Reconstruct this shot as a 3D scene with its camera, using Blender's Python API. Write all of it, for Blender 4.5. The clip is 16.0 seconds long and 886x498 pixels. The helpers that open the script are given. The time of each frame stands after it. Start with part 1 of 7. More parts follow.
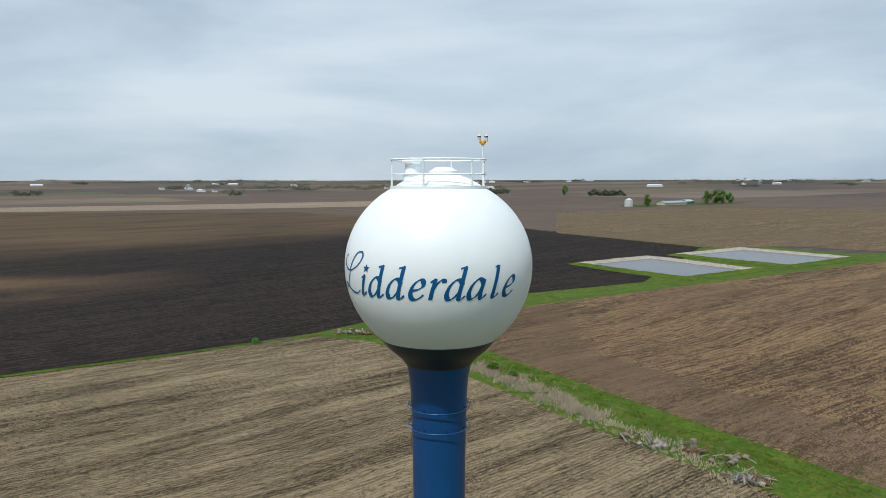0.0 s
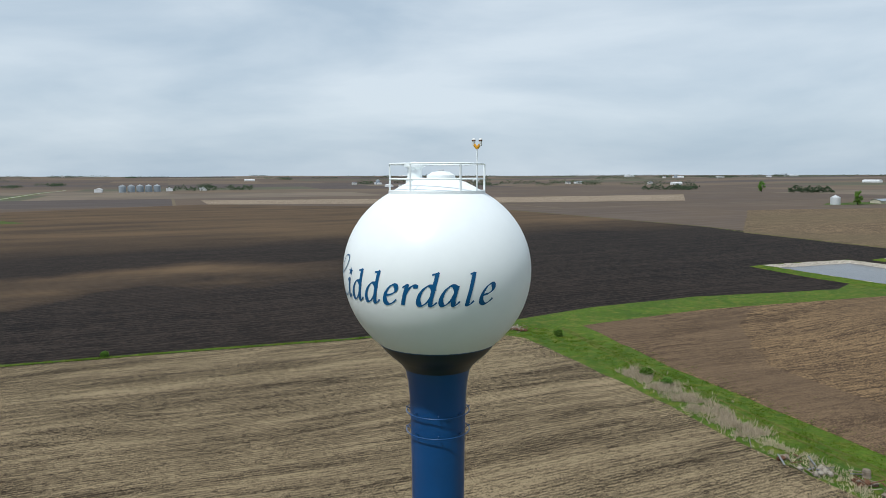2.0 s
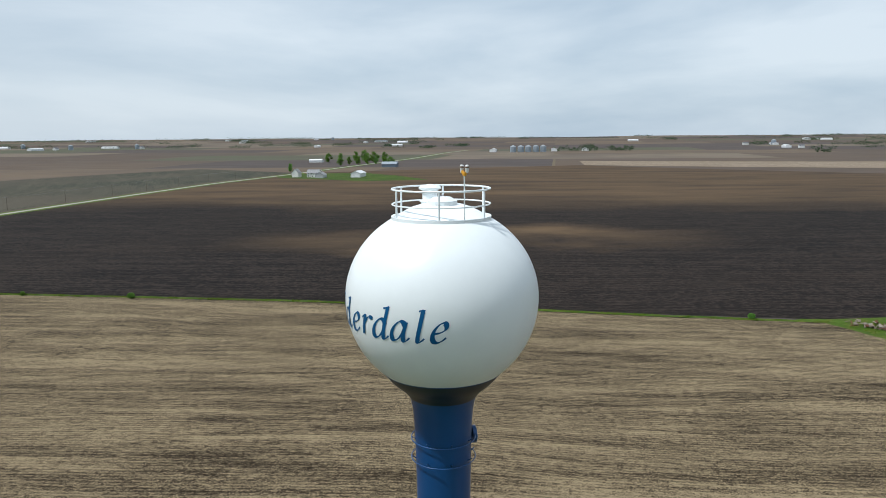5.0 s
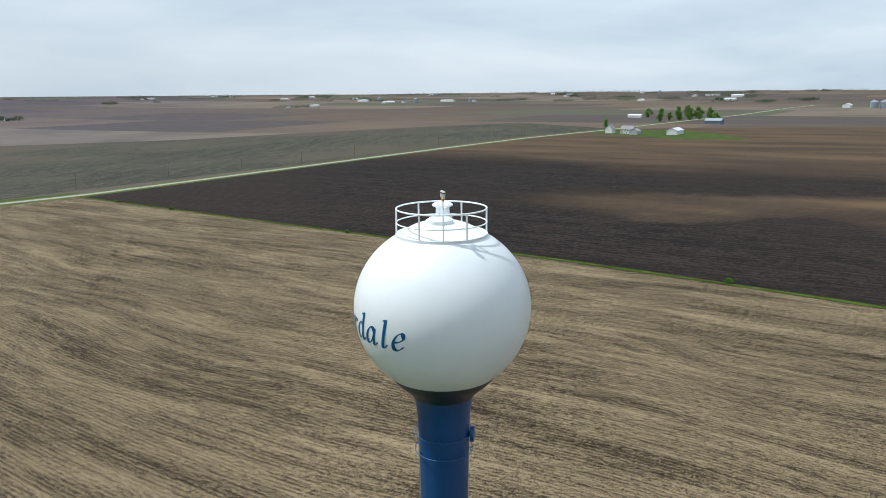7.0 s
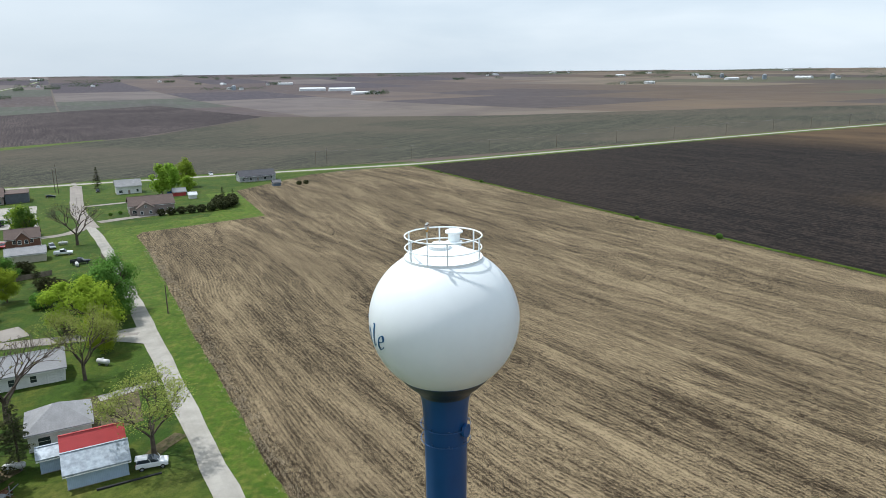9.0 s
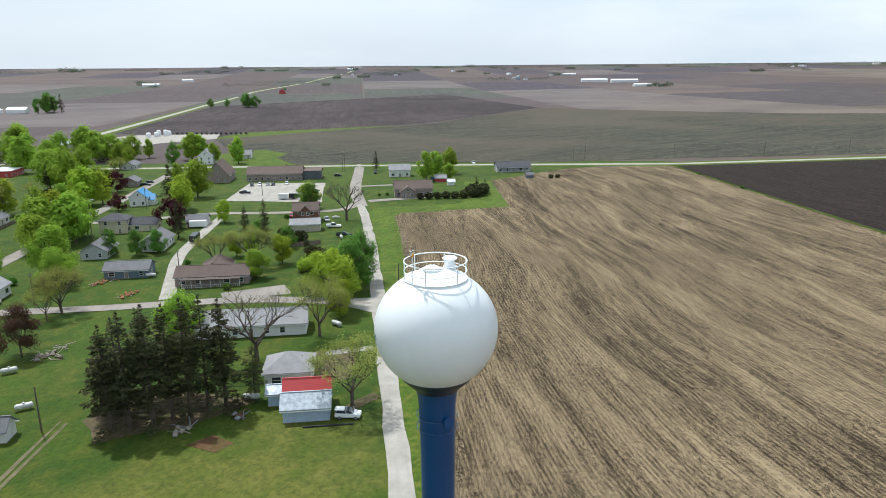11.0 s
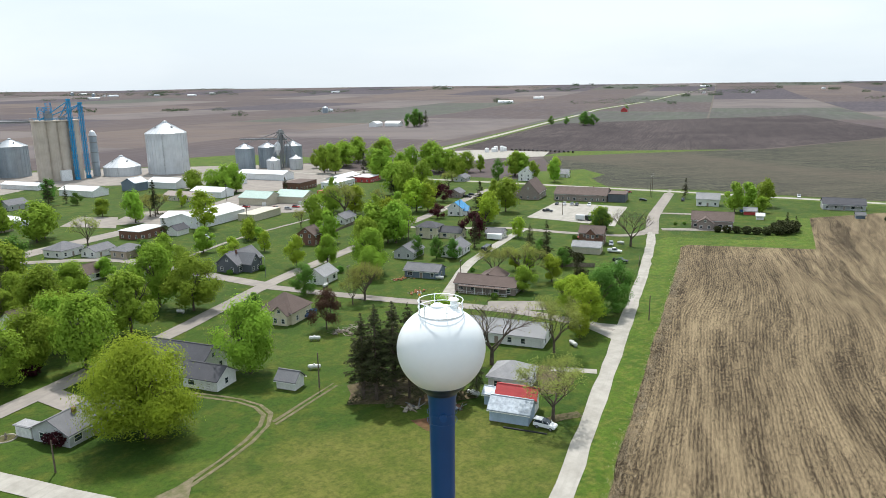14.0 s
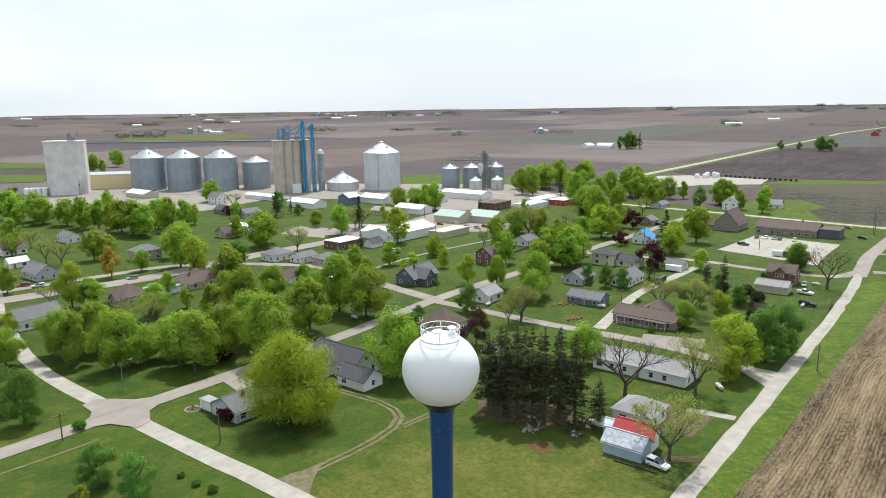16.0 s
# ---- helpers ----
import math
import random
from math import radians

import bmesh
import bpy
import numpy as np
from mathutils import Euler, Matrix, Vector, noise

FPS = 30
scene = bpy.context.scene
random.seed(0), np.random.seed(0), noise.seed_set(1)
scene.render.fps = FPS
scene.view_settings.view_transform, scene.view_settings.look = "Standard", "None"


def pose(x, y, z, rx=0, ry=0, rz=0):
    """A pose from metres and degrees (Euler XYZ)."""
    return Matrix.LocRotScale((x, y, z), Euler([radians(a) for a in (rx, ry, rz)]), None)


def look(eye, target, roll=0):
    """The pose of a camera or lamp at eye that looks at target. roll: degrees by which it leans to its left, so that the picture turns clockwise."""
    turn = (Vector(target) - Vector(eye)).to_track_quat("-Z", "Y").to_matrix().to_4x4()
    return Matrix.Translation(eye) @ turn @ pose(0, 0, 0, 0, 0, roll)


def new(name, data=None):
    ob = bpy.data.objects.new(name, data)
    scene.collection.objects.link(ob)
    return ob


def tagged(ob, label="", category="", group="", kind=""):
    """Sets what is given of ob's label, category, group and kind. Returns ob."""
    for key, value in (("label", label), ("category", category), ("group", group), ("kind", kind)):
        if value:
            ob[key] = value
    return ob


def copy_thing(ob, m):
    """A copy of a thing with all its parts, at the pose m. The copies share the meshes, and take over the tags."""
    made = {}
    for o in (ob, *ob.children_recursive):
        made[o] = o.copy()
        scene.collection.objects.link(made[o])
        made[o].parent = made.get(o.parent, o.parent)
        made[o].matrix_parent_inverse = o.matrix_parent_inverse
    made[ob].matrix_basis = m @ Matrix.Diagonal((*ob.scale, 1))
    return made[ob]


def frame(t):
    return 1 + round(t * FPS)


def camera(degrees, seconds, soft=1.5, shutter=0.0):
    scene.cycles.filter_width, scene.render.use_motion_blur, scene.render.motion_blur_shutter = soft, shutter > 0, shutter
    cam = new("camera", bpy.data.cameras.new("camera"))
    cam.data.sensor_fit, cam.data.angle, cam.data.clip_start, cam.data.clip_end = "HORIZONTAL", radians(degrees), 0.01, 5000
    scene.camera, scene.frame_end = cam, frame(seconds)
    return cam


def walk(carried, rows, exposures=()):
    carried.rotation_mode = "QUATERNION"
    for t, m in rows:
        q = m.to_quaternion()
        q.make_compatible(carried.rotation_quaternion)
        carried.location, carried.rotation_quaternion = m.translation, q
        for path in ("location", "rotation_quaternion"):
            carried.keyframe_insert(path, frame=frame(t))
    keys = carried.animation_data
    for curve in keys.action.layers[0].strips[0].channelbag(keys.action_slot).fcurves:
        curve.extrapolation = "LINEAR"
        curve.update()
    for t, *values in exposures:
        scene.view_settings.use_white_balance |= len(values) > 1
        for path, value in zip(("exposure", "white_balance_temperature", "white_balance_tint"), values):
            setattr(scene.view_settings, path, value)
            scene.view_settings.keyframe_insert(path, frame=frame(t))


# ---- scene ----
cam = camera(64.47, 16.0, 0.7)
PATH = [
    (0, (0.761, -24.853, 44.548), (0.036, 4.994, 41.606), -0.10),
    (0.5, (2.292, -24.662, 44.611), (-0.313, 5.074, 41.613), -0.12),
    (1, (3.844, -24.417, 44.640), (-0.638, 5.088, 41.579), -0.13),
    (1.5, (5.404, -24.113, 44.760), (-0.920, 5.050, 41.668), -0.15),
    (2, (7.075, -23.744, 44.853), (-1.210, 4.919, 41.725), -0.17),
    (2.5, (8.738, -23.167, 45.073), (-1.610, 4.802, 41.812), -0.22),
    (3, (10.471, -22.193, 45.430), (-2.106, 4.818, 41.931), -0.28),
    (3.5, (12.189, -20.960, 45.825), (-2.619, 4.854, 42.037), -0.39),
    (6, (20.803, -12.379, 47.979), (-4.491, 2.776, 42.452), -0.52),
    (6.5, (22.578, -10.173, 48.652), (-4.171, 2.002, 42.631), -0.56),
    (7, (24.235, -7.628, 49.341), (-3.687, 1.213, 42.842), -0.62),
    (7.5, (25.697, -5.033, 49.989), (-2.990, 0.501, 43.175), -0.71),
    (8, (26.948, -2.065, 50.622), (-2.138, 0.085, 43.597), -0.80),
    (8.5, (28.048, 1.152, 51.267), (-1.059, -0.048, 44.101), -0.82),
    (9, (29.014, 4.513, 52.016), (0.267, 0.029, 44.701), -0.76),
    (9.5, (29.753, 7.828, 52.881), (1.687, 0.306, 45.416), -0.55),
    (10, (30.179, 11.340, 53.575), (3.016, 1.096, 46.010), -0.46),
    (12.5, (29.663, 30.442, 57.962), (9.318, 9.627, 50.693), -0.74),
    (13, (28.623, 34.437, 58.937), (9.952, 12.061, 51.817), -0.71),
    (13.5, (27.221, 38.396, 59.815), (10.243, 14.655, 52.879), -0.77),
    (14, (25.526, 42.330, 60.561), (10.315, 17.377, 53.780), -0.79),
    (14.5, (23.265, 46.166, 61.406), (10.016, 20.057, 54.862), -0.80),
    (15, (20.585, 49.685, 62.031), (9.283, 22.616, 55.744), -0.78),
    (15.5, (17.222, 52.790, 62.652), (8.009, 24.894, 56.570), -0.78),
    (16, (13.269, 55.494, 63.293), (6.259, 26.917, 57.445), -0.83),
]
EXPOSURES = [(0.0, 0.0, 6050, 8), (3.5, 0.05, 6050, 8), (7.0, 0.2, 6000, 8), (10.0, 0.44, 6050, 9), (12.5, 0.60, 6180, 9), (16.0, 0.66, 6420, 10)]
walk(cam, [(t, look(eye, target, roll)) for t, eye, target, roll in PATH], EXPOSURES)

# ---- world and sun: a bright veil of cloud over a hazy sun ----
SUN_DIR = Vector((-0.19, -0.47, 0.86)).normalized()
world = bpy.data.worlds.new("sky")
scene.world = world
world.use_nodes = True
wn, wl = world.node_tree.nodes, world.node_tree.links
wn.clear()
w_out = wn.new("ShaderNodeOutputWorld")
w_bg = wn.new("ShaderNodeBackground")
w_sky = wn.new("ShaderNodeTexSky")
w_sky.sky_type = "NISHITA"
w_sky.sun_disc = False
w_sky.sun_elevation = math.asin(SUN_DIR.z)
w_sky.sun_rotation = math.atan2(SUN_DIR.x, SUN_DIR.y)
w_sky.air_density, w_sky.dust_density = 1.0, 2.0
w_dim = wn.new("ShaderNodeMix")
w_dim.data_type, w_dim.blend_type = "RGBA", "MULTIPLY"
w_dim.inputs[0].default_value = 1.0
w_dim.inputs[7].default_value = (0.10, 0.10, 0.10, 1)
wl.new(w_sky.outputs[0], w_dim.inputs[6])
w_co = wn.new("ShaderNodeTexCoord")
# clouds: direction squeezed in height so that they lie in long banks towards the horizon
w_map = wn.new("ShaderNodeMapping")
w_map.inputs["Scale"].default_value = (1.5, 1.5, 6.0)
wl.new(w_co.outputs["Generated"], w_map.inputs[0])
w_n = wn.new("ShaderNodeTexNoise")
w_n.inputs["Scale"].default_value, w_n.inputs["Detail"].default_value, w_n.inputs["Roughness"].default_value = 1.35, 6.0, 0.52
w_n.inputs["Distortion"].default_value = 0.25
wl.new(w_map.outputs[0], w_n.inputs[0])
w_r = wn.new("ShaderNodeValToRGB")
w_r.color_ramp.elements[0].position, w_r.color_ramp.elements[0].color = 0.36, (0.55, 0.645, 0.725, 1)
w_r.color_ramp.elements[1].position, w_r.color_ramp.elements[1].color = 0.64, (0.83, 0.885, 0.915, 1)
wl.new(w_n.outputs[0], w_r.inputs[0])
# the veil is whiter towards the sun
w_dot = wn.new("ShaderNodeVectorMath")
w_dot.operation = "DOT_PRODUCT"
w_dot.inputs[1].default_value = (-0.42, -0.86, 0.28)
wl.new(w_co.outputs["Generated"], w_dot.inputs[0])
w_side = wn.new("ShaderNodeMapRange")
w_side.inputs["From Min"].default_value, w_side.inputs["From Max"].default_value = -0.1, 1.0
w_side.inputs["To Max"].default_value = 0.75
wl.new(w_dot.outputs["Value"], w_side.inputs[0])
w_veil = wn.new("ShaderNodeMix")
w_veil.data_type = "RGBA"
w_veil.inputs[7].default_value = (0.625, 0.675, 0.71, 1)
wl.new(w_side.outputs[0], w_veil.inputs[0])
wl.new(w_r.outputs[0], w_veil.inputs[6])
w_mix = wn.new("ShaderNodeMix")
w_mix.data_type = "RGBA"
w_mix.inputs[0].default_value = 0.86
wl.new(w_dim.outputs[2], w_mix.inputs[6])
wl.new(w_veil.outputs[2], w_mix.inputs[7])
wl.new(w_mix.outputs[2], w_bg.inputs[0])
w_bg.inputs[1].default_value = 0.915
wl.new(w_bg.outputs[0], w_out.inputs[0])

sun_data = bpy.data.lights.new("sun", "SUN")
sun_data.energy, sun_data.angle, sun_data.color = 3.35, radians(2.0), (1.0, 0.96, 0.9)
sun = new("sun", sun_data)
sun.matrix_world = look(SUN_DIR * 200, (0, 0, 0))


# ---- materials ----
GRID = 37.5  # the turn of the town's streets and of the field rows, in degrees
BROWN_TURN = 37.4  # the drills of the tilled field


class Nodes:
    """A node material in the making."""

    def __init__(self, name, rough=0.8, metal=0.0, spec=0.3):
        self.mat = bpy.data.materials.new(name)
        self.mat.use_nodes = True
        self.t = self.mat.node_tree
        self.b = self.t.nodes["Principled BSDF"]
        self.b.inputs["Roughness"].default_value = rough
        self.b.inputs["Metallic"].default_value = metal
        self.b.inputs["Specular IOR Level"].default_value = spec

    def add(self, kind, **values):
        n = self.t.nodes.new(kind)
        for key, value in values.items():
            n.inputs[key.replace("_", " ")].default_value = value
        return n

    def link(self, a, b):
        self.t.links.new(a, b)

    def place(self, scale=(1, 1, 1), turn=0.0, local=False):
        src = self.add("ShaderNodeTexCoord").outputs["Object"] if local else self.add("ShaderNodeNewGeometry").outputs["Position"]
        first = self.add("ShaderNodeMapping")
        first.inputs["Rotation"].default_value = (0, 0, radians(-turn))
        self.link(src, first.inputs[0])
        m = self.add("ShaderNodeMapping")
        m.inputs["Scale"].default_value = scale
        self.link(first.outputs[0], m.inputs[0])
        return m.outputs[0]

    def noise(self, at, scale, detail=4.0, rough=0.55, distort=0.0):
        n = self.add("ShaderNodeTexNoise", Scale=scale, Detail=detail, Roughness=rough, Distortion=distort)
        self.link(at, n.inputs["Vector"])
        return n.outputs[0]

    def ramp(self, value, lo, hi):
        n = self.add("ShaderNodeMapRange", From_Min=lo, From_Max=hi)
        self.link(value, n.inputs[0])
        return n.outputs[0]

    def mix(self, fac, a, b, blend="MIX"):
        n = self.add("ShaderNodeMix")
        n.data_type, n.blend_type = "RGBA", blend
        for slot, v in ((0, fac), (6, a), (7, b)):
            if isinstance(v, (int, float)):
                n.inputs[slot].default_value = v
            elif isinstance(v, tuple):
                n.inputs[slot].default_value = (*v, 1)
            else:
                self.link(v, n.inputs[slot])
        return n.outputs[2]

    def math(self, op, a, b=0.0):
        n = self.add("ShaderNodeMath")
        n.operation = op
        for slot, v in ((0, a), (1, b)):
            if isinstance(v, (int, float)):
                n.inputs[slot].default_value = v
            else:
                self.link(v, n.inputs[slot])
        return n.outputs[0]

    def axis(self, at, which):
        n = self.add("ShaderNodeSeparateXYZ")
        self.link(at, n.inputs[0])
        return n.outputs[which]

    def done(self, color, bump=None, strength=0.3, depth=0.05):
        if isinstance(color, tuple):
            self.b.inputs["Base Color"].default_value = (*color, 1)
        else:
            self.link(color, self.b.inputs["Base Color"])
        if bump is not None:
            n = self.add("ShaderNodeBump", Strength=strength, Distance=depth)
            self.link(bump, n.inputs["Height"])
            self.link(n.outputs[0], self.b.inputs["Normal"])
        return self.mat


def plain(name, color, rough=0.6, metal=0.0, wear=0.12, scale=1.5, fine=14.0, spec=0.3, bump=0.1):
    """Paint, metal or timber: a colour with faint stains and grain, from place to place and thing to thing."""
    n = Nodes(name, rough, metal, spec)
    at = n.place(local=True)
    dark = tuple(c * (1 - 2.2 * wear) for c in color)
    c = n.mix(n.ramp(n.noise(at, scale), 0.35, 0.7), color, dark)
    c = n.mix(n.math("MULTIPLY", n.noise(at, fine), 0.5 * wear + 0.05), c, tuple(0.45 * v for v in color))
    info = n.add("ShaderNodeObjectInfo")
    hue = n.add("ShaderNodeHueSaturation")
    n.link(c, hue.inputs["Color"])
    n.link(n.math("ADD", n.math("MULTIPLY", info.outputs["Random"], 0.16), 0.92), hue.inputs["Value"])
    return n.done(hue.outputs[0], n.noise(at, fine * 2), bump, 0.01)


def siding(name, color, pitch=0.15, up=True, rough=0.6):
    """Lap siding or ribbed sheet: boards of the given pitch in relief."""
    n = Nodes(name, rough)
    at = n.place(local=True)
    which = n.axis(at, 2) if up else n.math("ADD", n.axis(at, 0), n.axis(at, 1))
    saw = n.math("FRACT", n.math("DIVIDE", which, pitch))
    c = n.mix(n.ramp(n.noise(at, 0.8), 0.35, 0.75), color, tuple(0.82 * v for v in color))
    c = n.mix(n.math("MULTIPLY", n.math("LESS_THAN", saw, 0.12), 0.35), c, tuple(0.4 * v for v in color))
    return n.done(c, saw, 0.5, 0.02)


def shingles(name, color):
    n = Nodes(name, 0.9)
    at = n.place(local=True)
    courses = n.math("FRACT", n.math("DIVIDE", n.axis(at, 2), 0.09))
    c = n.mix(n.ramp(n.noise(at, 9.0, 2), 0.3, 0.7), tuple(1.2 * v for v in color), tuple(0.65 * v for v in color))
    c = n.mix(n.ramp(n.noise(at, 0.5), 0.4, 0.75), c, tuple(0.75 * v for v in color))
    c = n.mix(n.math("MULTIPLY", n.math("LESS_THAN", courses, 0.2), 0.3), c, tuple(0.45 * v for v in color))
    return n.done(c, n.noise(at, 20.0), 0.4, 0.02)


def ribbed(name, color, pitch=0.3, rough=0.45, metal=0.3, rust=0.0):
    """Ribbed or corrugated metal sheet, in waves along the height."""
    n = Nodes(name, rough, metal)
    at = n.place(local=True)
    wave = n.math("SINE", n.math("MULTIPLY", n.axis(at, 2), 6.283 / pitch))
    c = n.mix(n.ramp(n.noise(at, 0.12), 0.35, 0.7), color, tuple(0.78 * v for v in color))
    streak = n.noise(n.place((1.5, 1.5, 0.06), local=True), 1.0)
    c = n.mix(n.math("MULTIPLY", n.ramp(streak, 0.45, 0.75), 0.35), c, tuple(0.6 * v for v in color))
    if rust:
        c = n.mix(n.math("MULTIPLY", n.ramp(n.noise(at, 0.7), 0.55, 0.75), rust), c, (0.22, 0.11, 0.06))
    return n.done(c, wave, 0.35, 0.03)


def field(name, soil, straw, cover, row, streak=0.45, big=0.012, dark=None, blotch=0.5, turn=GRID, near=2.2, hills=False, ridge=0.14):
    """Worked ground: crumbs of soil and crop residue in wandering rows, over broad tones of the land."""
    n = Nodes(name, 0.95, 0.0, 0.1)
    at = n.place((1, 1, 1), turn)
    bend = n.math("ADD", n.math("MULTIPLY", n.noise(at, 0.008, 1, 0.5), 20.0), n.math("MULTIPLY", n.noise(at, 0.04, 1), 1.3))
    across = n.math("ADD", n.axis(at, 1), bend)
    rows = n.math("ADD", n.math("MULTIPLY", n.math("SINE", n.math("MULTIPLY", across, 6.283 / row)), 0.5), 0.5)

    def drawn(along, wide):
        c = n.add("ShaderNodeCombineXYZ")
        n.link(n.math("MULTIPLY", n.axis(at, 0), along), c.inputs[0])
        n.link(n.math("MULTIPLY", across, wide), c.inputs[1])
        return c.outputs[0]

    grain = n.noise(drawn(0.45, 1.0), near * 2.2, 3, 0.85)
    clods = n.noise(drawn(0.4, 0.8), near * 0.6, 4, 0.7, 0.5)
    long1 = n.noise(drawn(0.07, 0.6), 1.0, 5, 0.68, 0.5)
    long2 = n.noise(drawn(0.012, 0.11), 1.0, 5, 0.62, 0.7)
    tex = n.math("ADD", n.math("MULTIPLY", n.math("SUBTRACT", grain, 0.5), 2.3), n.math("MULTIPLY", n.math("SUBTRACT", clods, 0.5), 1.0))
    tex = n.math("ADD", tex, n.math("MULTIPLY", n.math("SUBTRACT", long1, 0.5), 1.5 * streak))
    tex = n.math("ADD", tex, n.math("MULTIPLY", n.math("SUBTRACT", long2, 0.5), 0.75))
    tex = n.math("ADD", tex, n.math("MULTIPLY", n.math("SUBTRACT", rows, 0.5), ridge))
    c = n.mix(n.ramp(tex, cover - 0.62, cover - 0.38), soil, straw)
    # loose stalks, pale against the soil
    c = n.mix(n.math("MULTIPLY", n.ramp(n.math("ADD", grain, n.math("MULTIPLY", tex, 0.25)), 0.60, 0.68), 0.6), c, tuple(1.7 * v for v in straw))
    land = n.noise(n.place((1, 1, 1), turn), big, 4, 0.5, 0.8)
    if dark:
        c = n.mix(n.math("MULTIPLY", n.ramp(land, 0.42, 0.62), blotch), c, dark)
    else:
        c = n.mix(n.math("MULTIPLY", n.ramp(land, 0.4, 0.7), 0.25), c, soil)
    if hills:
        # eroded paler ground along the rises, in bands that lie across the slope
        spot = n.place()
        w = n.math("ADD", n.math("MULTIPLY", n.axis(spot, 0), -0.57), n.math("MULTIPLY", n.axis(spot, 1), 0.82))
        s = n.math("ADD", n.math("MULTIPLY", n.axis(spot, 0), 0.82), n.math("MULTIPLY", n.axis(spot, 1), 0.57))
        w = n.math("ADD", w, n.math("MULTIPLY", n.math("SUBTRACT", n.noise(spot, 0.006, 5, 0.6, 0.5), 0.5), 170))
        rise = n.math("MULTIPLY", n.ramp(n.math("ABSOLUTE", n.math("SUBTRACT", w, 285)), 34, 4), n.ramp(n.math("ABSOLUTE", n.math("ADD", s, 50)), 115, 35))
        beyond = n.ramp(w, 380, 500)
        tone = n.mix(n.ramp(n.noise(n.place((0.25, 1, 1), turn), 0.03, 5, 0.65), 0.35, 0.65), (0.064, 0.044, 0.028), (0.140, 0.092, 0.050))
        c = n.mix(n.math("MULTIPLY", n.math("MAXIMUM", rise, n.math("MULTIPLY", beyond, 0.8)), 0.85), c, tone)
    return n.done(c, n.math("ADD", clods, n.math("MULTIPLY", rows, 0.5)), 0.6, 0.12)


def turf(name, a, b, c2, scale=0.05, worn=False):
    n = Nodes(name, 0.9, 0.0, 0.15)
    at = n.place()
    c = n.mix(n.ramp(n.noise(at, scale, 5, 0.6, 0.6), 0.36, 0.66), a, b)
    c = n.mix(n.math("MULTIPLY", n.ramp(n.noise(at, scale * 4.3, 5, 0.65), 0.46, 0.66), 0.85), c, c2)
    mow = n.noise(n.place((0.05, 0.8, 1), GRID), 1.0, 3)
    c = n.mix(n.math("MULTIPLY", n.ramp(mow, 0.45, 0.7), 0.25), c, tuple(0.55 * v for v in a))
    if worn:
        # dry and trodden between the tower, the sheds and the spruces, green again beyond
        x = n.math("MULTIPLY", n.math("ADD", n.axis(at, 0), 17.0), 0.8)
        y = n.math("ADD", n.axis(at, 1), 49.0)
        far = n.math("SQRT", n.math("ADD", n.math("MULTIPLY", x, x), n.math("MULTIPLY", y, y)))
        far = n.math("ADD", far, n.math("MULTIPLY", n.math("SUBTRACT", n.noise(at, 0.09, 6, 0.65, 0.5), 0.5), 46.0))
        dry = n.mix(n.ramp(n.noise(at, 0.16, 6, 0.7, 0.6), 0.38, 0.62), (0.076, 0.098, 0.013), (0.128, 0.126, 0.028))
        c = n.mix(n.math("MULTIPLY", n.ramp(far, 30.0, 16.0), 0.9), c, dry)
    c = n.mix(n.math("MULTIPLY", n.ramp(n.noise(at, 1.1, 6, 0.8), 0.42, 0.66), 0.6), c, tuple(0.45 * v for v in b))
    return n.done(c, n.noise(at, 3.0, 6, 0.8), 0.6, 0.15)


def stony(name, a, b, scale=0.35, fine=3.0):
    n = Nodes(name, 0.95, 0.0, 0.15)
    at = n.place()
    c = n.mix(n.ramp(n.noise(at, scale, 5, 0.6), 0.35, 0.68), a, b)
    track = n.noise(n.place((0.04, 0.9, 1), GRID), 1.0, 3)
    c = n.mix(n.math("MULTIPLY", n.ramp(track, 0.5, 0.72), 0.3), c, tuple(0.62 * v for v in b))
    c = n.mix(n.math("MULTIPLY", n.noise(at, fine, 6, 0.8), 0.35), c, tuple(0.5 * v for v in a))
    return n.done(c, n.noise(at, fine * 1.5, 6, 0.8), 0.4, 0.06)


def leafy(name, a, b, glow=0.35):
    """Foliage: each leaf or clump has its own tone, and light comes through it."""
    n = Nodes(name, 0.8, 0.0, 0.06)
    geo = n.add("ShaderNodeNewGeometry")
    info = n.add("ShaderNodeObjectInfo")
    c = n.mix(geo.outputs["Random Per Island"], a, b)
    c = n.mix(n.math("MULTIPLY", n.ramp(n.noise(n.place(local=True), 0.35, 3), 0.4, 0.65), 0.5), c, tuple(0.72 * v for v in a))
    hue = n.add("ShaderNodeHueSaturation")
    n.link(c, hue.inputs["Color"])
    n.link(n.math("ADD", n.math("MULTIPLY", info.outputs["Random"], 0.03), 0.492), hue.inputs["Hue"])
    n.link(n.math("ADD", n.math("MULTIPLY", info.outputs["Random"], 0.4), 0.8), hue.inputs["Value"])
    mat = n.done(hue.outputs[0])
    through_leaf = n.add("ShaderNodeBsdfTranslucent")
    n.link(hue.outputs[0], through_leaf.inputs[0])
    both = n.add("ShaderNodeMixShader")
    both.inputs[0].default_value = glow
    n.link(n.b.outputs[0], both.inputs[1])
    n.link(through_leaf.outputs[0], both.inputs[2])
    n.link(both.outputs[0], n.t.nodes["Material Output"].inputs[0])
    return mat


def glassy(name, tint=(0.03, 0.04, 0.05)):
    n = Nodes(name, 0.06, 0.0, 0.6)
    return n.done(tint)


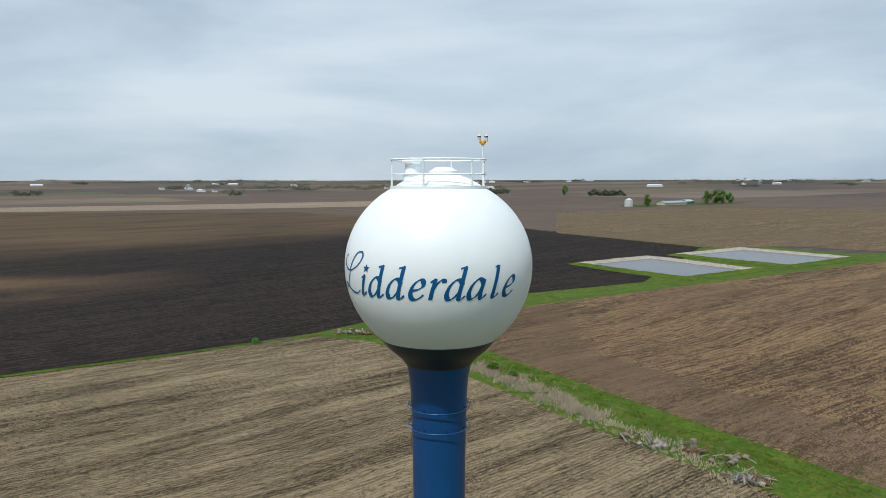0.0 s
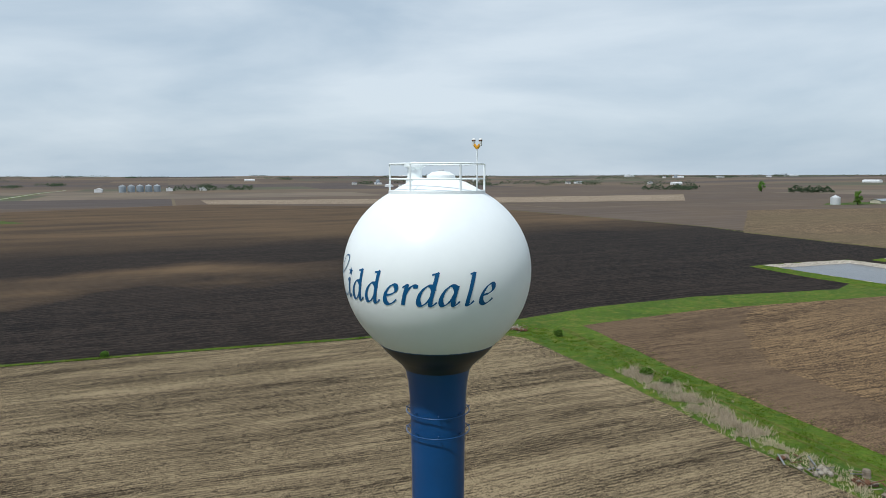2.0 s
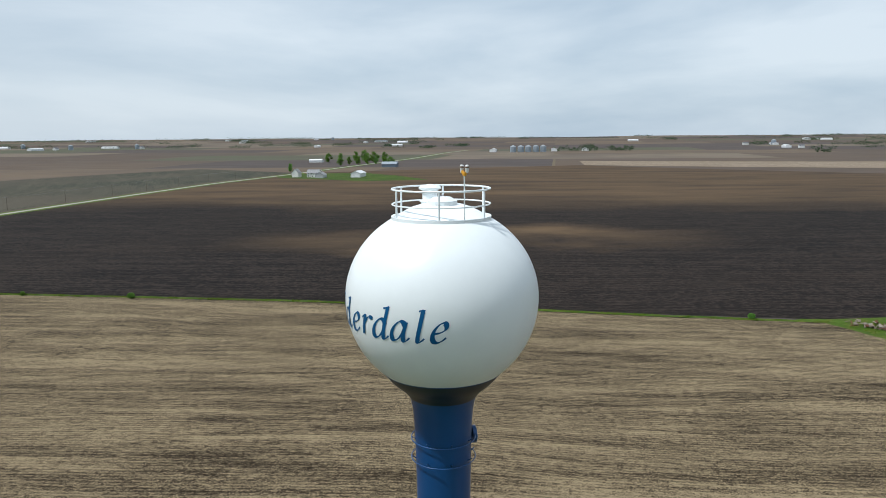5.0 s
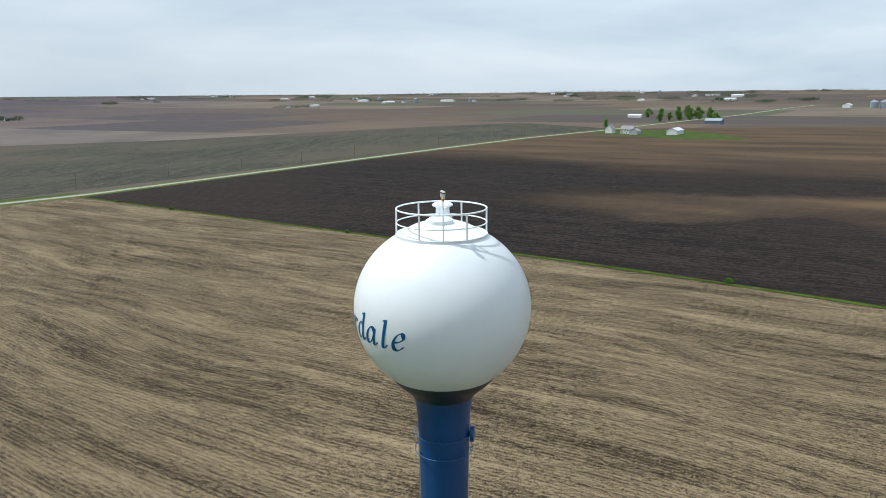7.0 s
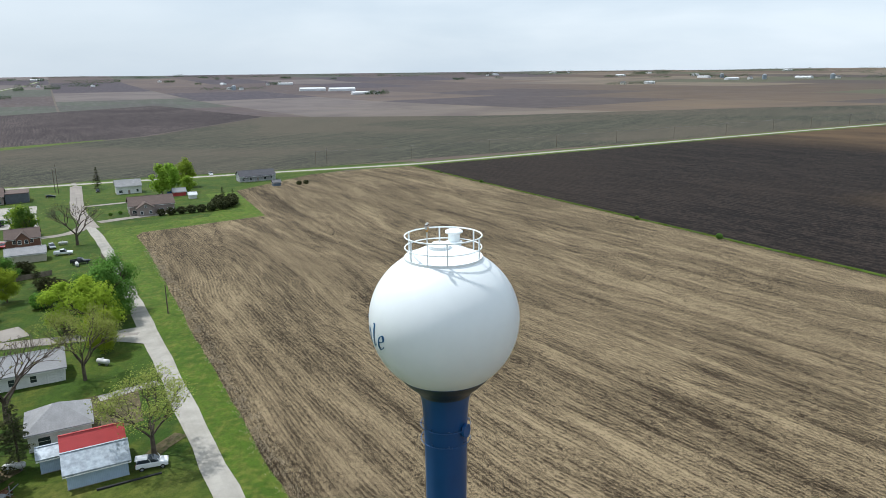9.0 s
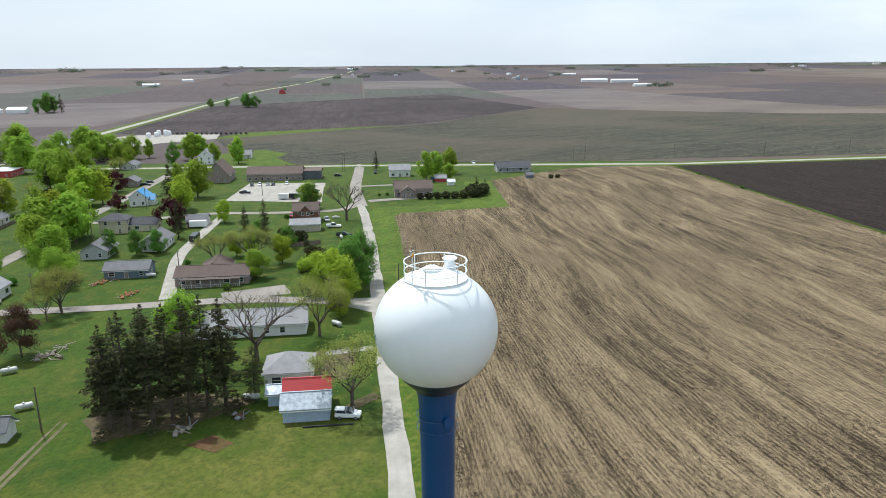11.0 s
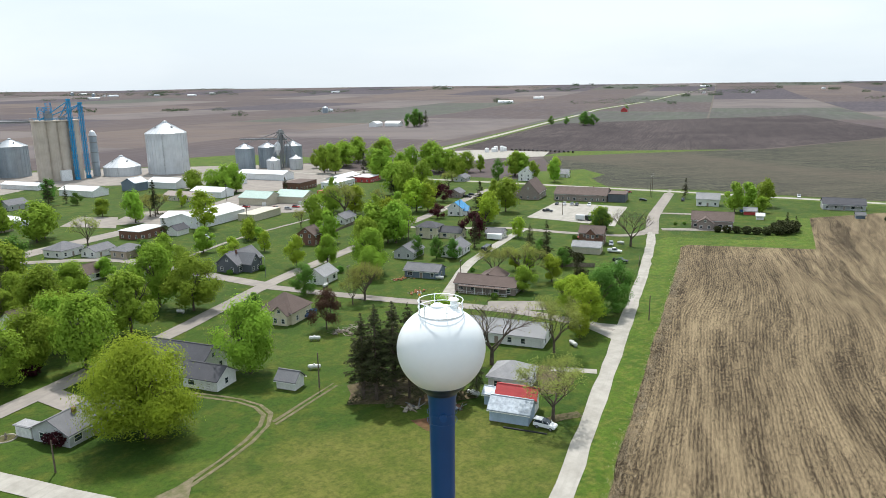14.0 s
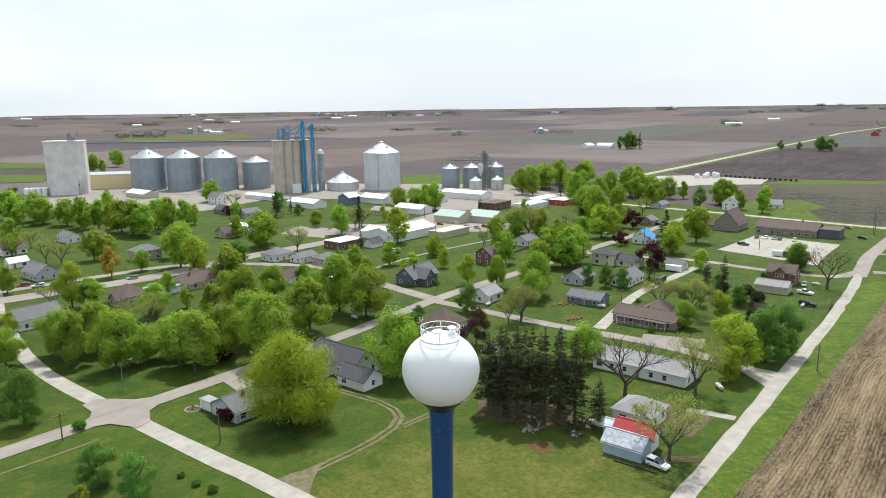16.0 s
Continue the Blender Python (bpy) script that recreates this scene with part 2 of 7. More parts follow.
M_STUBBLE = field("corn_stubble", (0.017, 0.0115, 0.0062), (0.230, 0.179, 0.108), 0.507, 0.78, 0.46, near=3.6, ridge=0.11)
M_BLACK = field("bare_black_soil", (0.0070, 0.0056, 0.0050), (0.0275, 0.0208, 0.0170), 0.52, 3.0, 0.6, 0.0045, (0.027, 0.0195, 0.015), 0.5, GRID, 0.5, True)
M_BROWN = field("tilled_brown_soil", (0.042, 0.027, 0.016), (0.186, 0.124, 0.066), 0.49, 1.5, 0.62, 0.006, (0.084, 0.057, 0.036), 0.45, BROWN_TURN, near=1.5, ridge=0.12)
M_GREENISH = field("sprouting_field", (0.024, 0.026, 0.021), (0.076, 0.074, 0.052), 0.52, 3.0, 0.6, 0.004, (0.085, 0.072, 0.054), 0.7, GRID - 60, 0.5)
M_HEAD = field("smooth_headland_soil", (0.052, 0.034, 0.021), (0.150, 0.102, 0.060), 0.5, 1.5, 0.5, 0.02, (0.100, 0.068, 0.042), 0.6, ridge=0.05)
M_TAWNY = field("tawny_tilled_soil", (0.070, 0.050, 0.032), (0.150, 0.106, 0.062), 0.5, 3.0, 0.6, 0.006, (0.105, 0.082, 0.048), 0.6, GRID, 0.4)
M_STRAW = field("pale_straw_field", (0.16, 0.125, 0.09), (0.25, 0.20, 0.145), 0.5, 3.0, 0.6)
M_PURPLE = field("dark_tilled_field", (0.026, 0.021, 0.023), (0.082, 0.066, 0.063), 0.5, 4.0, 0.6, 0.004, (0.026, 0.021, 0.023), 0.6)
M_LAWN = turf("lawn", (0.052, 0.092, 0.008), (0.027, 0.060, 0.006), (0.088, 0.102, 0.014), worn=True)
M_STRIP = turf("rough_grass", (0.072, 0.122, 0.009), (0.040, 0.084, 0.007), (0.125, 0.130, 0.022), 0.09)
M_FRESH = turf("fresh_grass", (0.080, 0.134, 0.011), (0.042, 0.084, 0.007), (0.122, 0.134, 0.024), 0.13)
M_MEADOW = turf("dry_grass", (0.088, 0.100, 0.016), (0.062, 0.086, 0.011), (0.135, 0.112, 0.036), 0.06)
M_GRAVEL = stony("white_gravel", (0.385, 0.365, 0.325), (0.285, 0.268, 0.235))
M_CONCRETE = stony("street_concrete", (0.30, 0.27, 0.24), (0.22, 0.20, 0.18), 0.15, 1.0)
M_DIRT = turf("bare_dirt", (0.125, 0.092, 0.055), (0.062, 0.072, 0.020), (0.155, 0.118, 0.078), 0.22)
M_BURNT = turf("burnt_turf", (0.125, 0.066, 0.036), (0.088, 0.072, 0.022), (0.105, 0.045, 0.026), 0.25)
M_RUT = stony("worn_track", (0.185, 0.155, 0.100), (0.085, 0.095, 0.035), 0.8)
M_ROCK = stony("riprap", (0.44, 0.40, 0.34), (0.17, 0.15, 0.12), 1.2, 2.0)
M_BARK = plain("bark", (0.115, 0.09, 0.07), 0.95, 0, 0.25, 1.0, 8.0, bump=0.5)
M_LEAF = leafy("spring_leaves", (0.300, 0.415, 0.050), (0.225, 0.335, 0.038), 0.40)
M_YELLOW = leafy("yellow_green_leaves", (0.350, 0.435, 0.042), (0.300, 0.390, 0.036), 0.42)
M_DEEP = leafy("deep_green_leaves", (0.150, 0.265, 0.048), (0.092, 0.190, 0.032), 0.32)
M_WINE = leafy("wine_red_leaves", (0.075, 0.022, 0.030), (0.045, 0.014, 0.020), 0.25)
M_COPPER = leafy("copper_brown_leaves", (0.125, 0.072, 0.048), (0.080, 0.048, 0.030), 0.3)
M_RUST = leafy("rusty_buds", (0.46, 0.30, 0.060), (0.36, 0.29, 0.055))
M_SPARSE = leafy("first_leaves", (0.33, 0.34, 0.090), (0.235, 0.255, 0.065), 0.45)
M_NEEDLE = leafy("spruce_needles", (0.074, 0.078, 0.033), (0.040, 0.046, 0.021), 0.22)
# grove green greyed and blued in the base colour for distance haze
M_FAR_LEAF = leafy("hazed_grove_leaves", (0.086, 0.118, 0.066), (0.056, 0.082, 0.050))
M_GLASS = glassy("window_glass")
M_WHITE = siding("white_siding", (0.74, 0.74, 0.72))
M_CREAM = siding("cream_siding", (0.62, 0.56, 0.42))
M_TAN = siding("tan_siding", (0.42, 0.35, 0.27))
M_GREY = siding("grey_siding", (0.42, 0.43, 0.44))
M_DGREY = siding("dark_grey_siding", (0.10, 0.11, 0.13))
M_SLATE = siding("slate_blue_siding", (0.13, 0.17, 0.22))
M_LBLUE = siding("pale_blue_siding", (0.34, 0.43, 0.52), 0.22, False)
M_MAUVE = siding("mauve_brown_siding", (0.27, 0.22, 0.20))
M_BRICK = siding("red_brown_brick", (0.17, 0.085, 0.06), 0.075)
M_STEEL_W = siding("white_steel_wall", (0.74, 0.75, 0.76), 0.3, False, 0.45)
M_STEEL_T = siding("tan_steel_wall", (0.50, 0.46, 0.36), 0.3, False, 0.45)
M_R_GREY = shingles("grey_shingles", (0.17, 0.17, 0.18))
M_R_DARK = shingles("charcoal_shingles", (0.085, 0.085, 0.095))
M_R_BROWN = shingles("brown_shingles", (0.125, 0.092, 0.080))
M_R_PALE = shingles("pale_grey_shingles", (0.30, 0.30, 0.305))
M_R_WHITE = siding("white_steel_roof", (0.72, 0.73, 0.74), 0.4, False, 0.4)
M_R_GREEN = siding("pale_green_steel_roof", (0.36, 0.47, 0.42), 0.4, False, 0.4)
M_R_RED = siding("red_steel_roof", (0.42, 0.055, 0.055), 0.3, False, 0.45)
M_R_BLUE = siding("bright_blue_roof", (0.06, 0.26, 0.50), 0.3, False, 0.5)
M_R_SHEET = plain("weathered_steel_roof", (0.42, 0.47, 0.52), 0.45, 0.35, 0.2)
M_TRIM = plain("white_trim", (0.76, 0.76, 0.74), 0.5)
M_GALV = ribbed("galvanised_steel", (0.33, 0.38, 0.425), 0.6, 0.42, 0.35)
M_GALV_W = ribbed("bright_galvanised_steel", (0.62, 0.64, 0.66), 0.6, 0.45, 0.25)
M_BIN_DULL = ribbed("dull_bin_roof_sheet", (0.36, 0.39, 0.42), 0.8, 0.5, 0.3)
M_BIN_ROOF = ribbed("bin_roof_sheet", (0.62, 0.64, 0.66), 0.8, 0.42, 0.25)
M_SILO = ribbed("slip_formed_concrete", (0.50, 0.44, 0.375), 2.4, 0.9, 0.0)
M_SILO_G = ribbed("weathered_pale_concrete", (0.66, 0.65, 0.62), 2.4, 0.9, 0.0)
M_BLUE_LEG = plain("blue_leg_paint", (0.025, 0.27, 0.52), 0.5)
M_STEELWORK = plain("grey_steelwork", (0.25, 0.26, 0.27), 0.5, 0.5)
M_TANK_W = plain("white_tank_paint", (0.80, 0.84, 0.845), 0.36, 0.0, 0.015, 0.5, 2.0, 0.5, 0.01)
M_TANK_B = plain("blue_tank_paint", (0.006, 0.058, 0.185), 0.36, 0.0, 0.10, 0.4, 3.0, 0.5, 0.02)
M_TANK_D = plain("dark_neck_paint", (0.010, 0.022, 0.034), 0.4, 0.0, 0.12, 0.6, 3.0, 0.4, 0.02)
M_LETTER = plain("navy_letter_paint", (0.006, 0.084, 0.215), 0.4, 0.0, 0.05)
M_POLE = plain("weathered_pole_timber", (0.16, 0.125, 0.095), 0.9, 0, 0.2)
M_ORANGE = plain("amber_lamp_paint", (0.62, 0.30, 0.02), 0.4)
M_TYRE = plain("tyre_rubber", (0.02, 0.02, 0.02), 0.85)
M_RIM = plain("wheel_rim", (0.45, 0.46, 0.48), 0.35, 0.7)
M_WOOD = plain("grey_timber", (0.22, 0.18, 0.14), 0.9, 0, 0.2)
M_RUSTY = plain("rusty_iron", (0.17, 0.085, 0.05), 0.85, 0.2, 0.25)
M_DOOR = plain("house_door_paint", (0.30, 0.24, 0.20), 0.5)
M_DARK = plain("dark_opening", (0.03, 0.03, 0.032), 0.8)
M_PROPANE = plain("propane_tank_paint", (0.62, 0.62, 0.60), 0.4)


# ---- shapes ----
def terrain(x, y):
    """The height of the land: a gentle fall towards the town, rising to low ridges far out."""
    r = math.hypot(x, y)
    z = 4.503 * math.tanh(x / 430) + 9.288 * math.tanh(y / 430)
    if r > 1300:
        k = ((r - 1300) / 3550) ** 2
        z += k * (46 - 8 * y / r - z)
        z += min(1.0, (r - 1300) / 800) * 5.0 * noise.noise((x / 700, y / 700, 0.0))
    return z


def mesh_of(name, bm, material):
    me = bpy.data.meshes.new(name)
    bm.normal_update()
    bm.to_mesh(me)
    bm.free()
    me.materials.append(material)
    return me


def part(name, bm, material, parent, label="", smooth=False):
    """One mesh object under a thing or under a part; a ready mesh may be shared."""
    me = bm if isinstance(bm, bpy.types.Mesh) else mesh_of(name, bm, material)
    if smooth:
        for p in me.polygons:
            p.use_smooth = True
    ob = new(name, me)
    ob.parent = parent
    if label:
        ob["label"] = label
    return ob


def thing(name, x, y, turn=0.0, z=None, label="", category="", group="", kind=""):
    ob = new(name)
    ob.empty_display_size = 0.2
    ob.matrix_world = pose(x, y, terrain(x, y) if z is None else z, 0, 0, turn)
    return tagged(ob, label, category, group, kind)


def box(bm, c, s, m=None):
    """A box with its middle at c and sides s."""
    v = [bm.verts.new((c[0] + s[0] * (i - 0.5), c[1] + s[1] * (j - 0.5), c[2] + s[2] * (k - 0.5))) for k in (0, 1) for j in (0, 1) for i in (0, 1)]
    for f in ((0, 2, 3, 1), (4, 5, 7, 6), (0, 1, 5, 4), (2, 6, 7, 3), (0, 4, 6, 2), (1, 3, 7, 5)):
        bm.faces.new([v[i] for i in f])
    if m is not None:
        bmesh.ops.transform(bm, matrix=m, verts=v)
    return bm


def boxes(*list_of):
    bm = bmesh.new()
    for c, s in list_of:
        box(bm, c, s)
    return bm


def lathe(profile, seg=24, bm=None, at=(0, 0, 0), cap=True):
    """A turned body from (radius, height) pairs, bottom to top."""
    bm = bm or bmesh.new()
    rings = []
    for r, z in profile:
        rings.append([bm.verts.new((at[0] + r * math.cos(2 * math.pi * i / seg), at[1] + r * math.sin(2 * math.pi * i / seg), at[2] + z)) for i in range(seg)])
    for a, b in zip(rings, rings[1:]):
        for i in range(seg):
            bm.faces.new((a[i], a[(i + 1) % seg], b[(i + 1) % seg], b[i]))
    if cap:
        bm.faces.new(rings[0][::-1])
        bm.faces.new(rings[-1])
    return bm


def rod(bm, a, b, r0, r1=None, seg=6):
    """A tapered round bar from a to b."""
    a, b = Vector(a), Vector(b)
    r1 = r0 if r1 is None else r1
    q = (b - a).to_track_quat("Z", "Y").to_matrix()
    ends = [[bm.verts.new(p + q @ Vector((r * math.cos(2 * math.pi * i / seg), r * math.sin(2 * math.pi * i / seg), 0))) for i in range(seg)] for p, r in ((a, r0), (b, r1))]
    for i in range(seg):
        bm.faces.new((ends[0][i], ends[0][(i + 1) % seg], ends[1][(i + 1) % seg], ends[1][i]))
    bm.faces.new(ends[0][::-1])
    bm.faces.new(ends[1])
    return bm


def torus(R, r, z=0.0, seg=48, side=8, bm=None):
    bm = bm or bmesh.new()
    rings = []
    for i in range(seg):
        a = 2 * math.pi * i / seg
        rings.append([bm.verts.new(((R + r * math.cos(b)) * math.cos(a), (R + r * math.cos(b)) * math.sin(a), z + r * math.sin(b))) for b in (2 * math.pi * k / side for k in range(side))])
    for i in range(seg):
        p, q = rings[i], rings[(i + 1) % seg]
        for k in range(side):
            bm.faces.new((p[k], q[k], q[(k + 1) % side], p[(k + 1) % side]))
    return bm


def extrude(profile, depth, bm=None, axis="y"):
    """A closed outline (a, b) drawn out to both sides along an axis; the outline lies in the other two."""
    bm = bm or bmesh.new()

    def spot(a, b, d):
        return {"y": (a, d, b), "x": (d, a, b), "z": (a, b, d)}[axis]

    lo = [bm.verts.new(spot(a, b, -depth / 2)) for a, b in profile]
    hi = [bm.verts.new(spot(a, b, depth / 2)) for a, b in profile]
    bm.faces.new(lo)
    bm.faces.new(hi[::-1])
    for i in range(len(profile)):
        j = (i + 1) % len(profile)
        bm.faces.new((lo[i], hi[i], hi[j], lo[j]))
    bmesh.ops.recalc_face_normals(bm, faces=bm.faces)
    return bm


# ---- the land: one sheet to the horizon, with fields, grass and roads laid on it ----
def land():
    bm = bmesh.new()
    ticks = [0, 30, 60, 90, 120, 150, 180, 220, 260, 300, 340, 380, 420, 460, 500, 550, 600, 660, 720, 800, 900, 1000, 1150, 1300, 1500, 1700, 1950, 2200, 2500, 2800, 3100, 3400, 3700, 4000, 4300, 4600, 4850, 4990]
    spokes = 128
    rings = []
    for r in ticks[1:]:
        rings.append([bm.verts.new((r * math.cos(a), r * math.sin(a), terrain(r * math.cos(a), r * math.sin(a)))) for a in (2 * math.pi * i / spokes for i in range(spokes))])
    mid = bm.verts.new((0, 0, terrain(0, 0)))
    for i in range(spokes):
        bm.faces.new((mid, rings[0][i], rings[0][(i + 1) % spokes]))
        for a, b in zip(rings, rings[1:]):
            bm.faces.new((a[i], b[i], b[(i + 1) % spokes], a[(i + 1) % spokes]))
    return bm


def patchwork():
    """Far farmland: blocks of tilled, sprouting and straw-covered fields with grass lines between."""
    n = Nodes("farmland", 0.95, 0.0, 0.1)
    at = n.place((1, 1, 1), GRID)
    grid = n.add("ShaderNodeTexBrick")
    grid.inputs["Scale"].default_value = 1.0
    grid.inputs["Brick Width"].default_value = 640.0
    grid.inputs["Row Height"].default_value = 330.0
    grid.inputs["Mortar Size"].default_value = 2.5
    grid.inputs["Color1"].default_value = (0, 0, 0, 1)
    grid.inputs["Color2"].default_value = (1, 1, 1, 1)
    grid.inputs["Mortar"].default_value = (0.5, 0.5, 0.5, 1)
    grid.inputs["Bias"].default_value = 0.0
    grid.offset = 0.37
    n.link(at, grid.inputs["Vector"])
    pick = n.add("ShaderNodeValToRGB")
    stops = pick.color_ramp
    stops.interpolation = "CONSTANT"
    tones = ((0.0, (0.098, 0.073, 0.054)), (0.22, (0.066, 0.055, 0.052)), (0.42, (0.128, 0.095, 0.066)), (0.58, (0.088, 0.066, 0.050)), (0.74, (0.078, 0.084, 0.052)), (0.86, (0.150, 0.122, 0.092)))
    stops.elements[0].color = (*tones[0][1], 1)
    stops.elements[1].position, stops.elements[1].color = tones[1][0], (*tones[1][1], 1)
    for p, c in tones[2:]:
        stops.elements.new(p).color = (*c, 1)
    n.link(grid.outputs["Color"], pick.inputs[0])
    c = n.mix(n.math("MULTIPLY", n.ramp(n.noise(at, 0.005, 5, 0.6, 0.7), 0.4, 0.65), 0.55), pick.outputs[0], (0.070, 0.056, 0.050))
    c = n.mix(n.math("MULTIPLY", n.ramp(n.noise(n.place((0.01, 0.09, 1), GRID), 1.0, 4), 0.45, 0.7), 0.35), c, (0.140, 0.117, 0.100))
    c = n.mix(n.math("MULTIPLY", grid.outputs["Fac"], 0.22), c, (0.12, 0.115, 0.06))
    # distance haze put into the colour: greyer and bluer to the south
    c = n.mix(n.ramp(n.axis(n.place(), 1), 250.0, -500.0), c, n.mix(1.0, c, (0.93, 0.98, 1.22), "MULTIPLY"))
    return n.done(c, n.noise(at, 0.6, 5), 0.3, 0.2)


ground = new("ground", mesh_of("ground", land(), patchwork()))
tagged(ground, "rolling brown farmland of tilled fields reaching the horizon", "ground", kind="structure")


def sheet(name, outline, lift, material, label="", category="", cell=25.0, kind="structure", edge=0.0):
    """A sheet that follows the land a little above it; edge: how far its outline wanders."""
    if edge:
        wavy = []
        for a, b in zip(outline, outline[1:] + outline[:1]):
            a, b = Vector(a), Vector(b)
            steps = max(1, int((b - a).length / 5))
            side = Vector((-(b - a).y, (b - a).x)).normalized()
            for i in range(steps):
                p = a.lerp(b, i / steps)
                wavy.append(p + side * edge * (noise.noise((p.x * 0.13, p.y * 0.13, lift)) + 0.6 * noise.noise((p.x * 0.5, p.y * 0.5, 3.0))))
        outline = wavy
    bm = bmesh.new()
    bm.faces.new([bm.verts.new((p[0], p[1], 0)) for p in outline])
    bmesh.ops.triangulate(bm, faces=bm.faces)
    xs, ys = [p[0] for p in outline], [p[1] for p in outline]
    for axis, lo, hi in ((0, min(xs), max(xs)), (1, min(ys), max(ys))):
        at = math.floor(lo / cell) * cell
        while at < hi:
            co, no = [0, 0, 0], [0, 0, 0]
            co[axis], no[axis] = at, 1
            bmesh.ops.bisect_plane(bm, geom=bm.verts[:] + bm.edges[:] + bm.faces[:], plane_co=co, plane_no=no)
            at += cell
    for v in bm.verts:
        v.co.z = terrain(v.co.x, v.co.y) + lift
    for f in bm.faces:
        f.normal_update()
        if f.normal.z < 0:
            f.normal_flip()
    ob = new(name, mesh_of(name, bm, material))
    return tagged(ob, label, category, kind=kind)


def strip(name, line, width, lift, material, label="", category="road", rough=0.25, kind="structure"):
    """A road or track along a line of places, with an uneven edge; its ends may have widths of their own."""
    pts = []
    for a, b in zip(line, line[1:]):
        a, b = Vector(a), Vector(b)
        steps = max(1, int((b - a).length / 6))
        pts += [a.lerp(b, i / steps) for i in range(steps)]
    pts.append(Vector(line[-1]))
    for _ in range(3):
        pts = [pts[0]] + [(p + 2 * q + r) / 4 for p, q, r in zip(pts, pts[1:], pts[2:])] + [pts[-1]]
    bm = bmesh.new()
    prev = None
    for i, p in enumerate(pts):
        d = (pts[min(i + 1, len(pts) - 1)] - pts[max(i - 1, 0)]).normalized()
        side = Vector((-d.y, d.x))
        row = []
        for k in range(5):
            w = (k / 4 - 0.5) * width
            if k in (0, 4):
                w += (1 if k else -1) * rough * (noise.noise((p.x * 0.2, p.y * 0.2, k * 7.0)) + 0.5 * noise.noise((p.x, p.y, k * 3.0)))
            q = p + side * w
            row.append(bm.verts.new((q.x, q.y, terrain(q.x, q.y) + lift + (0.03 if k == 2 else 0.0) - (0.02 if k in (0, 4) else 0.0))))
        if prev:
            for k in range(4):
                bm.faces.new((prev[k], row[k], row[k + 1], prev[k + 1]))
        prev = row
    for f in bm.faces:
        f.normal_update()
        if f.normal.z < 0:
            f.normal_flip()
    return tagged(new(name, mesh_of(name, bm, material)), label, category, kind=kind)


# grass under the town and along the lanes
sheet("lawn_ground", [(-48, -22), (-100, -62), (-208, -146), (-242, -112), (-310, -153), (-372, -135), (-432, -84), (-350, -300), (-250, -470), (-150, -640), (60, -700), (260, -640), (250, -420), (200, -200), (140, -60), (60, 0), (0, 12)], 0.05, M_LAWN, "mown green lawns between the houses", "lawn", 40)
sheet("grass_lane", [(-44, 158), (-36, 181), (22, 222), (66, 242), (24, 295), (92, 344), (162, 364), (192, 326), (209, 325), (700, 612), (705, 588), (196, 293), (24, 196), (-5, 172), (12.6, 139), (40.8, 100), (62, 70), (113, 2), (70, -10), (42, 62), (24, 83), (-1, 118), (-26, 149), (-42, 150)], 0.08, M_STRIP, "rough green grass lane between the fields", "grass", 40, edge=0.8)
sheet("corner_grass", [(10, -4), (30, 8), (72, 30), (100, 24), (125, 4), (125, -34), (60, -14)], 0.03, M_STRIP, "rough green grass at the corner of the fields", "grass", 20, edge=0.5)
sheet("stubble_field", [(-41.5, -24), (-94, -63.5), (-186, -132), (-203, -146), (-209, -147), (-242, -112), (-309, -156), (-372, -137), (-408, -84), (-285, 0), (-157, 87.5), (-100, 122), (-68, 140), (-38, 159), (-22, 153), (2.5, 122), (27, 87), (45, 66), (75, 20), (30, 4), (-16, -5)], 0.11, M_STUBBLE, "tan corn stubble field with curving rows", "field", 30, edge=0.5)
sheet("black_field", [(-408, -82), (-286, 2.5), (-158, 90), (-101, 125), (-69, 143), (-38, 163), (-33, 177), (23, 219.5), (71, 242.5), (28, 294), (92, 340), (140, 361), (49, 500), (-190, 790), (-592, 831), (-760, 470), (-655, 302), (-505, 62), (-425, -78)], 0.11, M_BLACK, "bare black soil field with paler brown hilltops", "field", 40, edge=0.5)
sheet("tilled_field", [(-8, 171), (24, 198.5), (194, 296), (705, 587), (900, 300), (300, -60), (112, 0), (60, 68.8), (38.8, 98.5), (10.6, 137.7)], 0.11, M_BROWN, "tilled brown field with fine straw rows", "field", 40, edge=0.5)
sheet("straw_field", [(-693, 973), (70, 1291), (58, 985), (-585, 835)], 0.2, M_STRAW, "pale strip of straw-covered field", "field", 80)
sheet("far_tilled_field", [(66.9, 456.9), (136.4, 353.4), (180.1, 358.4), (215.0, 331.9), (447.5, 723.6), (319.0, 798.2), (104.0, 729.3)], 0.13, M_TAWNY, "tawny tilled field beyond the lagoons", "field", 60, edge=1.5)
sheet("sprouting_field", [(-446, -84), (-524, 56), (-690, 310), (-770, 470), (-1000, 445), (-940, -54), (-1028, -437), (-680, -430), (-550, -486), (-467, -506), (-436, -517), (-362, -412), (-346, -350), (-318, -302), (-358, -258), (-392, -165)], 0.14, M_GREENISH, "grey-green field of young crop beyond the gravel road", "field", 60)
sheet("dark_field", [(-437, -521), (-468, -510), (-552, -490), (-680, -434), (-1028, -440), (-1500, -900), (-880, -1020), (-640, -840), (-440, -676), (-462, -560)], 0.16, M_PURPLE, "dark tilled field beside the highway", "field", 80)

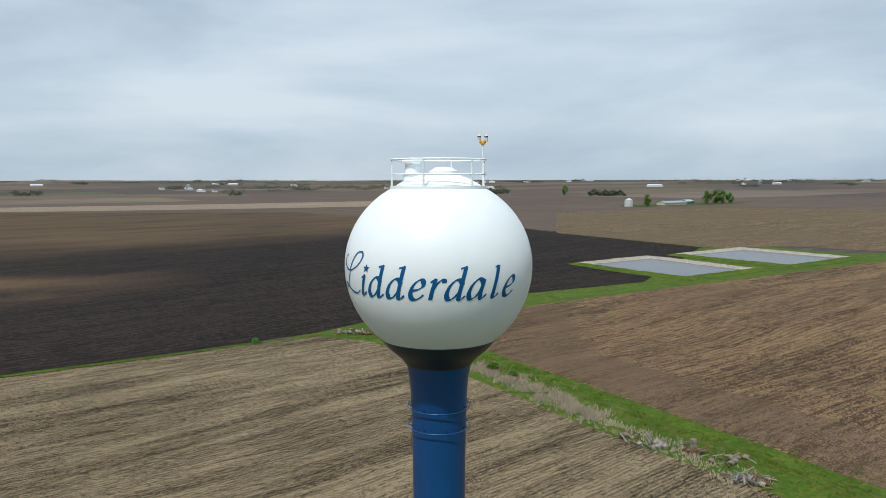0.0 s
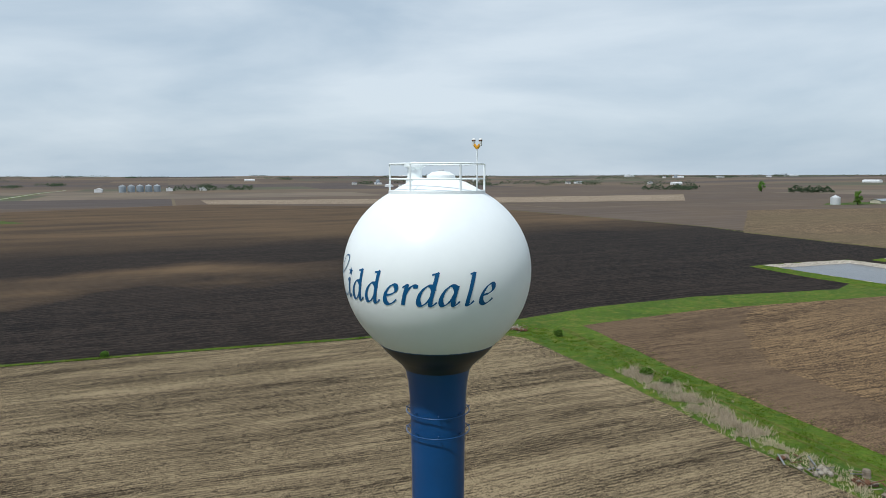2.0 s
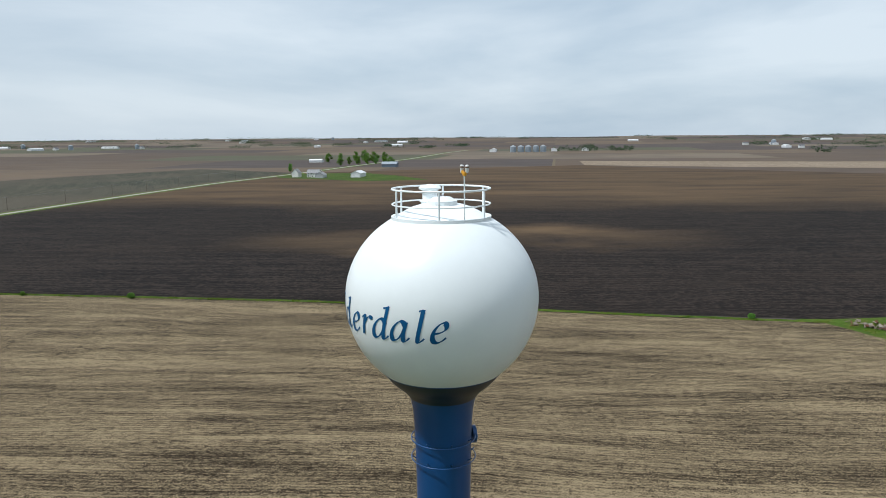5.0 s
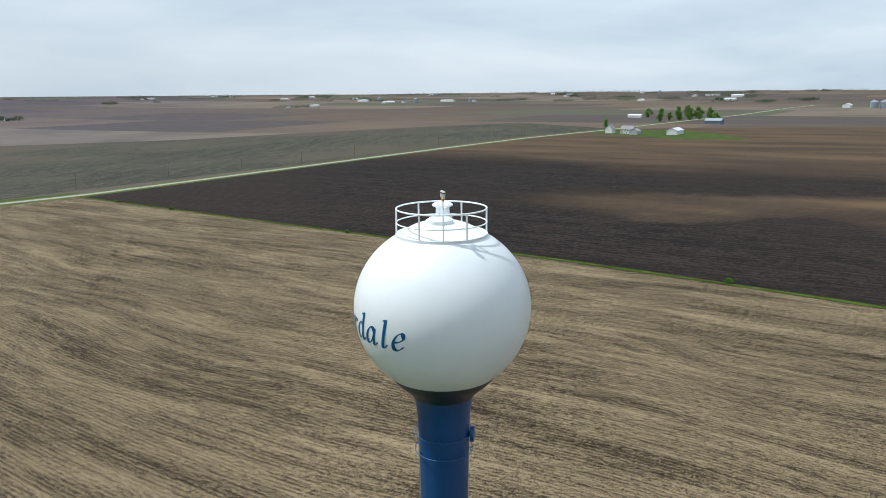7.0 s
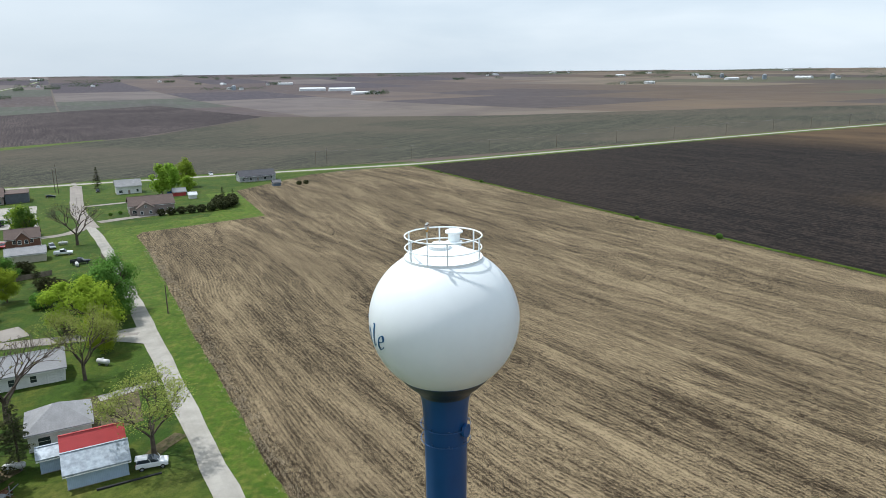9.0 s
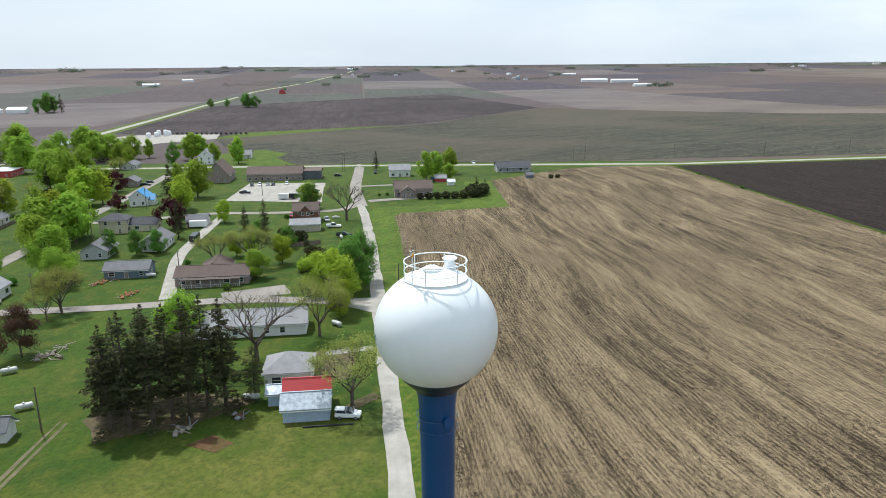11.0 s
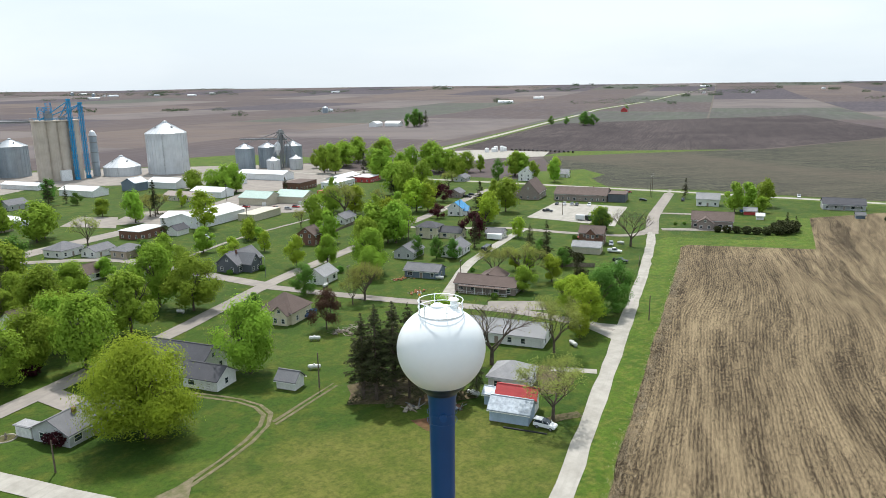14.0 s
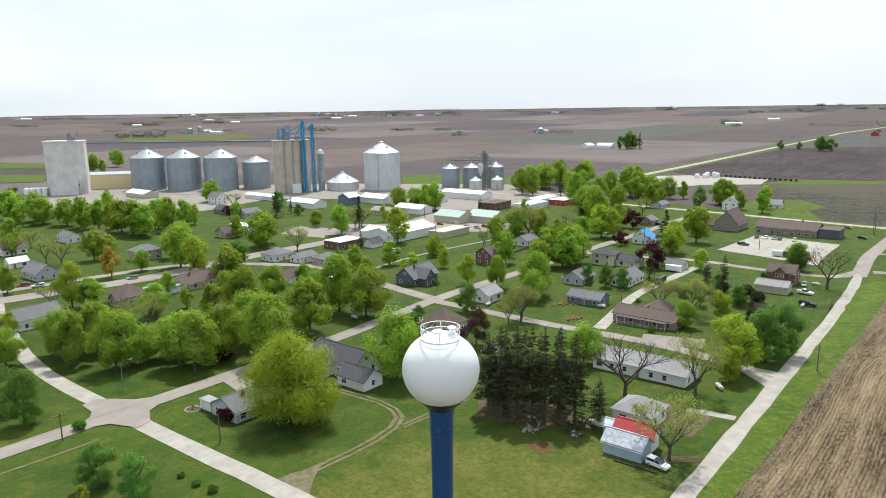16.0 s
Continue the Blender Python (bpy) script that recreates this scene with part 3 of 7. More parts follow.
sheet("edge_lawn", [(-286, -346), (-345, -414), (-388, -404), (-372, -364), (-346, -350), (-319, -306), (-300, -322)], 0.17, M_STRIP, "bright green grass round the white house", "lawn", 20, edge=1.5)
sheet("field_strip", [(-430, -524), (-503, -549), (-560, -510), (-640, -456), (-640, -448), (-530, -488), (-466, -507)], 0.19, M_STRIP, "green grass strip between two fields", "grass", 40, edge=1.0)
sheet("plant_yard", [(-330, -600), (-366, -640), (-434, -630), (-480, -560), (-440, -520), (-388, -535), (-356, -526)], 0.2, M_GRAVEL, "white gravel yard of the fertiliser plant", "yard", 40, edge=1.0)
sheet("bin_meadow", [(-112, -622), (-135, -735), (-192, -738), (-235, -700), (-246, -640), (-232, -604)], 0.13, M_STRIP, "green meadow behind the grain bins", "grass", 40, edge=1.5)
sheet("hay_field", [(250, -768), (240, -850), (306, -1000), (332, -1086), (520, -1220), (640, -1000), (420, -760)], 0.13, M_GREENISH, "dark field beside the concrete elevator", "field", 60)
sheet("hay_strip", [(331, -1086), (307, -998), (450, -1010), (620, -1060), (520, -1180)], 0.3, M_STRIP, "green hay strip beyond the elevator", "field", 60)
sheet("hay_strip", [(268, -858), (245, -769), (380, -790), (480, -880), (420, -930)], 0.3, M_STRIP, "green hay strip beyond the elevator", "field", 60)
sheet("grass_waterway", [(412, -2106), (89, -2283), (37, -1973), (188, -1782), (347, -1798)], 0.5, M_MEADOW, "pale green grass waterway in a far field", "field", 80)
sheet("paved_lot", [(9.1, -356.2), (-1.9, -383.8), (-20.1, -371.1), (-14.2, -334.3)], 0.19, M_CONCRETE, "pale worn concrete lot by main street", "yard", 20, edge=0.5)
sheet("paved_lot", [(-72, -377), (-88, -401), (-131, -359), (-130, -342), (-115, -327), (-75, -342)], 0.19, M_CONCRETE, "pale concrete apron of the green-roofed sheds", "yard", 20, edge=0.5)

# lagoons with stone banks
def basin(corners, label):
    c = Vector((sum(p[0] for p in corners) / len(corners), sum(p[1] for p in corners) / len(corners)))
    n = Nodes("lagoon_water", 0.22, 0.0, 0.3)
    mat = n.done(n.mix(n.ramp(n.noise(n.place(), 0.02), 0.35, 0.7), (0.095, 0.098, 0.105), (0.075, 0.078, 0.085)), n.noise(n.place(), 1.2, 3), 0.08, 0.05)
    sheet("water", corners, 0.16, mat, label, "water", 30)
    dense = []
    for a, b in zip(corners, corners[1:] + corners[:1]):
        steps = max(2, int((Vector(b) - Vector(a)).length / 2))
        dense += [Vector(a).lerp(Vector(b), i / steps) for i in range(steps)]

    def band(name, profile, material, label, ragged):
        bm = bmesh.new()
        ring = []
        for p in dense:
            d = (p - c).normalized()
            row = []
            for out, up in profile:
                q = p + d * (out + ragged * noise.noise((p.x, p.y, out)))
                row.append(bm.verts.new((q.x, q.y, terrain(q.x, q.y) + 0.1 + up + 0.4 * ragged * noise.noise((p.x * 2, p.y * 2, out)))))
            ring.append(row)
        for a, b in zip(ring, ring[1:] + ring[:1]):
            for k in range(len(profile) - 1):
                bm.faces.new((a[k], a[k + 1], b[k + 1], b[k]))
        bmesh.ops.recalc_face_normals(bm, faces=bm.faces)
        if sum(f.normal.z for f in bm.faces) < 0:
            bmesh.ops.reverse_faces(bm, faces=bm.faces)
        tagged(new(name, mesh_of(name, bm, material)), label, "bank", kind="structure")

    band("stone_bank", [(-2.6, -0.1), (-1.0, 0.4), (0.6, 0.85), (1.6, 1.05)], M_ROCK, "pale broken stone bank round the lagoon", 0.5)
    band("grass_bank", [(1.3, 0.98), (2.2, 1.02), (3.4, 0.7), (6.5, 0.06)], M_STRIP, "low green grass bank behind the stones", 0.25)


basin([(55.8, 292.7), (92, 314.5), (122.6, 270.8), (88.7, 251.1)], "still grey water of the sewage lagoon")
basin([(109, 323), (148.9, 346.9), (181.6, 306.5), (143, 281.6)], "still grey water of the second lagoon")

strip("field_edge", [(139, 362), (124, 377), (100, 409), (72, 453), (49, 502), (-190, 792)], 1.6, 0.2, M_MEADOW, "thin pale grass line along the field", "verge", 0.3)
sheet("street_verge", [(-40, -20), (-96, -60.5), (-188, -129), (-203, -143), (-209, -144), (-242, -109), (-309, -152), (-300, -168), (-262, -142), (-240, -136), (-216, -164), (-202, -160), (-160, -125.5), (-101, -79), (-64.4, -50), (-38, -29)], 0.1, M_FRESH, "bright green grass strip between street and field", "grass", 20, edge=0.4)
strip("field_edge", [(-408, -83), (-285, 1.2), (-157, 89), (-100, 123.5), (-68, 141.5), (-36, 161)], 1.7, 0.2, M_STRIP, "narrow green grass line between the fields", "verge", 0.6)
sheet("headland", [(-9, 170), (24, 197), (40, 206), (32, 178), (34, 140), (56, 108), (84, 74), (75, 60), (60, 69), (39, 98.5), (11, 138)], 0.125, M_HEAD, "smooth tilled headland at the field corner", "field", 20, edge=2.0)

# streets and roads
strip("gravel_street", [(-14, -11), (-37, -28.6), (-64.4, -50), (-101, -79), (-159, -124.8), (-205, -163), (-219, -176)], 3.6, 0.16, M_GRAVEL, "white gravel street beside the field", "road", 0.55)
sheet("street_corner", [(-109, -85.5), (-104, -81.5), (-98, -77), (-99, -84), (-99.5, -92), (-101, -98), (-104, -97), (-105, -91)], 0.2, M_GRAVEL, "gravel mouth of the side street", "road", 20, edge=0.5)
strip("concrete_street", [(-216, -173), (-252, -205), (-333, -264), (-342, -272)], 6.0, 0.15, M_CONCRETE, "pale concrete street past the hall")
strip("gravel_road", [(-150, -575), (-232, -447), (-290, -350), (-337, -262), (-376, -178), (-415, -82), (-506, 56), (-668, 304), (-742, 443), (-1032, 875), (-1673, 1731)], 6.5, 0.25, M_GRAVEL, "straight pale gravel country road", "road", 0.4)
strip("verge", [(-250, -420), (-290, -350), (-337, -262), (-376, -178), (-415, -82), (-506, 56), (-668, 304), (-742, 443), (-1032, 875), (-1673, 1731)], 18.0, 0.165, M_FRESH, "green grass verge of the gravel road", "verge", 1.2)
strip("verge", [(-330, -590), (-400, -660), (-895, -1062), (-1386, -1443), (-2477, -2095), (-3300, -2600)], 26.0, 0.185, M_STRIP, "green grass verge of the highway", "verge", 2.5)
strip("highway", [(-180, -470), (-250, -520), (-400, -660), (-895, -1062), (-1386, -1443), (-2477, -2095), (-3300, -2600)], 9.5, 0.28, M_GRAVEL, "pale two-lane highway running to the horizon")
strip("cross_street", [(-104, -84), (-101, -96), (-92, -116), (-74, -137), (-61, -154), (-40, -184)], 5.0, 0.19, M_CONCRETE, "pale concrete side street")
strip("west_street", [(-18, -13), (-10, -21), (10.7, -55), (17.2, -62.9), (28.8, -77.2), (35.6, -86.1), (43.7, -96.4), (48.5, -103), (53.3, -109.4), (60, -118), (68.2, -128.6), (80, -148), (104, -200), (118, -240)], 4.2, 0.17, M_GRAVEL, "white gravel street curving past the lawn")
strip("middle_street", [(96, -64), (68, -87), (59.8, -93.6), (52, -100.2), (46, -105), (40.5, -109.8), (30.8, -117.8), (22.5, -124.2), (-7, -149.5), (-41, -183), (-63, -201), (-86, -218), (-140, -262), (-190, -300), (-250, -348)], 5.6, 0.20, M_CONCRETE, "grey concrete street through the houses")
strip("main_street", [(130, -215), (66, -250), (25, -290), (-25, -328), (-54, -358), (-88, -399), (-126, -450), (-170, -492)], 11.0, 0.21, M_CONCRETE, "broad pale main street")
strip("back_street", [(118, -240), (60, -277), (30, -273), (-5, -259), (-41, -186)], 6.0, 0.18, M_CONCRETE, "concrete street between the lawns")
strip("alley", [(-82, -134), (-115, -171), (-147, -195), (-178, -217)], 4.0, 0.20, M_GRAVEL, "gravel alley behind the houses")
strip("school_street", [(-126, -262), (-150, -238), (-176, -222), (-183, -203), (-205, -172), (-222, -180)], 5.0, 0.16, M_CONCRETE, "narrow concrete street in front of the hall")
strip("sidewalk", [(-30, -246), (-55, -271), (-75, -285), (-106, -305)], 2.0, 0.22, M_CONCRETE, "pale concrete sidewalk", "pavement")
for off in (-0.75, 0.75):
    strip("wheel_track", [(14.5, -62 + off), (8.2 - 0.4 * off, -65 + off), (1.4 - 0.5 * off, -70 + off), (-6.1 - 0.7 * off, -75.6 + 0.7 * off), (-10.7 - off, -80.3 + 0.4 * off), (-12.8 - off, -84.5), (-12.3 - off, -88.9 - 0.3 * off), (-9.1 - 0.8 * off, -94.1 - 0.6 * off), (-4.6 - 0.7 * off, -99.5 - 0.7 * off), (0.2 - 0.6 * off, -103.8 - 0.6 * off)], 0.8, 0.12, M_RUT, "worn wheel track across the grass", "track", 0.35)
    strip("wheel_track", [(-10.7, -80.0 + off), (-18.9, -85.3 + off), (-28, -91.2 + off)], 0.7, 0.12, M_RUT, "faint wheel track towards the spruces", "track", 0.4)
    strip("lane_track", [(-14, 166 + off), (2 + off, 140), (30 + off, 100 + off), (62 + off, 58 + off)], 0.7, 0.11, M_MEADOW, "faint wheel track in the grass lane", "track", 0.3)
sheet("street_corner", [(55.5, -113), (50.4, -111.7), (46.5, -110.4), (42.6, -111), (40.4, -106.9), (42.3, -102.5), (41.4, -96.5), (43, -93.5), (45.6, -94.8), (49.4, -97.0), (53, -96.4), (55.5, -99), (54.4, -102.4), (54.8, -105.3), (57.5, -109.6)], 0.245, M_CONCRETE, "pale gravel mouth of the crossing", "road", 20, edge=0.3)
strip("foot_track", [(67, -76.5), (58.2, -83.5), (50, -89.5)], 0.9, 0.12, M_RUT, "faint worn path across the grass", "track", 0.4)
sheet("street_corner", [(10, -56), (16, -63), (13, -65), (7, -67), (9, -62)], 0.15, M_RUT, "worn gravel edge where the track joins", "road", 20, edge=0.5)
strip("drive", [(26, -121), (22, -113), (18, -105)], 6.0, 0.22, M_CONCRETE, "pale concrete driveway", "driveway")
strip("drive", [(-62, -51), (-58, -55), (-54, -52)], 2.6, 0.13, M_DIRT, "worn gravel drive to the sheds", "driveway")
strip("drive", [(-79.9, -65.2), (-76.6, -68.2), (-72.6, -72.2)], 2.6, 0.15, M_GRAVEL, "white gravel drive beside the cottage", "driveway", 0.5)
strip("drive", [(-228, -178), (-240, -168), (-248, -160)], 6.0, 0.2, M_CONCRETE, "pale concrete driveway", "driveway")
strip("drive", [(-262, -212), (-272, -200), (-280, -190)], 4.0, 0.2, M_CONCRETE, "pale concrete driveway", "driveway")
strip("drive", [(-90, -122), (-96, -118), (-104, -112)], 9.0, 0.17, M_CONCRETE, "broad concrete apron beside the house", "driveway")
sheet("parking_lot", [(-199, -242), (-246, -274), (-266, -236), (-240, -216), (-216, -196), (-206, -225)], 0.18, M_GRAVEL, "white gravel parking lot of the hall", "parking lot", 20, edge=0.4)
sheet("elevator_yard", [(150, -470), (60, -480), (13, -545), (-60, -520), (-93, -440), (-130, -426), (-185, -455), (-230, -480), (-215, -600), (-60, -660), (210, -690), (230, -560)], 0.14, M_CONCRETE, "bare pale yard round the grain elevator", "yard", 40, edge=1.0)
sheet("bare_lot", [(-10, -345), (-30, -385), (-75, -370), (-48, -340)], 0.12, M_CONCRETE, "bare concrete lot", "yard", 20, edge=0.4)
sheet("dirt_patch", [(-58, -66), (-70, -78), (-78, -68), (-66, -60)], 0.1, M_DIRT, "bare brown dirt between the sheds", "ground", 20, edge=1.6)
sheet("dirt_patch", [(-26, -80), (-30, -90), (-46, -87), (-50, -69), (-41, -69), (-32, -75)], 0.08, M_DIRT, "shaded bare dirt under the spruces", "ground", 20, edge=2.0)
sheet("burnt_patch", [(-33, -66), (-37, -65.5), (-37, -60.5), (-33.5, -61)], 0.1, M_BURNT, "rust-brown dead patch in the lawn", "ground", 20, edge=1.3)


# ---- the water tower ----
TR, TZ = 3.317, 41.54  # the bowl's radius and the height of its middle
UP = 0.115  # lift of the crown on the bowl


def ring_part(name, R, r, z, parent, mat, seg=48):
    return part(name, torus(R, r, z, seg), mat, parent, smooth=True)


def pen_stroke(bm, pts, pen=0.235, thin=0.06, nib=0.6):
    """A broad-pen stroke along a smooth line through pts, thick where it crosses the nib."""
    path = []
    n = len(pts)
    for i in range(n - 1):
        p0, p1, p2, p3 = (Vector(pts[max(0, min(n - 1, i + k))]) for k in (-1, 0, 1, 2))
        for s in range(8):
            t = s / 8
            path.append(0.5 * (2 * p1 + (p2 - p0) * t + (2 * p0 - 5 * p1 + 4 * p2 - p3) * t * t + (3 * p1 - p0 - 3 * p2 + p3) * t ** 3))
    path.append(Vector(pts[-1]))
    prev = None
    for i, p in enumerate(path):
        d = path[min(i + 1, len(path) - 1)] - path[max(i - 1, 0)]
        d = d.normalized() if d.length > 1e-6 else Vector((1, 0))
        w = thin + (pen - thin) * abs(math.sin(math.atan2(d.y, d.x) - nib)) ** 1.6
        side = Vector((-d.y, d.x)) * w / 2
        row = [bm.verts.new((*(p + side * k), 0)) for k in (-1, 0, 1)]
        if prev:
            for k in range(2):
                bm.faces.new((prev[k], row[k], row[k + 1], prev[k + 1]))
        prev = row


GLYPHS = {
    "d": [[(0.62, 0.72), (0.52, 0.93), (0.3, 0.96), (0.08, 0.68), (0.0, 0.3), (0.1, 0.03), (0.3, 0.05), (0.52, 0.35), (0.62, 0.7)], [(0.42, 1.5), (0.64, 1.55), (0.64, 1.5), (0.6, 0.9), (0.57, 0.25), (0.6, 0.03), (0.72, 0.02), (0.86, 0.18)]],
    "i": [[(-0.02, 0.85), (0.1, 0.97), (0.16, 0.9), (0.12, 0.5), (0.1, 0.15), (0.16, 0.02), (0.28, 0.05), (0.38, 0.2)]],
    "e": [[(0.06, 0.45), (0.3, 0.5), (0.5, 0.65), (0.52, 0.85), (0.4, 0.98), (0.2, 0.88), (0.04, 0.6), (0.0, 0.3), (0.08, 0.07), (0.26, 0.0), (0.46, 0.1), (0.6, 0.26)]],
    "r": [[(-0.02, 0.85), (0.1, 0.97), (0.16, 0.9), (0.12, 0.5), (0.1, 0.0)], [(0.12, 0.45), (0.26, 0.78), (0.42, 0.96), (0.56, 0.94), (0.58, 0.84)]],
    "a": [[(0.6, 0.74), (0.5, 0.93), (0.3, 0.96), (0.08, 0.68), (0.0, 0.3), (0.1, 0.03), (0.3, 0.06), (0.5, 0.35), (0.62, 0.75)], [(0.63, 0.96), (0.6, 0.7), (0.57, 0.25), (0.62, 0.03), (0.74, 0.03), (0.88, 0.2)]],
    "l": [[(-0.04, 1.5), (0.14, 1.55), (0.14, 1.48), (0.12, 0.8), (0.1, 0.2), (0.14, 0.02), (0.27, 0.04), (0.4, 0.2)]],
    "L": [[(0.66, 1.92), (0.28, 1.65), (0.45, 1.28), (1.05, 1.12), (1.85, 1.43), (2.26, 1.88), (2.16, 2.14), (1.72, 2.03), (1.26, 1.52), (0.95, 0.9), (0.66, 0.42), (0.24, 0.12), (0.08, 0.28), (0.34, 0.4), (0.9, 0.14), (1.6, 0.0), (2.02, 0.22)]],
}


def lettering(parent):
    unit = 0.655
    # letter, longitude of its left side seen from the front
    for ch, lon in (("L", -74.5), ("i", -50.8), ("d", -43.5), ("d", -30.4), ("e", -16.4), ("r", -6.0), ("d", 3.6), ("a", 16.0), ("l", 30.0), ("e", 39.0)):
        bm = bmesh.new()
        for stroke in GLYPHS[ch]:
            if ch == "L":
                pen_stroke(bm, stroke, 0.12, 0.055)
            else:
                pen_stroke(bm, stroke)
        if ch == "i":
            tips = [(0.24 + (0.23 if k % 2 == 0 else 0.1) * math.sin(math.pi * k / 5), 1.36 + (0.23 if k % 2 == 0 else 0.1) * math.cos(math.pi * k / 5)) for k in range(10)]
            mid = bm.verts.new((0.24, 1.36, 0))
            star = [bm.verts.new((x, y, 0)) for x, y in tips]
            for k in range(10):
                bm.faces.new((mid, star[(k + 1) % 10], star[k]))
        for v in bm.verts:
            x, y = (v.co.x * unit if ch == "L" else (v.co.x * 1.08 + 0.2 * v.co.y) * unit), v.co.y * unit
            lat = radians(-12.5) + y / TR
            a = radians(-88.2 + lon) + x / TR
            R = TR + 0.012
            v.co = (R * math.cos(lat) * math.cos(a), R * math.cos(lat) * math.sin(a), TZ + R * math.sin(lat))
        for f in bm.faces:
            f.normal_update()
            c = f.calc_center_median() - Vector((0, 0, TZ))
            if f.normal.dot(c) < 0:
                f.normal_flip()
        part("letter", bm, M_LETTER, parent, "navy painted italic letter " + ch)


def water_tower():
    t = thing("water_tower", 0, 0, 0, 0.0, "white ball water tower on a blue stem, town name in navy", "water tower")
    low = math.asin(-0.78)
    bowl = part("bowl", lathe([(TR * math.cos(a), TZ + TR * math.sin(a) * (0.945 if a > 0 else 1.0)) for a in (low + (radians(60.5) - low) * i / 40 for i in range(41))], 96, cap=False), M_TANK_W, t, "glossy white painted steel bowl", True)
    rs = TR * math.cos(low)
    zs = TZ - 0.78 * TR
    prof = [(2.3, -0.5), (2.1, 1.0), (1.6, 3.2), (1.15, 6.0), (0.96, 9.0), (0.94, 20), (0.94, 31.5), (0.965, 34.5), (0.99, 36.0), (1.02, 36.9), (1.07, 37.5), (1.15, 37.9), (1.2, 38.02)]
    part("stem", lathe(prof, 64, cap=False), M_TANK_B, t, "deep blue painted stem with a flared neck", True)
    part("neck", lathe([(1.205, 38.0), (1.3, 38.14), (1.48, 38.32), (1.72, 38.52), (1.92, 38.73), (rs - 0.015, zs - 0.012)], 64, cap=False), M_TANK_D, t, "near-black painted flare under the bowl", True)
    part("seam", torus(rs, 0.018, zs, 64), M_TANK_B, bowl, smooth=True)
    for z in (35.7, 36.42):
        hoop = ring_part("hoop", 1.14, 0.02, z, t, M_TANK_B)
        for k in range(8):
            a = math.pi * k / 4 + 0.3
            part("bracket", rod(bmesh.new(), (0.96 * math.cos(a), 0.96 * math.sin(a), z), (1.16 * math.cos(a), 1.16 * math.sin(a), z + 0.13), 0.018), M_TANK_B, hoop)
    bm = extrude([(0.27 * math.cos(k * math.pi / 12), 0.32 * math.sin(k * math.pi / 12)) for k in range(24)], 0.14, axis="x")
    bmesh.ops.translate(bm, verts=bm.verts[:], vec=(1.13, 0, 36.35))
    p = part("antenna_drum", bm, M_TANK_B, t, "dark round antenna drum on the stem")
    part("mount", boxes(((1.01, 0, 36.35), (0.14, 0.1, 0.2))), M_TANK_B, p)
    p.matrix_local = pose(0, 0, 0, 0, 0, 63)
    # crown: roof cap, hatch, vent, guard rail and beacon
    cap = part("roof_cap", lathe([(1.63, 44.15), (1.5, 44.24), (1.3, 44.36), (1.0, 44.51), (0.7, 44.60), (0.0, 44.66)], 48, cap=False), M_TANK_W, t, smooth=False)
    cap.location.z = UP
    hatch = part("hatch", lathe([(0.50, 44.55), (0.50, 44.74), (0.42, 44.78), (0.30, 44.86), (0.0, 44.89)], 32, cap=False), M_TANK_W, t)
    hatch.location = (0.18, -0.12, UP)
    part("handle", rod(bmesh.new(), (-0.1, 0, 44.92), (0.1, 0, 44.92), 0.015), M_STEELWORK, hatch)
    vent = part("vent", lathe([(0.33, 44.40), (0.33, 44.60), (0.37, 44.61), (0.37, 44.65), (0.27, 44.66), (0.26, 44.98), (0.29, 45.02), (0.39, 45.05), (0.40, 45.11), (0.30, 45.18), (0.0, 45.23)], 32, cap=False), M_TANK_W, t, "white mushroom vent")
    vent.location = (-0.93, 0.34, UP)
    rail = part("guard_rail", torus(1.66, 0.032, 45.13, 64), M_TANK_W, t, "white tubular guard rail", True)
    rail.location.z = UP
    part("middle_rail", torus(1.66, 0.026, 44.62, 64), M_TANK_W, rail, smooth=True)
    part("toe_ring", lathe([(1.60, 44.10), (1.70, 44.10), (1.70, 44.22), (1.60, 44.22), (1.60, 44.10)], 64, cap=False), M_TANK_W, rail)
    for k in range(6):
        a = radians(14.5 + 60 * k)
        part("post", rod(bmesh.new(), (1.66 * math.cos(a), 1.66 * math.sin(a), 44.12), (1.66 * math.cos(a), 1.66 * math.sin(a), 45.13), 0.035, seg=8), M_TANK_W, rail)
    a = radians(-15.5)
    bx, by = 1.60 * math.cos(a), 1.60 * math.sin(a)
    mast = part("beacon_mast", rod(bmesh.new(), (bx, by, 44.1), (bx, by, 45.62), 0.022, seg=8), M_TANK_W, t)
    mast.location.z = UP + 0.06
    ax, ay = math.cos(radians(-2)), math.sin(radians(-2))
    bar = bmesh.new()
    rod(bar, (bx, by, 45.58), (bx - 0.11 * ax, by - 0.11 * ay, 45.72), 0.05, seg=10)
    rod(bar, (bx, by, 45.58), (bx + 0.11 * ax, by + 0.11 * ay, 45.72), 0.05, seg=10)
    part("bracket", bar, M_ORANGE, mast)
    for s in (-1, 1):
        lamp = part("beacon", lathe([(0.04, 45.66), (0.055, 45.72), (0.05, 45.78), (0.06, 45.80), (0.06, 45.88), (0.04, 45.91), (0.0, 45.92)], 14, at=(bx + s * 0.12 * ax, by + s * 0.12 * ay, 0), cap=False), M_TRIM, mast, "pale twin beacon", True)
        part("lens", lathe([(0.066, 45.82), (0.066, 45.86)], 14, at=(bx + s * 0.12 * ax, by + s * 0.12 * ay, 0)), M_RUSTY, lamp)
    lettering(bowl)


water_tower()


# ---- houses ----
SHARED = {}


def shared(key, make, material):
    """One mesh for all alike pieces."""
    if key not in SHARED:
        SHARED[key] = mesh_of(key[0], make(), material)
    return SHARED[key]


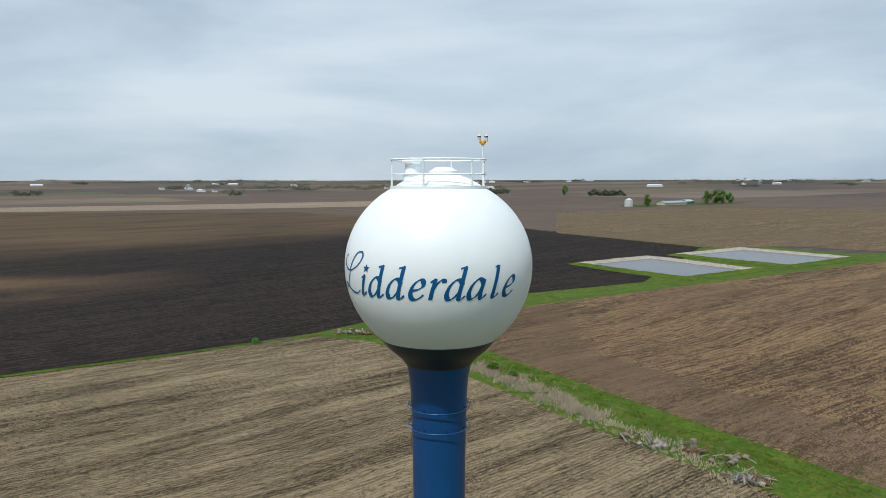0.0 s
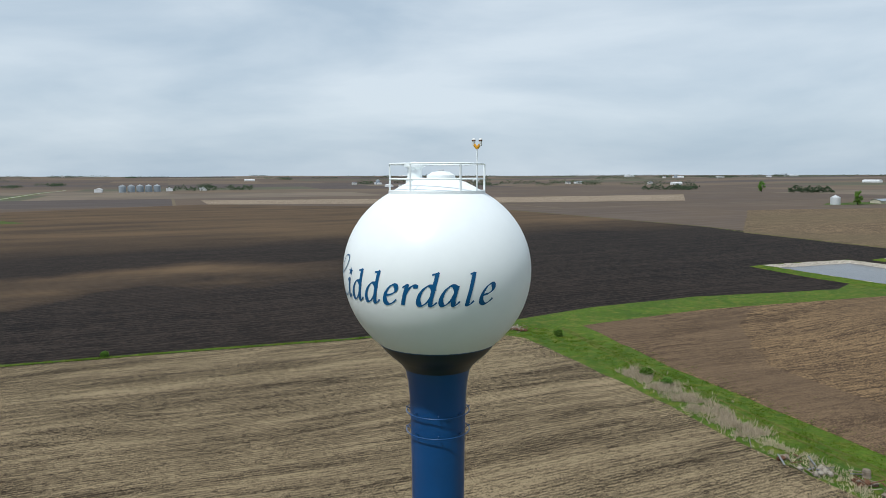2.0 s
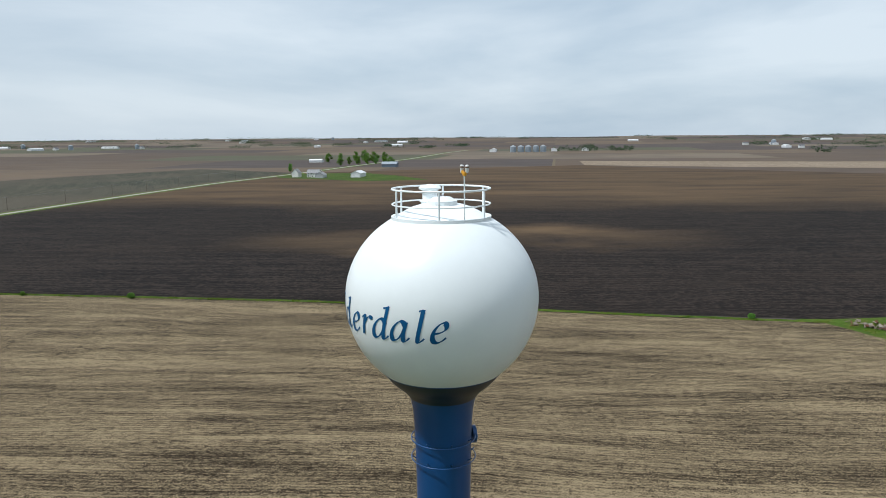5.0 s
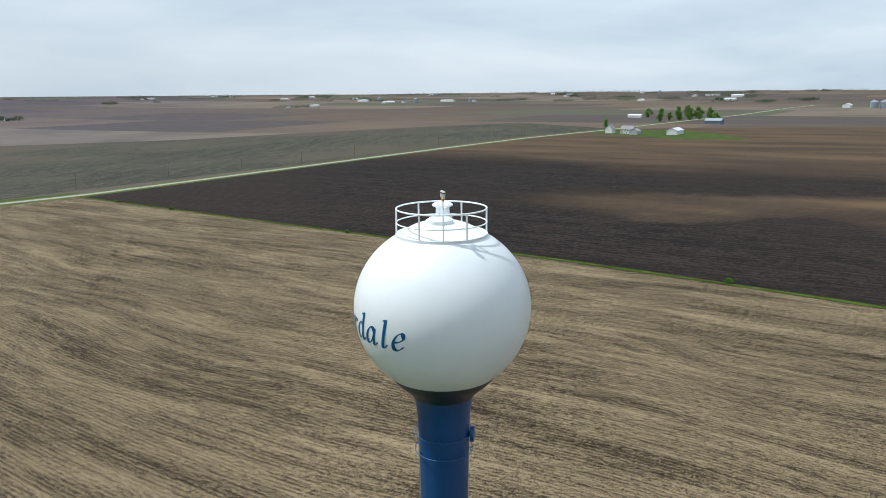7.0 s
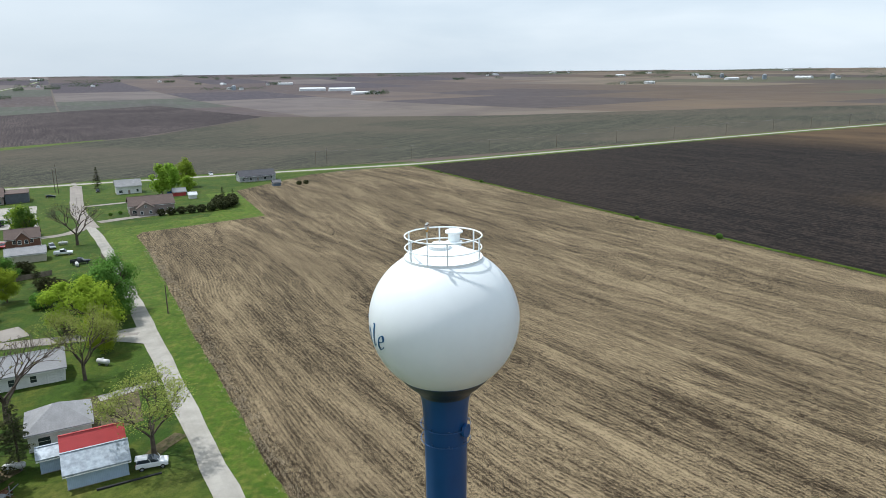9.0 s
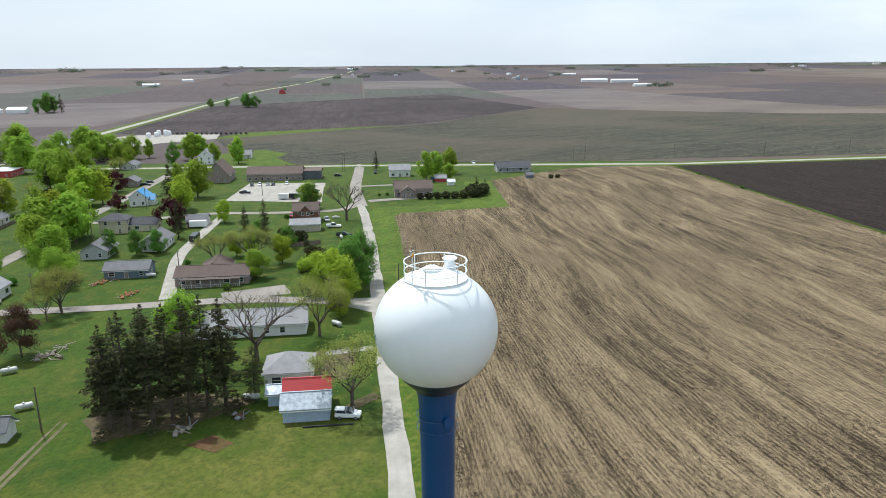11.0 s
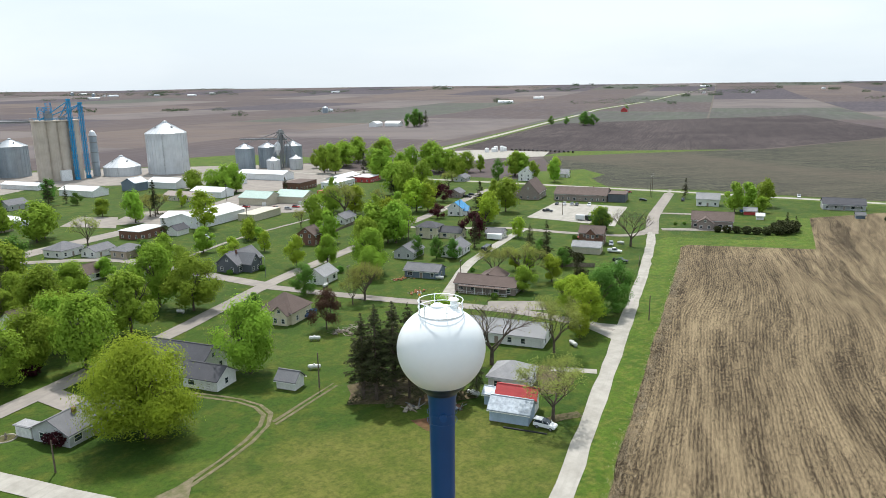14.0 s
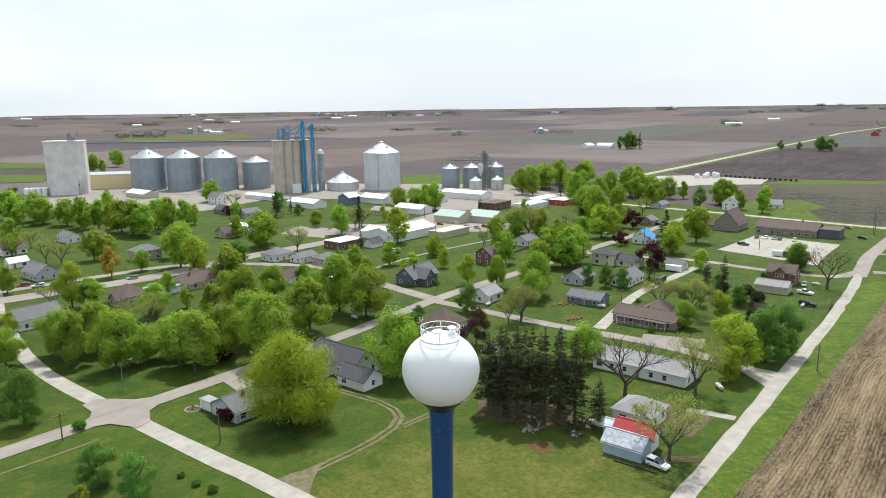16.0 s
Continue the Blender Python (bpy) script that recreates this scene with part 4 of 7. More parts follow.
def gable_walls(L, W, H, rise):
    bm = extrude([(-W / 2, -0.6), (W / 2, -0.6), (W / 2, H), (0, H + rise), (-W / 2, H)], L, axis="x")
    return bm


def gable_roof(L, W, H, rise, over=0.45, thick=0.16):
    k = rise / (W / 2)
    a = W / 2 + over
    z = H - over * k
    return extrude([(-a, z), (0, H + rise), (a, z), (a, z + thick), (0, H + rise + thick * 1.1), (-a, z + thick)], L + 2 * over, axis="x")


def hip_roof(L, W, H, rise, over=0.5, thick=0.15):
    bm = bmesh.new()
    a, b, r = L / 2 + over, W / 2 + over, max(0.15, (L - W) / 2 + 0.15)
    z = H - 0.05
    lo = [bm.verts.new((sx * a, sy * b, z)) for sx, sy in ((-1, -1), (1, -1), (1, 1), (-1, 1))]
    up = [bm.verts.new((sx * a, sy * b, z + thick)) for sx, sy in ((-1, -1), (1, -1), (1, 1), (-1, 1))]
    p, q = bm.verts.new((-r, 0, H + rise)), bm.verts.new((r, 0, H + rise))
    bm.faces.new(lo[::-1])
    for i in range(4):
        bm.faces.new((lo[i], lo[(i + 1) % 4], up[(i + 1) % 4], up[i]))
    bm.faces.new((up[0], up[1], q, p))
    bm.faces.new((up[1], up[2], q))
    bm.faces.new((up[2], up[3], p, q))
    bm.faces.new((up[3], up[0], p))
    return bm


def window(parent, x, y, z, turn, w=0.95, h=1.25):
    """A framed window on a wall that faces local -y after the turn."""
    f = part("window", shared(("window_frame", w, h), lambda: boxes(((0, -0.03, h / 2 + 0.05), (w + 0.2, 0.06, 0.1)), ((0, -0.03, -h / 2 - 0.05), (w + 0.2, 0.1, 0.1)), ((-w / 2 - 0.05, -0.03, 0), (0.1, 0.06, h)), ((w / 2 + 0.05, -0.03, 0), (0.1, 0.06, h)), ((0, -0.025, 0), (w, 0.03, 0.05))), M_TRIM), M_TRIM, parent)
    f.matrix_local = pose(x, y, z, 0, 0, turn)
    part("pane", shared(("pane", w, h), lambda: boxes(((0, -0.008, 0), (w, 0.012, h))), M_GLASS), M_GLASS, f)


def door(parent, x, y, turn, w=0.95, h=2.05, mat=None, name="door"):
    """A door leaf with its frame and handle; a garage door has four panels."""
    mat = mat or M_DOOR
    d = part(name, shared((name, w, h, mat.name), lambda: boxes(((0, -0.03, h / 2), (w, 0.06, h))), mat), mat, parent)
    d.matrix_local = pose(x, y, 0.02, 0, 0, turn)
    part("door_frame", shared(("door_frame", w, h), lambda: extrude([(-w / 2, 0), (-w / 2, h), (w / 2, h), (w / 2, 0), (w / 2 + 0.1, 0), (w / 2 + 0.1, h + 0.1), (-w / 2 - 0.1, h + 0.1), (-w / 2 - 0.1, 0)], 0.09), M_TRIM), M_TRIM, d)
    if name == "garage_door":
        for k in range(4):
            part("door_panel", shared(("door_panel", w, h), lambda: boxes(((0, 0, 0), (w * 0.92, 0.014, h * 0.2))), mat), mat, d).matrix_local = pose(0, -0.067, h * (k + 0.5) / 4)
    part("door_handle", shared(("door_handle",), lambda: boxes(((0, 0, 0), (0.12, 0.05, 0.05))), M_STEELWORK), M_STEELWORK, d).matrix_local = pose(w * 0.38, -0.09, 1.0)


def house(name, x, y, L, W, H, rise, turn=0, wall=None, roof=None, kind="gable", label="", category="house", rows=1, chimney=False, garage=0, porch=0, wing=None, vents=False, z=None, bays=True, group=""):
    """A building: body, roof, trim, windows with frames and panes, doors, and what else it has."""
    t = thing(name, x, y, GRID + turn, z, label, category, group)
    body = part("wall", gable_walls(L, W, H, rise) if kind == "gable" else boxes(((0, 0, H / 2 - 0.3), (L, W, H + 0.6))), wall, t)
    if kind == "gable":
        r = part("roof", gable_roof(L, W, H, rise), roof, t)
        part("ridge_cap", boxes(((0, 0, H + rise + 0.19), (L + 0.9, 0.3, 0.05))), roof, r)
    elif kind == "hip":
        r = part("roof", hip_roof(L, W, H, rise), roof, t)
    else:
        r = part("roof", boxes(((0, 0, H + 0.1), (L + 0.5, W + 0.5, 0.2)), ((0, 0, H + 0.24), (L + 0.1, W + 0.1, 0.1))), roof, t)
    if kind != "flat":
        for s in (-1, 1):
            part("gutter", boxes(((0, s * (W / 2 + 0.5), H - 0.12 - (0.45 * rise / (W / 2) if kind == "gable" else 0)), (L + 0.8, 0.12, 0.12))), M_TRIM, r)
    part("foundation", boxes(((0, 0, -0.25), (L + 0.12, W + 0.12, 0.8))), M_CONCRETE, body)
    if bays:
        for storey in range(rows):
            zc = 1.55 + 2.6 * storey
            n = max(1, int(L / 3.4))
            for s, turn_w in ((-1, 0), (1, 180)):
                for i in range(n):
                    px = (i + 0.5 - n / 2) * L / n
                    if storey == 0 and ((i == n // 2) or (garage and s == -1 and i >= n - garage)):
                        continue
                    window(body, px, s * W / 2, zc, turn_w, 1.0 if (i + storey) % 3 else 1.6)
            m = max(1, int(W / 4))
            for s, turn_w in ((-1, -90), (1, 90)):
                for i in range(m):
                    window(body, s * L / 2, (i + 0.5 - m / 2) * W / m, zc, turn_w)
        if kind == "gable" and rise > 2.6:
            for s, turn_w in ((-1, -90), (1, 90)):
                window(body, s * L / 2, 0, H + rise * 0.35, turn_w, 0.8, 0.9)
    n = max(1, int(L / 3.4))
    if bays:
        for s, turn_w in ((-1, 0), (1, 180)):
            door(body, (n // 2 + 0.5 - n / 2) * L / n, s * W / 2, turn_w)
    if garage:
        for i in range(garage):
            door(body, (n - 1 - i + 0.5 - n / 2) * L / n, -W / 2, 0, 2.6, 2.15, M_TRIM, "garage_door")
    if chimney:
        c = part("chimney", boxes(((L * 0.2, W * 0.12, H + rise * 0.75), (0.6, 0.6, rise * 0.5 + 1.2)), ((L * 0.2, W * 0.12, H + rise + 0.62), (0.72, 0.72, 0.12))), M_BRICK, r)
    if vents:
        for i in range(3):
            part("roof_vent", lathe([(0.2, 0), (0.2, 0.35), (0.3, 0.4), (0.1, 0.55)], 10), M_STEELWORK, r).location = ((i - 1) * L * 0.25, W * 0.18, H + rise * 0.6)
    if porch:
        p = part("porch_roof", boxes(((0, -W / 2 - porch / 2, 2.55), (L * 0.8, porch + 0.3, 0.14))), roof, t)
        part("porch_floor", boxes(((0, -W / 2 - porch / 2, 0.0), (L * 0.8, porch, 0.35))), M_WOOD, t)
        k = max(3, int(L / 3))
        for i in range(k + 1):
            part("post", boxes((((i / k - 0.5) * L * 0.78, -W / 2 - porch + 0.1, 1.35), (0.14, 0.14, 2.4))), M_TRIM, p)
        part("railing", boxes(((0, -W / 2 - porch + 0.1, 1.0), (L * 0.78, 0.06, 0.08)), ((0, -W / 2 - porch + 0.1, 0.35), (L * 0.78, 0.06, 0.06)), *[(((i / 30 - 0.5) * L * 0.78, -W / 2 - porch + 0.1, 0.65), (0.05, 0.04, 0.65)) for i in range(31)]), M_TRIM, p)
    if wing:
        dx, dy, l, w, h, up = wing
        g = part("wing", gable_walls(l, w, h, up), wall, t)
        g.matrix_local = pose(dx, dy, 0, 0, 0, 90)
        part("wing_roof", gable_roof(l, w, h, up), roof, g)
        for s, turn_w in ((-1, -90), (1, 90)):
            for i in (-1, 1):
                window(g, s * l / 2, i * w / 4, 1.5, turn_w)
                if h > 4.2:
                    window(g, s * l / 2, i * w / 4, 4.1, turn_w)
            if up > 2:
                window(g, s * l / 2, 0, h + up * 0.35, turn_w, 0.8, 0.9)
    return t


house("house", 20, -98.5, 15, 9, 2.8, 2.2, 0, M_GREY, M_R_GREY, label="low grey house with a white porch by the crossing", porch=0, chimney=True)
house("porch_shelter", 29.3, -100.5, 4, 2.2, 2.2, 0.7, 90, M_TRIM, M_R_PALE, "flat", "white porch roof beside the grey house", "porch", bays=False)
house("house", -2.5, -119.5, 17, 9, 3.4, 3.2, 90, M_WHITE, M_R_DARK, label="white house with dark grey gabled roofs", wing=(-2, -4, 8, 6.5, 3.2, 2.4))
house("garage", -5.2, -106.8, 9, 6.4, 2.7, 2.0, 90, M_WHITE, M_R_DARK, label="white garage with a dark grey roof", category="garage", garage=1)
house("garden_shed", -19.5, -95.5, 4.6, 3.6, 2.3, 1.5, 90, M_WHITE, M_R_GREY, label="small white gabled garden shed on the lawn", category="shed", bays=False)
house("house", -35.5, -144, 10.5, 10, 3.6, 4.2, 90, M_CREAM, M_R_BROWN, "hip", "cream house with a steep brown hipped roof", wing=(2, -3, 7, 5, 3.4, 2.2))
house("house", -42, -214, 15, 9, 3.6, 3.6, 0, M_DGREY, M_R_GREY, label="dark grey house with white trimmed gables", wing=(2, 3, 11, 5.5, 3.6, 3.2), chimney=True)
house("ranch_house", -100.5, -136.5, 20, 9, 2.9, 1.9, 90, M_MAUVE, M_R_BROWN, label="long mauve-brown ranch house with a brown roof and porch", porch=2.2, vents=True)
house("ranch_annex", -106, -142, 10, 8, 2.8, 2.0, 0, M_MAUVE, M_R_BROWN, label="brown-roofed annex behind the ranch house", garage=1)
house("garage", -93, -164.5, 12.5, 7, 2.8, 1.7, 90, M_SLATE, M_R_GREY, label="slate blue garage with a grey roof and white doors", category="garage", garage=0)
house("house", -131, -226, 10, 8, 5.2, 2.2, 90, M_CREAM, M_R_DARK, "hip", "cream two-storey house with a charcoal roof", rows=2)
house("house", -139, -219, 10, 7, 3.0, 2.0, 90, M_CREAM, M_R_DARK, label="low cream wing with a charcoal roof")
house("house", -175, -271, 9, 8, 4.4, 3.0, 0, M_WHITE, M_R_BLUE, label="white house under a bright blue roof", wing=(0, 3, 7, 5, 3.0, 2.0))
house("garage", -155, -208, 8, 6, 2.6, 1.6, 90, M_WHITE, M_R_GREY, label="small white garage beside the alley", category="garage", garage=1)
house("house", -121, -189, 14, 8, 3.0, 2.6, 0, M_WHITE, M_R_GREY, label="white gabled house with a grey roof", garage=1)
house("house", -81, -243, 8, 8, 5.0, 2.8, 0, M_BRICK, M_R_BROWN, label="red-brown brick house with a brown roof", rows=2)
house("house", -104, -196, 11, 8, 3.0, 2.4, 0, M_GREY, M_R_GREY, label="grey house half hidden by trees")
house("church", -248, -299, 20, 13, 4.6, 7.0, 0, M_MAUVE, M_R_BROWN, label="mauve brick church with a steep brown roof", category="church", wing=(6, -7, 8, 6, 3.0, 2.0))
house("house", -303, -374, 12, 10, 6.0, 4.0, 0, M_WHITE, M_R_PALE, label="tall white gabled house beyond the church", rows=2)
house("house", -337, -372, 9, 8, 3.2, 3.0, 90, M_WHITE, M_R_PALE, label="small white house on the edge of town")
house("community_hall", -267, -274, 31, 17, 4.2, 3.2, 90, M_MAUVE, M_R_BROWN, label="long mauve brick hall with a brown roof", category="hall", wing=(-8, 6, 8, 12, 4.2, 2.0), vents=True, chimney=True)
house("hall_annex", -279.5, -257, 10, 14, 4.8, 1.0, 90, M_DGREY, M_R_BROWN, "flat", "dark end block of the hall", "hall", bays=False)
house("house", -180, -173, 10, 9, 5.2, 2.4, 90, M_BRICK, M_R_BROWN, label="brick house with brown mansard roof and dormers", rows=2, wing=(0, -3, 6, 4, 5.2, 2.0))
house("garage", -166, -161, 11, 7, 3.0, 1.5, 90, M_STEEL_T, M_R_PALE, label="pale gabled garage in front of the brick house", category="garage", bays=False)
house("house", -252, -169, 18, 12, 4.2, 3.0, 90, M_MAUVE, M_R_BROWN, label="split-level mauve house with brown gabled roof", wing=(-3, -5, 9, 7, 3.4, 2.2), garage=1)
house("house", -306, -214, 12, 9, 4.2, 2.8, 90, M_WHITE, M_R_PALE, label="white house with a pale grey roof")
house("house", -350, -162.5, 20, 10, 3.2, 2.6, 90, M_GREY, M_R_DARK, label="grey ranch house with a charcoal roof at the field corner", porch=2.0)
house("garden_shed", -296, -180, 6, 4, 2.4, 1.4, 90, M_R_RED, M_R_PALE, label="red garden shed with a pale roof", category="shed", bays=False)
house("garden_shed", -287, -168, 3.5, 3, 2.2, 1.0, 90, M_WHITE, M_R_WHITE, label="small white garden shed by the hedge", category="shed", bays=False)
house("garden_shed", -327, -141, 4, 3, 2.2, 1.0, 90, M_SLATE, M_R_GREY, label="small dark shed behind the ranch house", category="shed", bays=False)
house("house", -76, -96, 24, 9, 3.0, 2.1, 90, M_WHITE, M_R_PALE, label="long pale house with a grey roof behind the spruces", garage=1, vents=True)
house("tin_shed", -49.9, -56.8, 7.6, 4.8, 2.7, 1.6, 90, M_LBLUE, M_R_SHEET, label="pale blue shed with a weathered steel roof", category="shed", bays=False)
house("red_shed", -53.4, -59.6, 7.6, 3.6, 3.3, 1.6, 90, M_WHITE, M_R_RED, label="shed with a faded red steel roof", category="shed", bays=False)
house("lean_to", -51.2, -64.6, 3.2, 3.0, 2.6, 0.8, 90, M_LBLUE, M_R_SHEET, label="small pale blue lean-to beside the sheds", category="shed", bays=False)
house("cottage", -60, -70, 8.5, 8, 3.0, 2.6, 90, M_WHITE, M_R_PALE, "hip", "small white cottage with a pale hipped roof")
house("house", 89, -187, 13, 9, 3.6, 3.0, 0, M_WHITE, M_R_GREY, label="white house with a grey roof by the street", wing=(2, -3, 8, 6, 3.0, 2.2))
house("house", 96, -167, 10, 7, 3.0, 2.2, 0, M_WHITE, M_R_PALE, label="low white house behind the trees")
house("house", 109, -265, 14, 9, 3.4, 3.0, 90, M_GREY, M_R_GREY, label="grey house with a grey roof")
house("garage", 127, -294, 8, 6, 2.8, 1.8, 0, M_WHITE, M_R_WHITE, label="white garage with a bright roof", category="garage", garage=1)
house("house", 65, -211, 12, 10, 3.2, 3.6, 90, M_TAN, M_R_BROWN, "hip", "tan house with a red-brown hipped roof", wing=(2, -4, 6, 5, 2.8, 2.0))
house("carport", 55, -222, 12, 7, 2.6, 0.3, 0, M_STEEL_W, M_R_WHITE, "flat", "white flat-roofed carport beside the tan house", "carport", bays=False)
house("ranch_house", 44, -231, 17, 10, 3.0, 2.8, 0, M_TAN, M_R_BROWN, label="tan ranch house with dark brown gabled roof", wing=(-5, -4, 8, 7, 3.0, 2.2), chimney=True)
house("house", 9, -227, 10, 7, 3.0, 2.6, 0, M_WHITE, M_R_BROWN, label="small white house with a brown roof behind the trees")
house("house", 12, -279, 11, 10, 3.2, 2.8, 0, M_WHITE, M_R_GREY, "hip", "white house with a grey hipped roof by main street")
house("garage", 0, -271, 10, 8, 2.8, 1.8, 0, M_WHITE, M_R_GREY, label="white garage with a grey roof by main street", category="garage", garage=2)
house("house", -10, -262, 10, 8, 3.2, 2.2, 0, M_TAN, M_R_GREY, "hip", "tan house with a grey hipped roof")
house("house", 73, -297, 12, 9, 4.8, 2.6, 0, M_TAN, M_R_GREY, "hip", "two-storey tan house with a grey roof", rows=2)
house("house", 122, -363, 12, 8, 3.2, 2.6, 90, M_WHITE, M_R_GREY, label="white house with a grey roof on the far street")
house("house", 110, -364, 10, 8, 3.0, 2.4, 0, M_BRICK, M_R_BROWN, label="brown house on the far street")
house("house", 37, -357, 13, 9, 3.0, 3.0, 0, M_TAN, M_R_BROWN, label="brown-roofed gabled house by main street")
house("house", 54, -522, 12, 9, 6.0, 3.6, 90, M_WHITE, M_R_GREY, label="white farmhouse below the grain bins", rows=2)
house("house", 28, -439, 13, 9, 3.4, 2.6, 0, M_GREY, M_R_GREY, label="grey house near the elevator")
house("house", 46, -462, 12, 8, 3.2, 2.4, 90, M_SLATE, M_R_DARK, label="dark roofed house near the elevator")
house("house", -290, -455, 22, 9, 3.2, 2.0, 90, M_TAN, M_R_BROWN, label="long low tan house by the highway")
house("house", -258, -498, 24, 9, 3.2, 2.0, 90, M_TAN, M_R_GREY, label="long low brick house among trees")
house("house", -262, -400, 14, 8, 3.0, 2.0, 0, M_GREY, M_R_GREY, label="low grey house on the back street")
house("house", -212, -330, 10, 8, 3.2, 2.2, 0, M_MAUVE, M_R_GREY, label="mauve house beside parked cars")
house("house", -150, -300, 9, 8, 3.4, 2.6, 90, M_GREY, M_R_DARK, label="grey house among the trees")
house("house", -115, -285, 12, 8, 3.0, 2.2, 0, M_WHITE, M_R_GREY, label="white house with a grey roof among trees")
house("house", 140, -330, 11, 8, 3.2, 2.4, 0, M_WHITE, M_R_BROWN, label="white house at the edge of town")
house("house", -60, -178, 9, 7, 3.2, 2.2, 0, M_WHITE, M_R_PALE, label="small white house by the side street")
house("house", 28, -172, 10, 8, 4.2, 3.0, 0, M_WHITE, M_R_BROWN, label="white gabled house behind the maples")

# shops, stores and steel sheds
house("machine_shed", -57, -327, 36, 20, 4.8, 2.6, 0, M_STEEL_W, M_R_WHITE, label="large white steel building on main street", category="shed", bays=False, wing=(8, -8, 18, 14, 4.2, 2.2))
house("shop", -22, -304, 16, 12, 4.0, 0.3, 0, M_BRICK, M_R_WHITE, "flat", "brick shop with a flat white roof", "shop")
house("garage", -37, -300, 8, 6, 2.8, 2.0, 0, M_WHITE, M_R_DARK, label="small white building with a dark roof", category="garage", bays=False)
house("storage_shed", -84, -325, 24, 10, 3.6, 0.4, 0, M_STEEL_T, M_STEEL_T, "flat", "long low tan steel shed", "shed", bays=False)
house("machine_shed", -100, -376, 20, 15, 4.6, 3.0, 90, M_STEEL_T, M_R_GREEN, label="tan steel building with a pale green roof", category="shed", garage=1, bays=False)
house("machine_shed", -120, -369, 20, 15, 4.6, 3.0, 90, M_STEEL_T, M_R_GREEN, label="second tan building with a pale green roof", category="shed", garage=1, bays=False)
house("machine_shed", -144, -503, 42, 15, 5.0, 2.0, 90, M_STEEL_W, M_R_WHITE, label="long white steel warehouse", category="warehouse", bays=False)
house("machine_shed", -112, -488, 20, 14, 4.6, 2.0, 90, M_STEEL_W, M_R_WHITE, label="white steel shed near the bins", category="shed", bays=False)
house("machine_shed", -84, -427, 24, 13, 4.0, 2.2, 90, M_STEEL_W, M_R_WHITE, label="white steel shed with double doors", category="shed", bays=False)
house("machine_shed", -69, -493, 26, 15, 4.6, 2.6, 90, M_STEEL_W, M_R_WHITE, label="white steel shed below the big bin", category="shed", bays=False)
house("machine_shed", -46, -490, 12, 12, 6.0, 3.0, 0, M_SLATE, M_R_SHEET, label="grey steel shed with a steep roof", category="shed", bays=False)
house("machine_shed", -13, -482, 30, 13, 4.2, 2.2, 90, M_STEEL_W, M_R_WHITE, label="low white steel shed by the elevator", category="shed", bays=False)
house("shop", -65, -420, 24, 11, 3.4, 2.0, 90, M_STEEL_T, M_MAUVE, label="low shop with a reddish roof", category="shop")
house("shelter", 27, -378, 28, 9, 2.8, 0.3, 90, M_STEEL_W, M_R_WHITE, "flat", "long low white shelter", "shelter", bays=False)
house("machine_shed", 149, -478, 26, 15, 5.0, 2.6, 90, M_SLATE, M_R_SHEET, label="grey-blue steel shed below the concrete elevator", category="shed", bays=False)
house("store", -146, -432, 22, 14, 5.0, 0.4, 0, M_BRICK, M_R_BROWN, "flat", "old dark red brick store along the main street", "shop")
house("store", -172, -425, 26, 13, 4.2, 0.4, 0, M_STEEL_W, M_R_WHITE, "flat", "white flat-roofed store on the main street", "shop")
house("store", -203, -442, 18, 14, 4.0, 0.4, 0, M_R_RED, M_R_WHITE, "flat", "red-walled store with a white roof", "shop")
house("store", -188, -452, 30, 12, 4.0, 1.6, 0, M_STEEL_W, M_R_WHITE, label="white gabled store by the highway", category="shop", bays=False)
house("office", 20, -545, 36, 9, 3.4, 1.6, 90, M_STEEL_W, M_R_WHITE, label="long white scale office of the elevator", category="office", bays=False)
house("machine_shed", 120, -590, 30, 14, 4.0, 2.4, 90, M_STEEL_T, M_R_WHITE, label="pale shed in front of the bins", category="shed", bays=False)


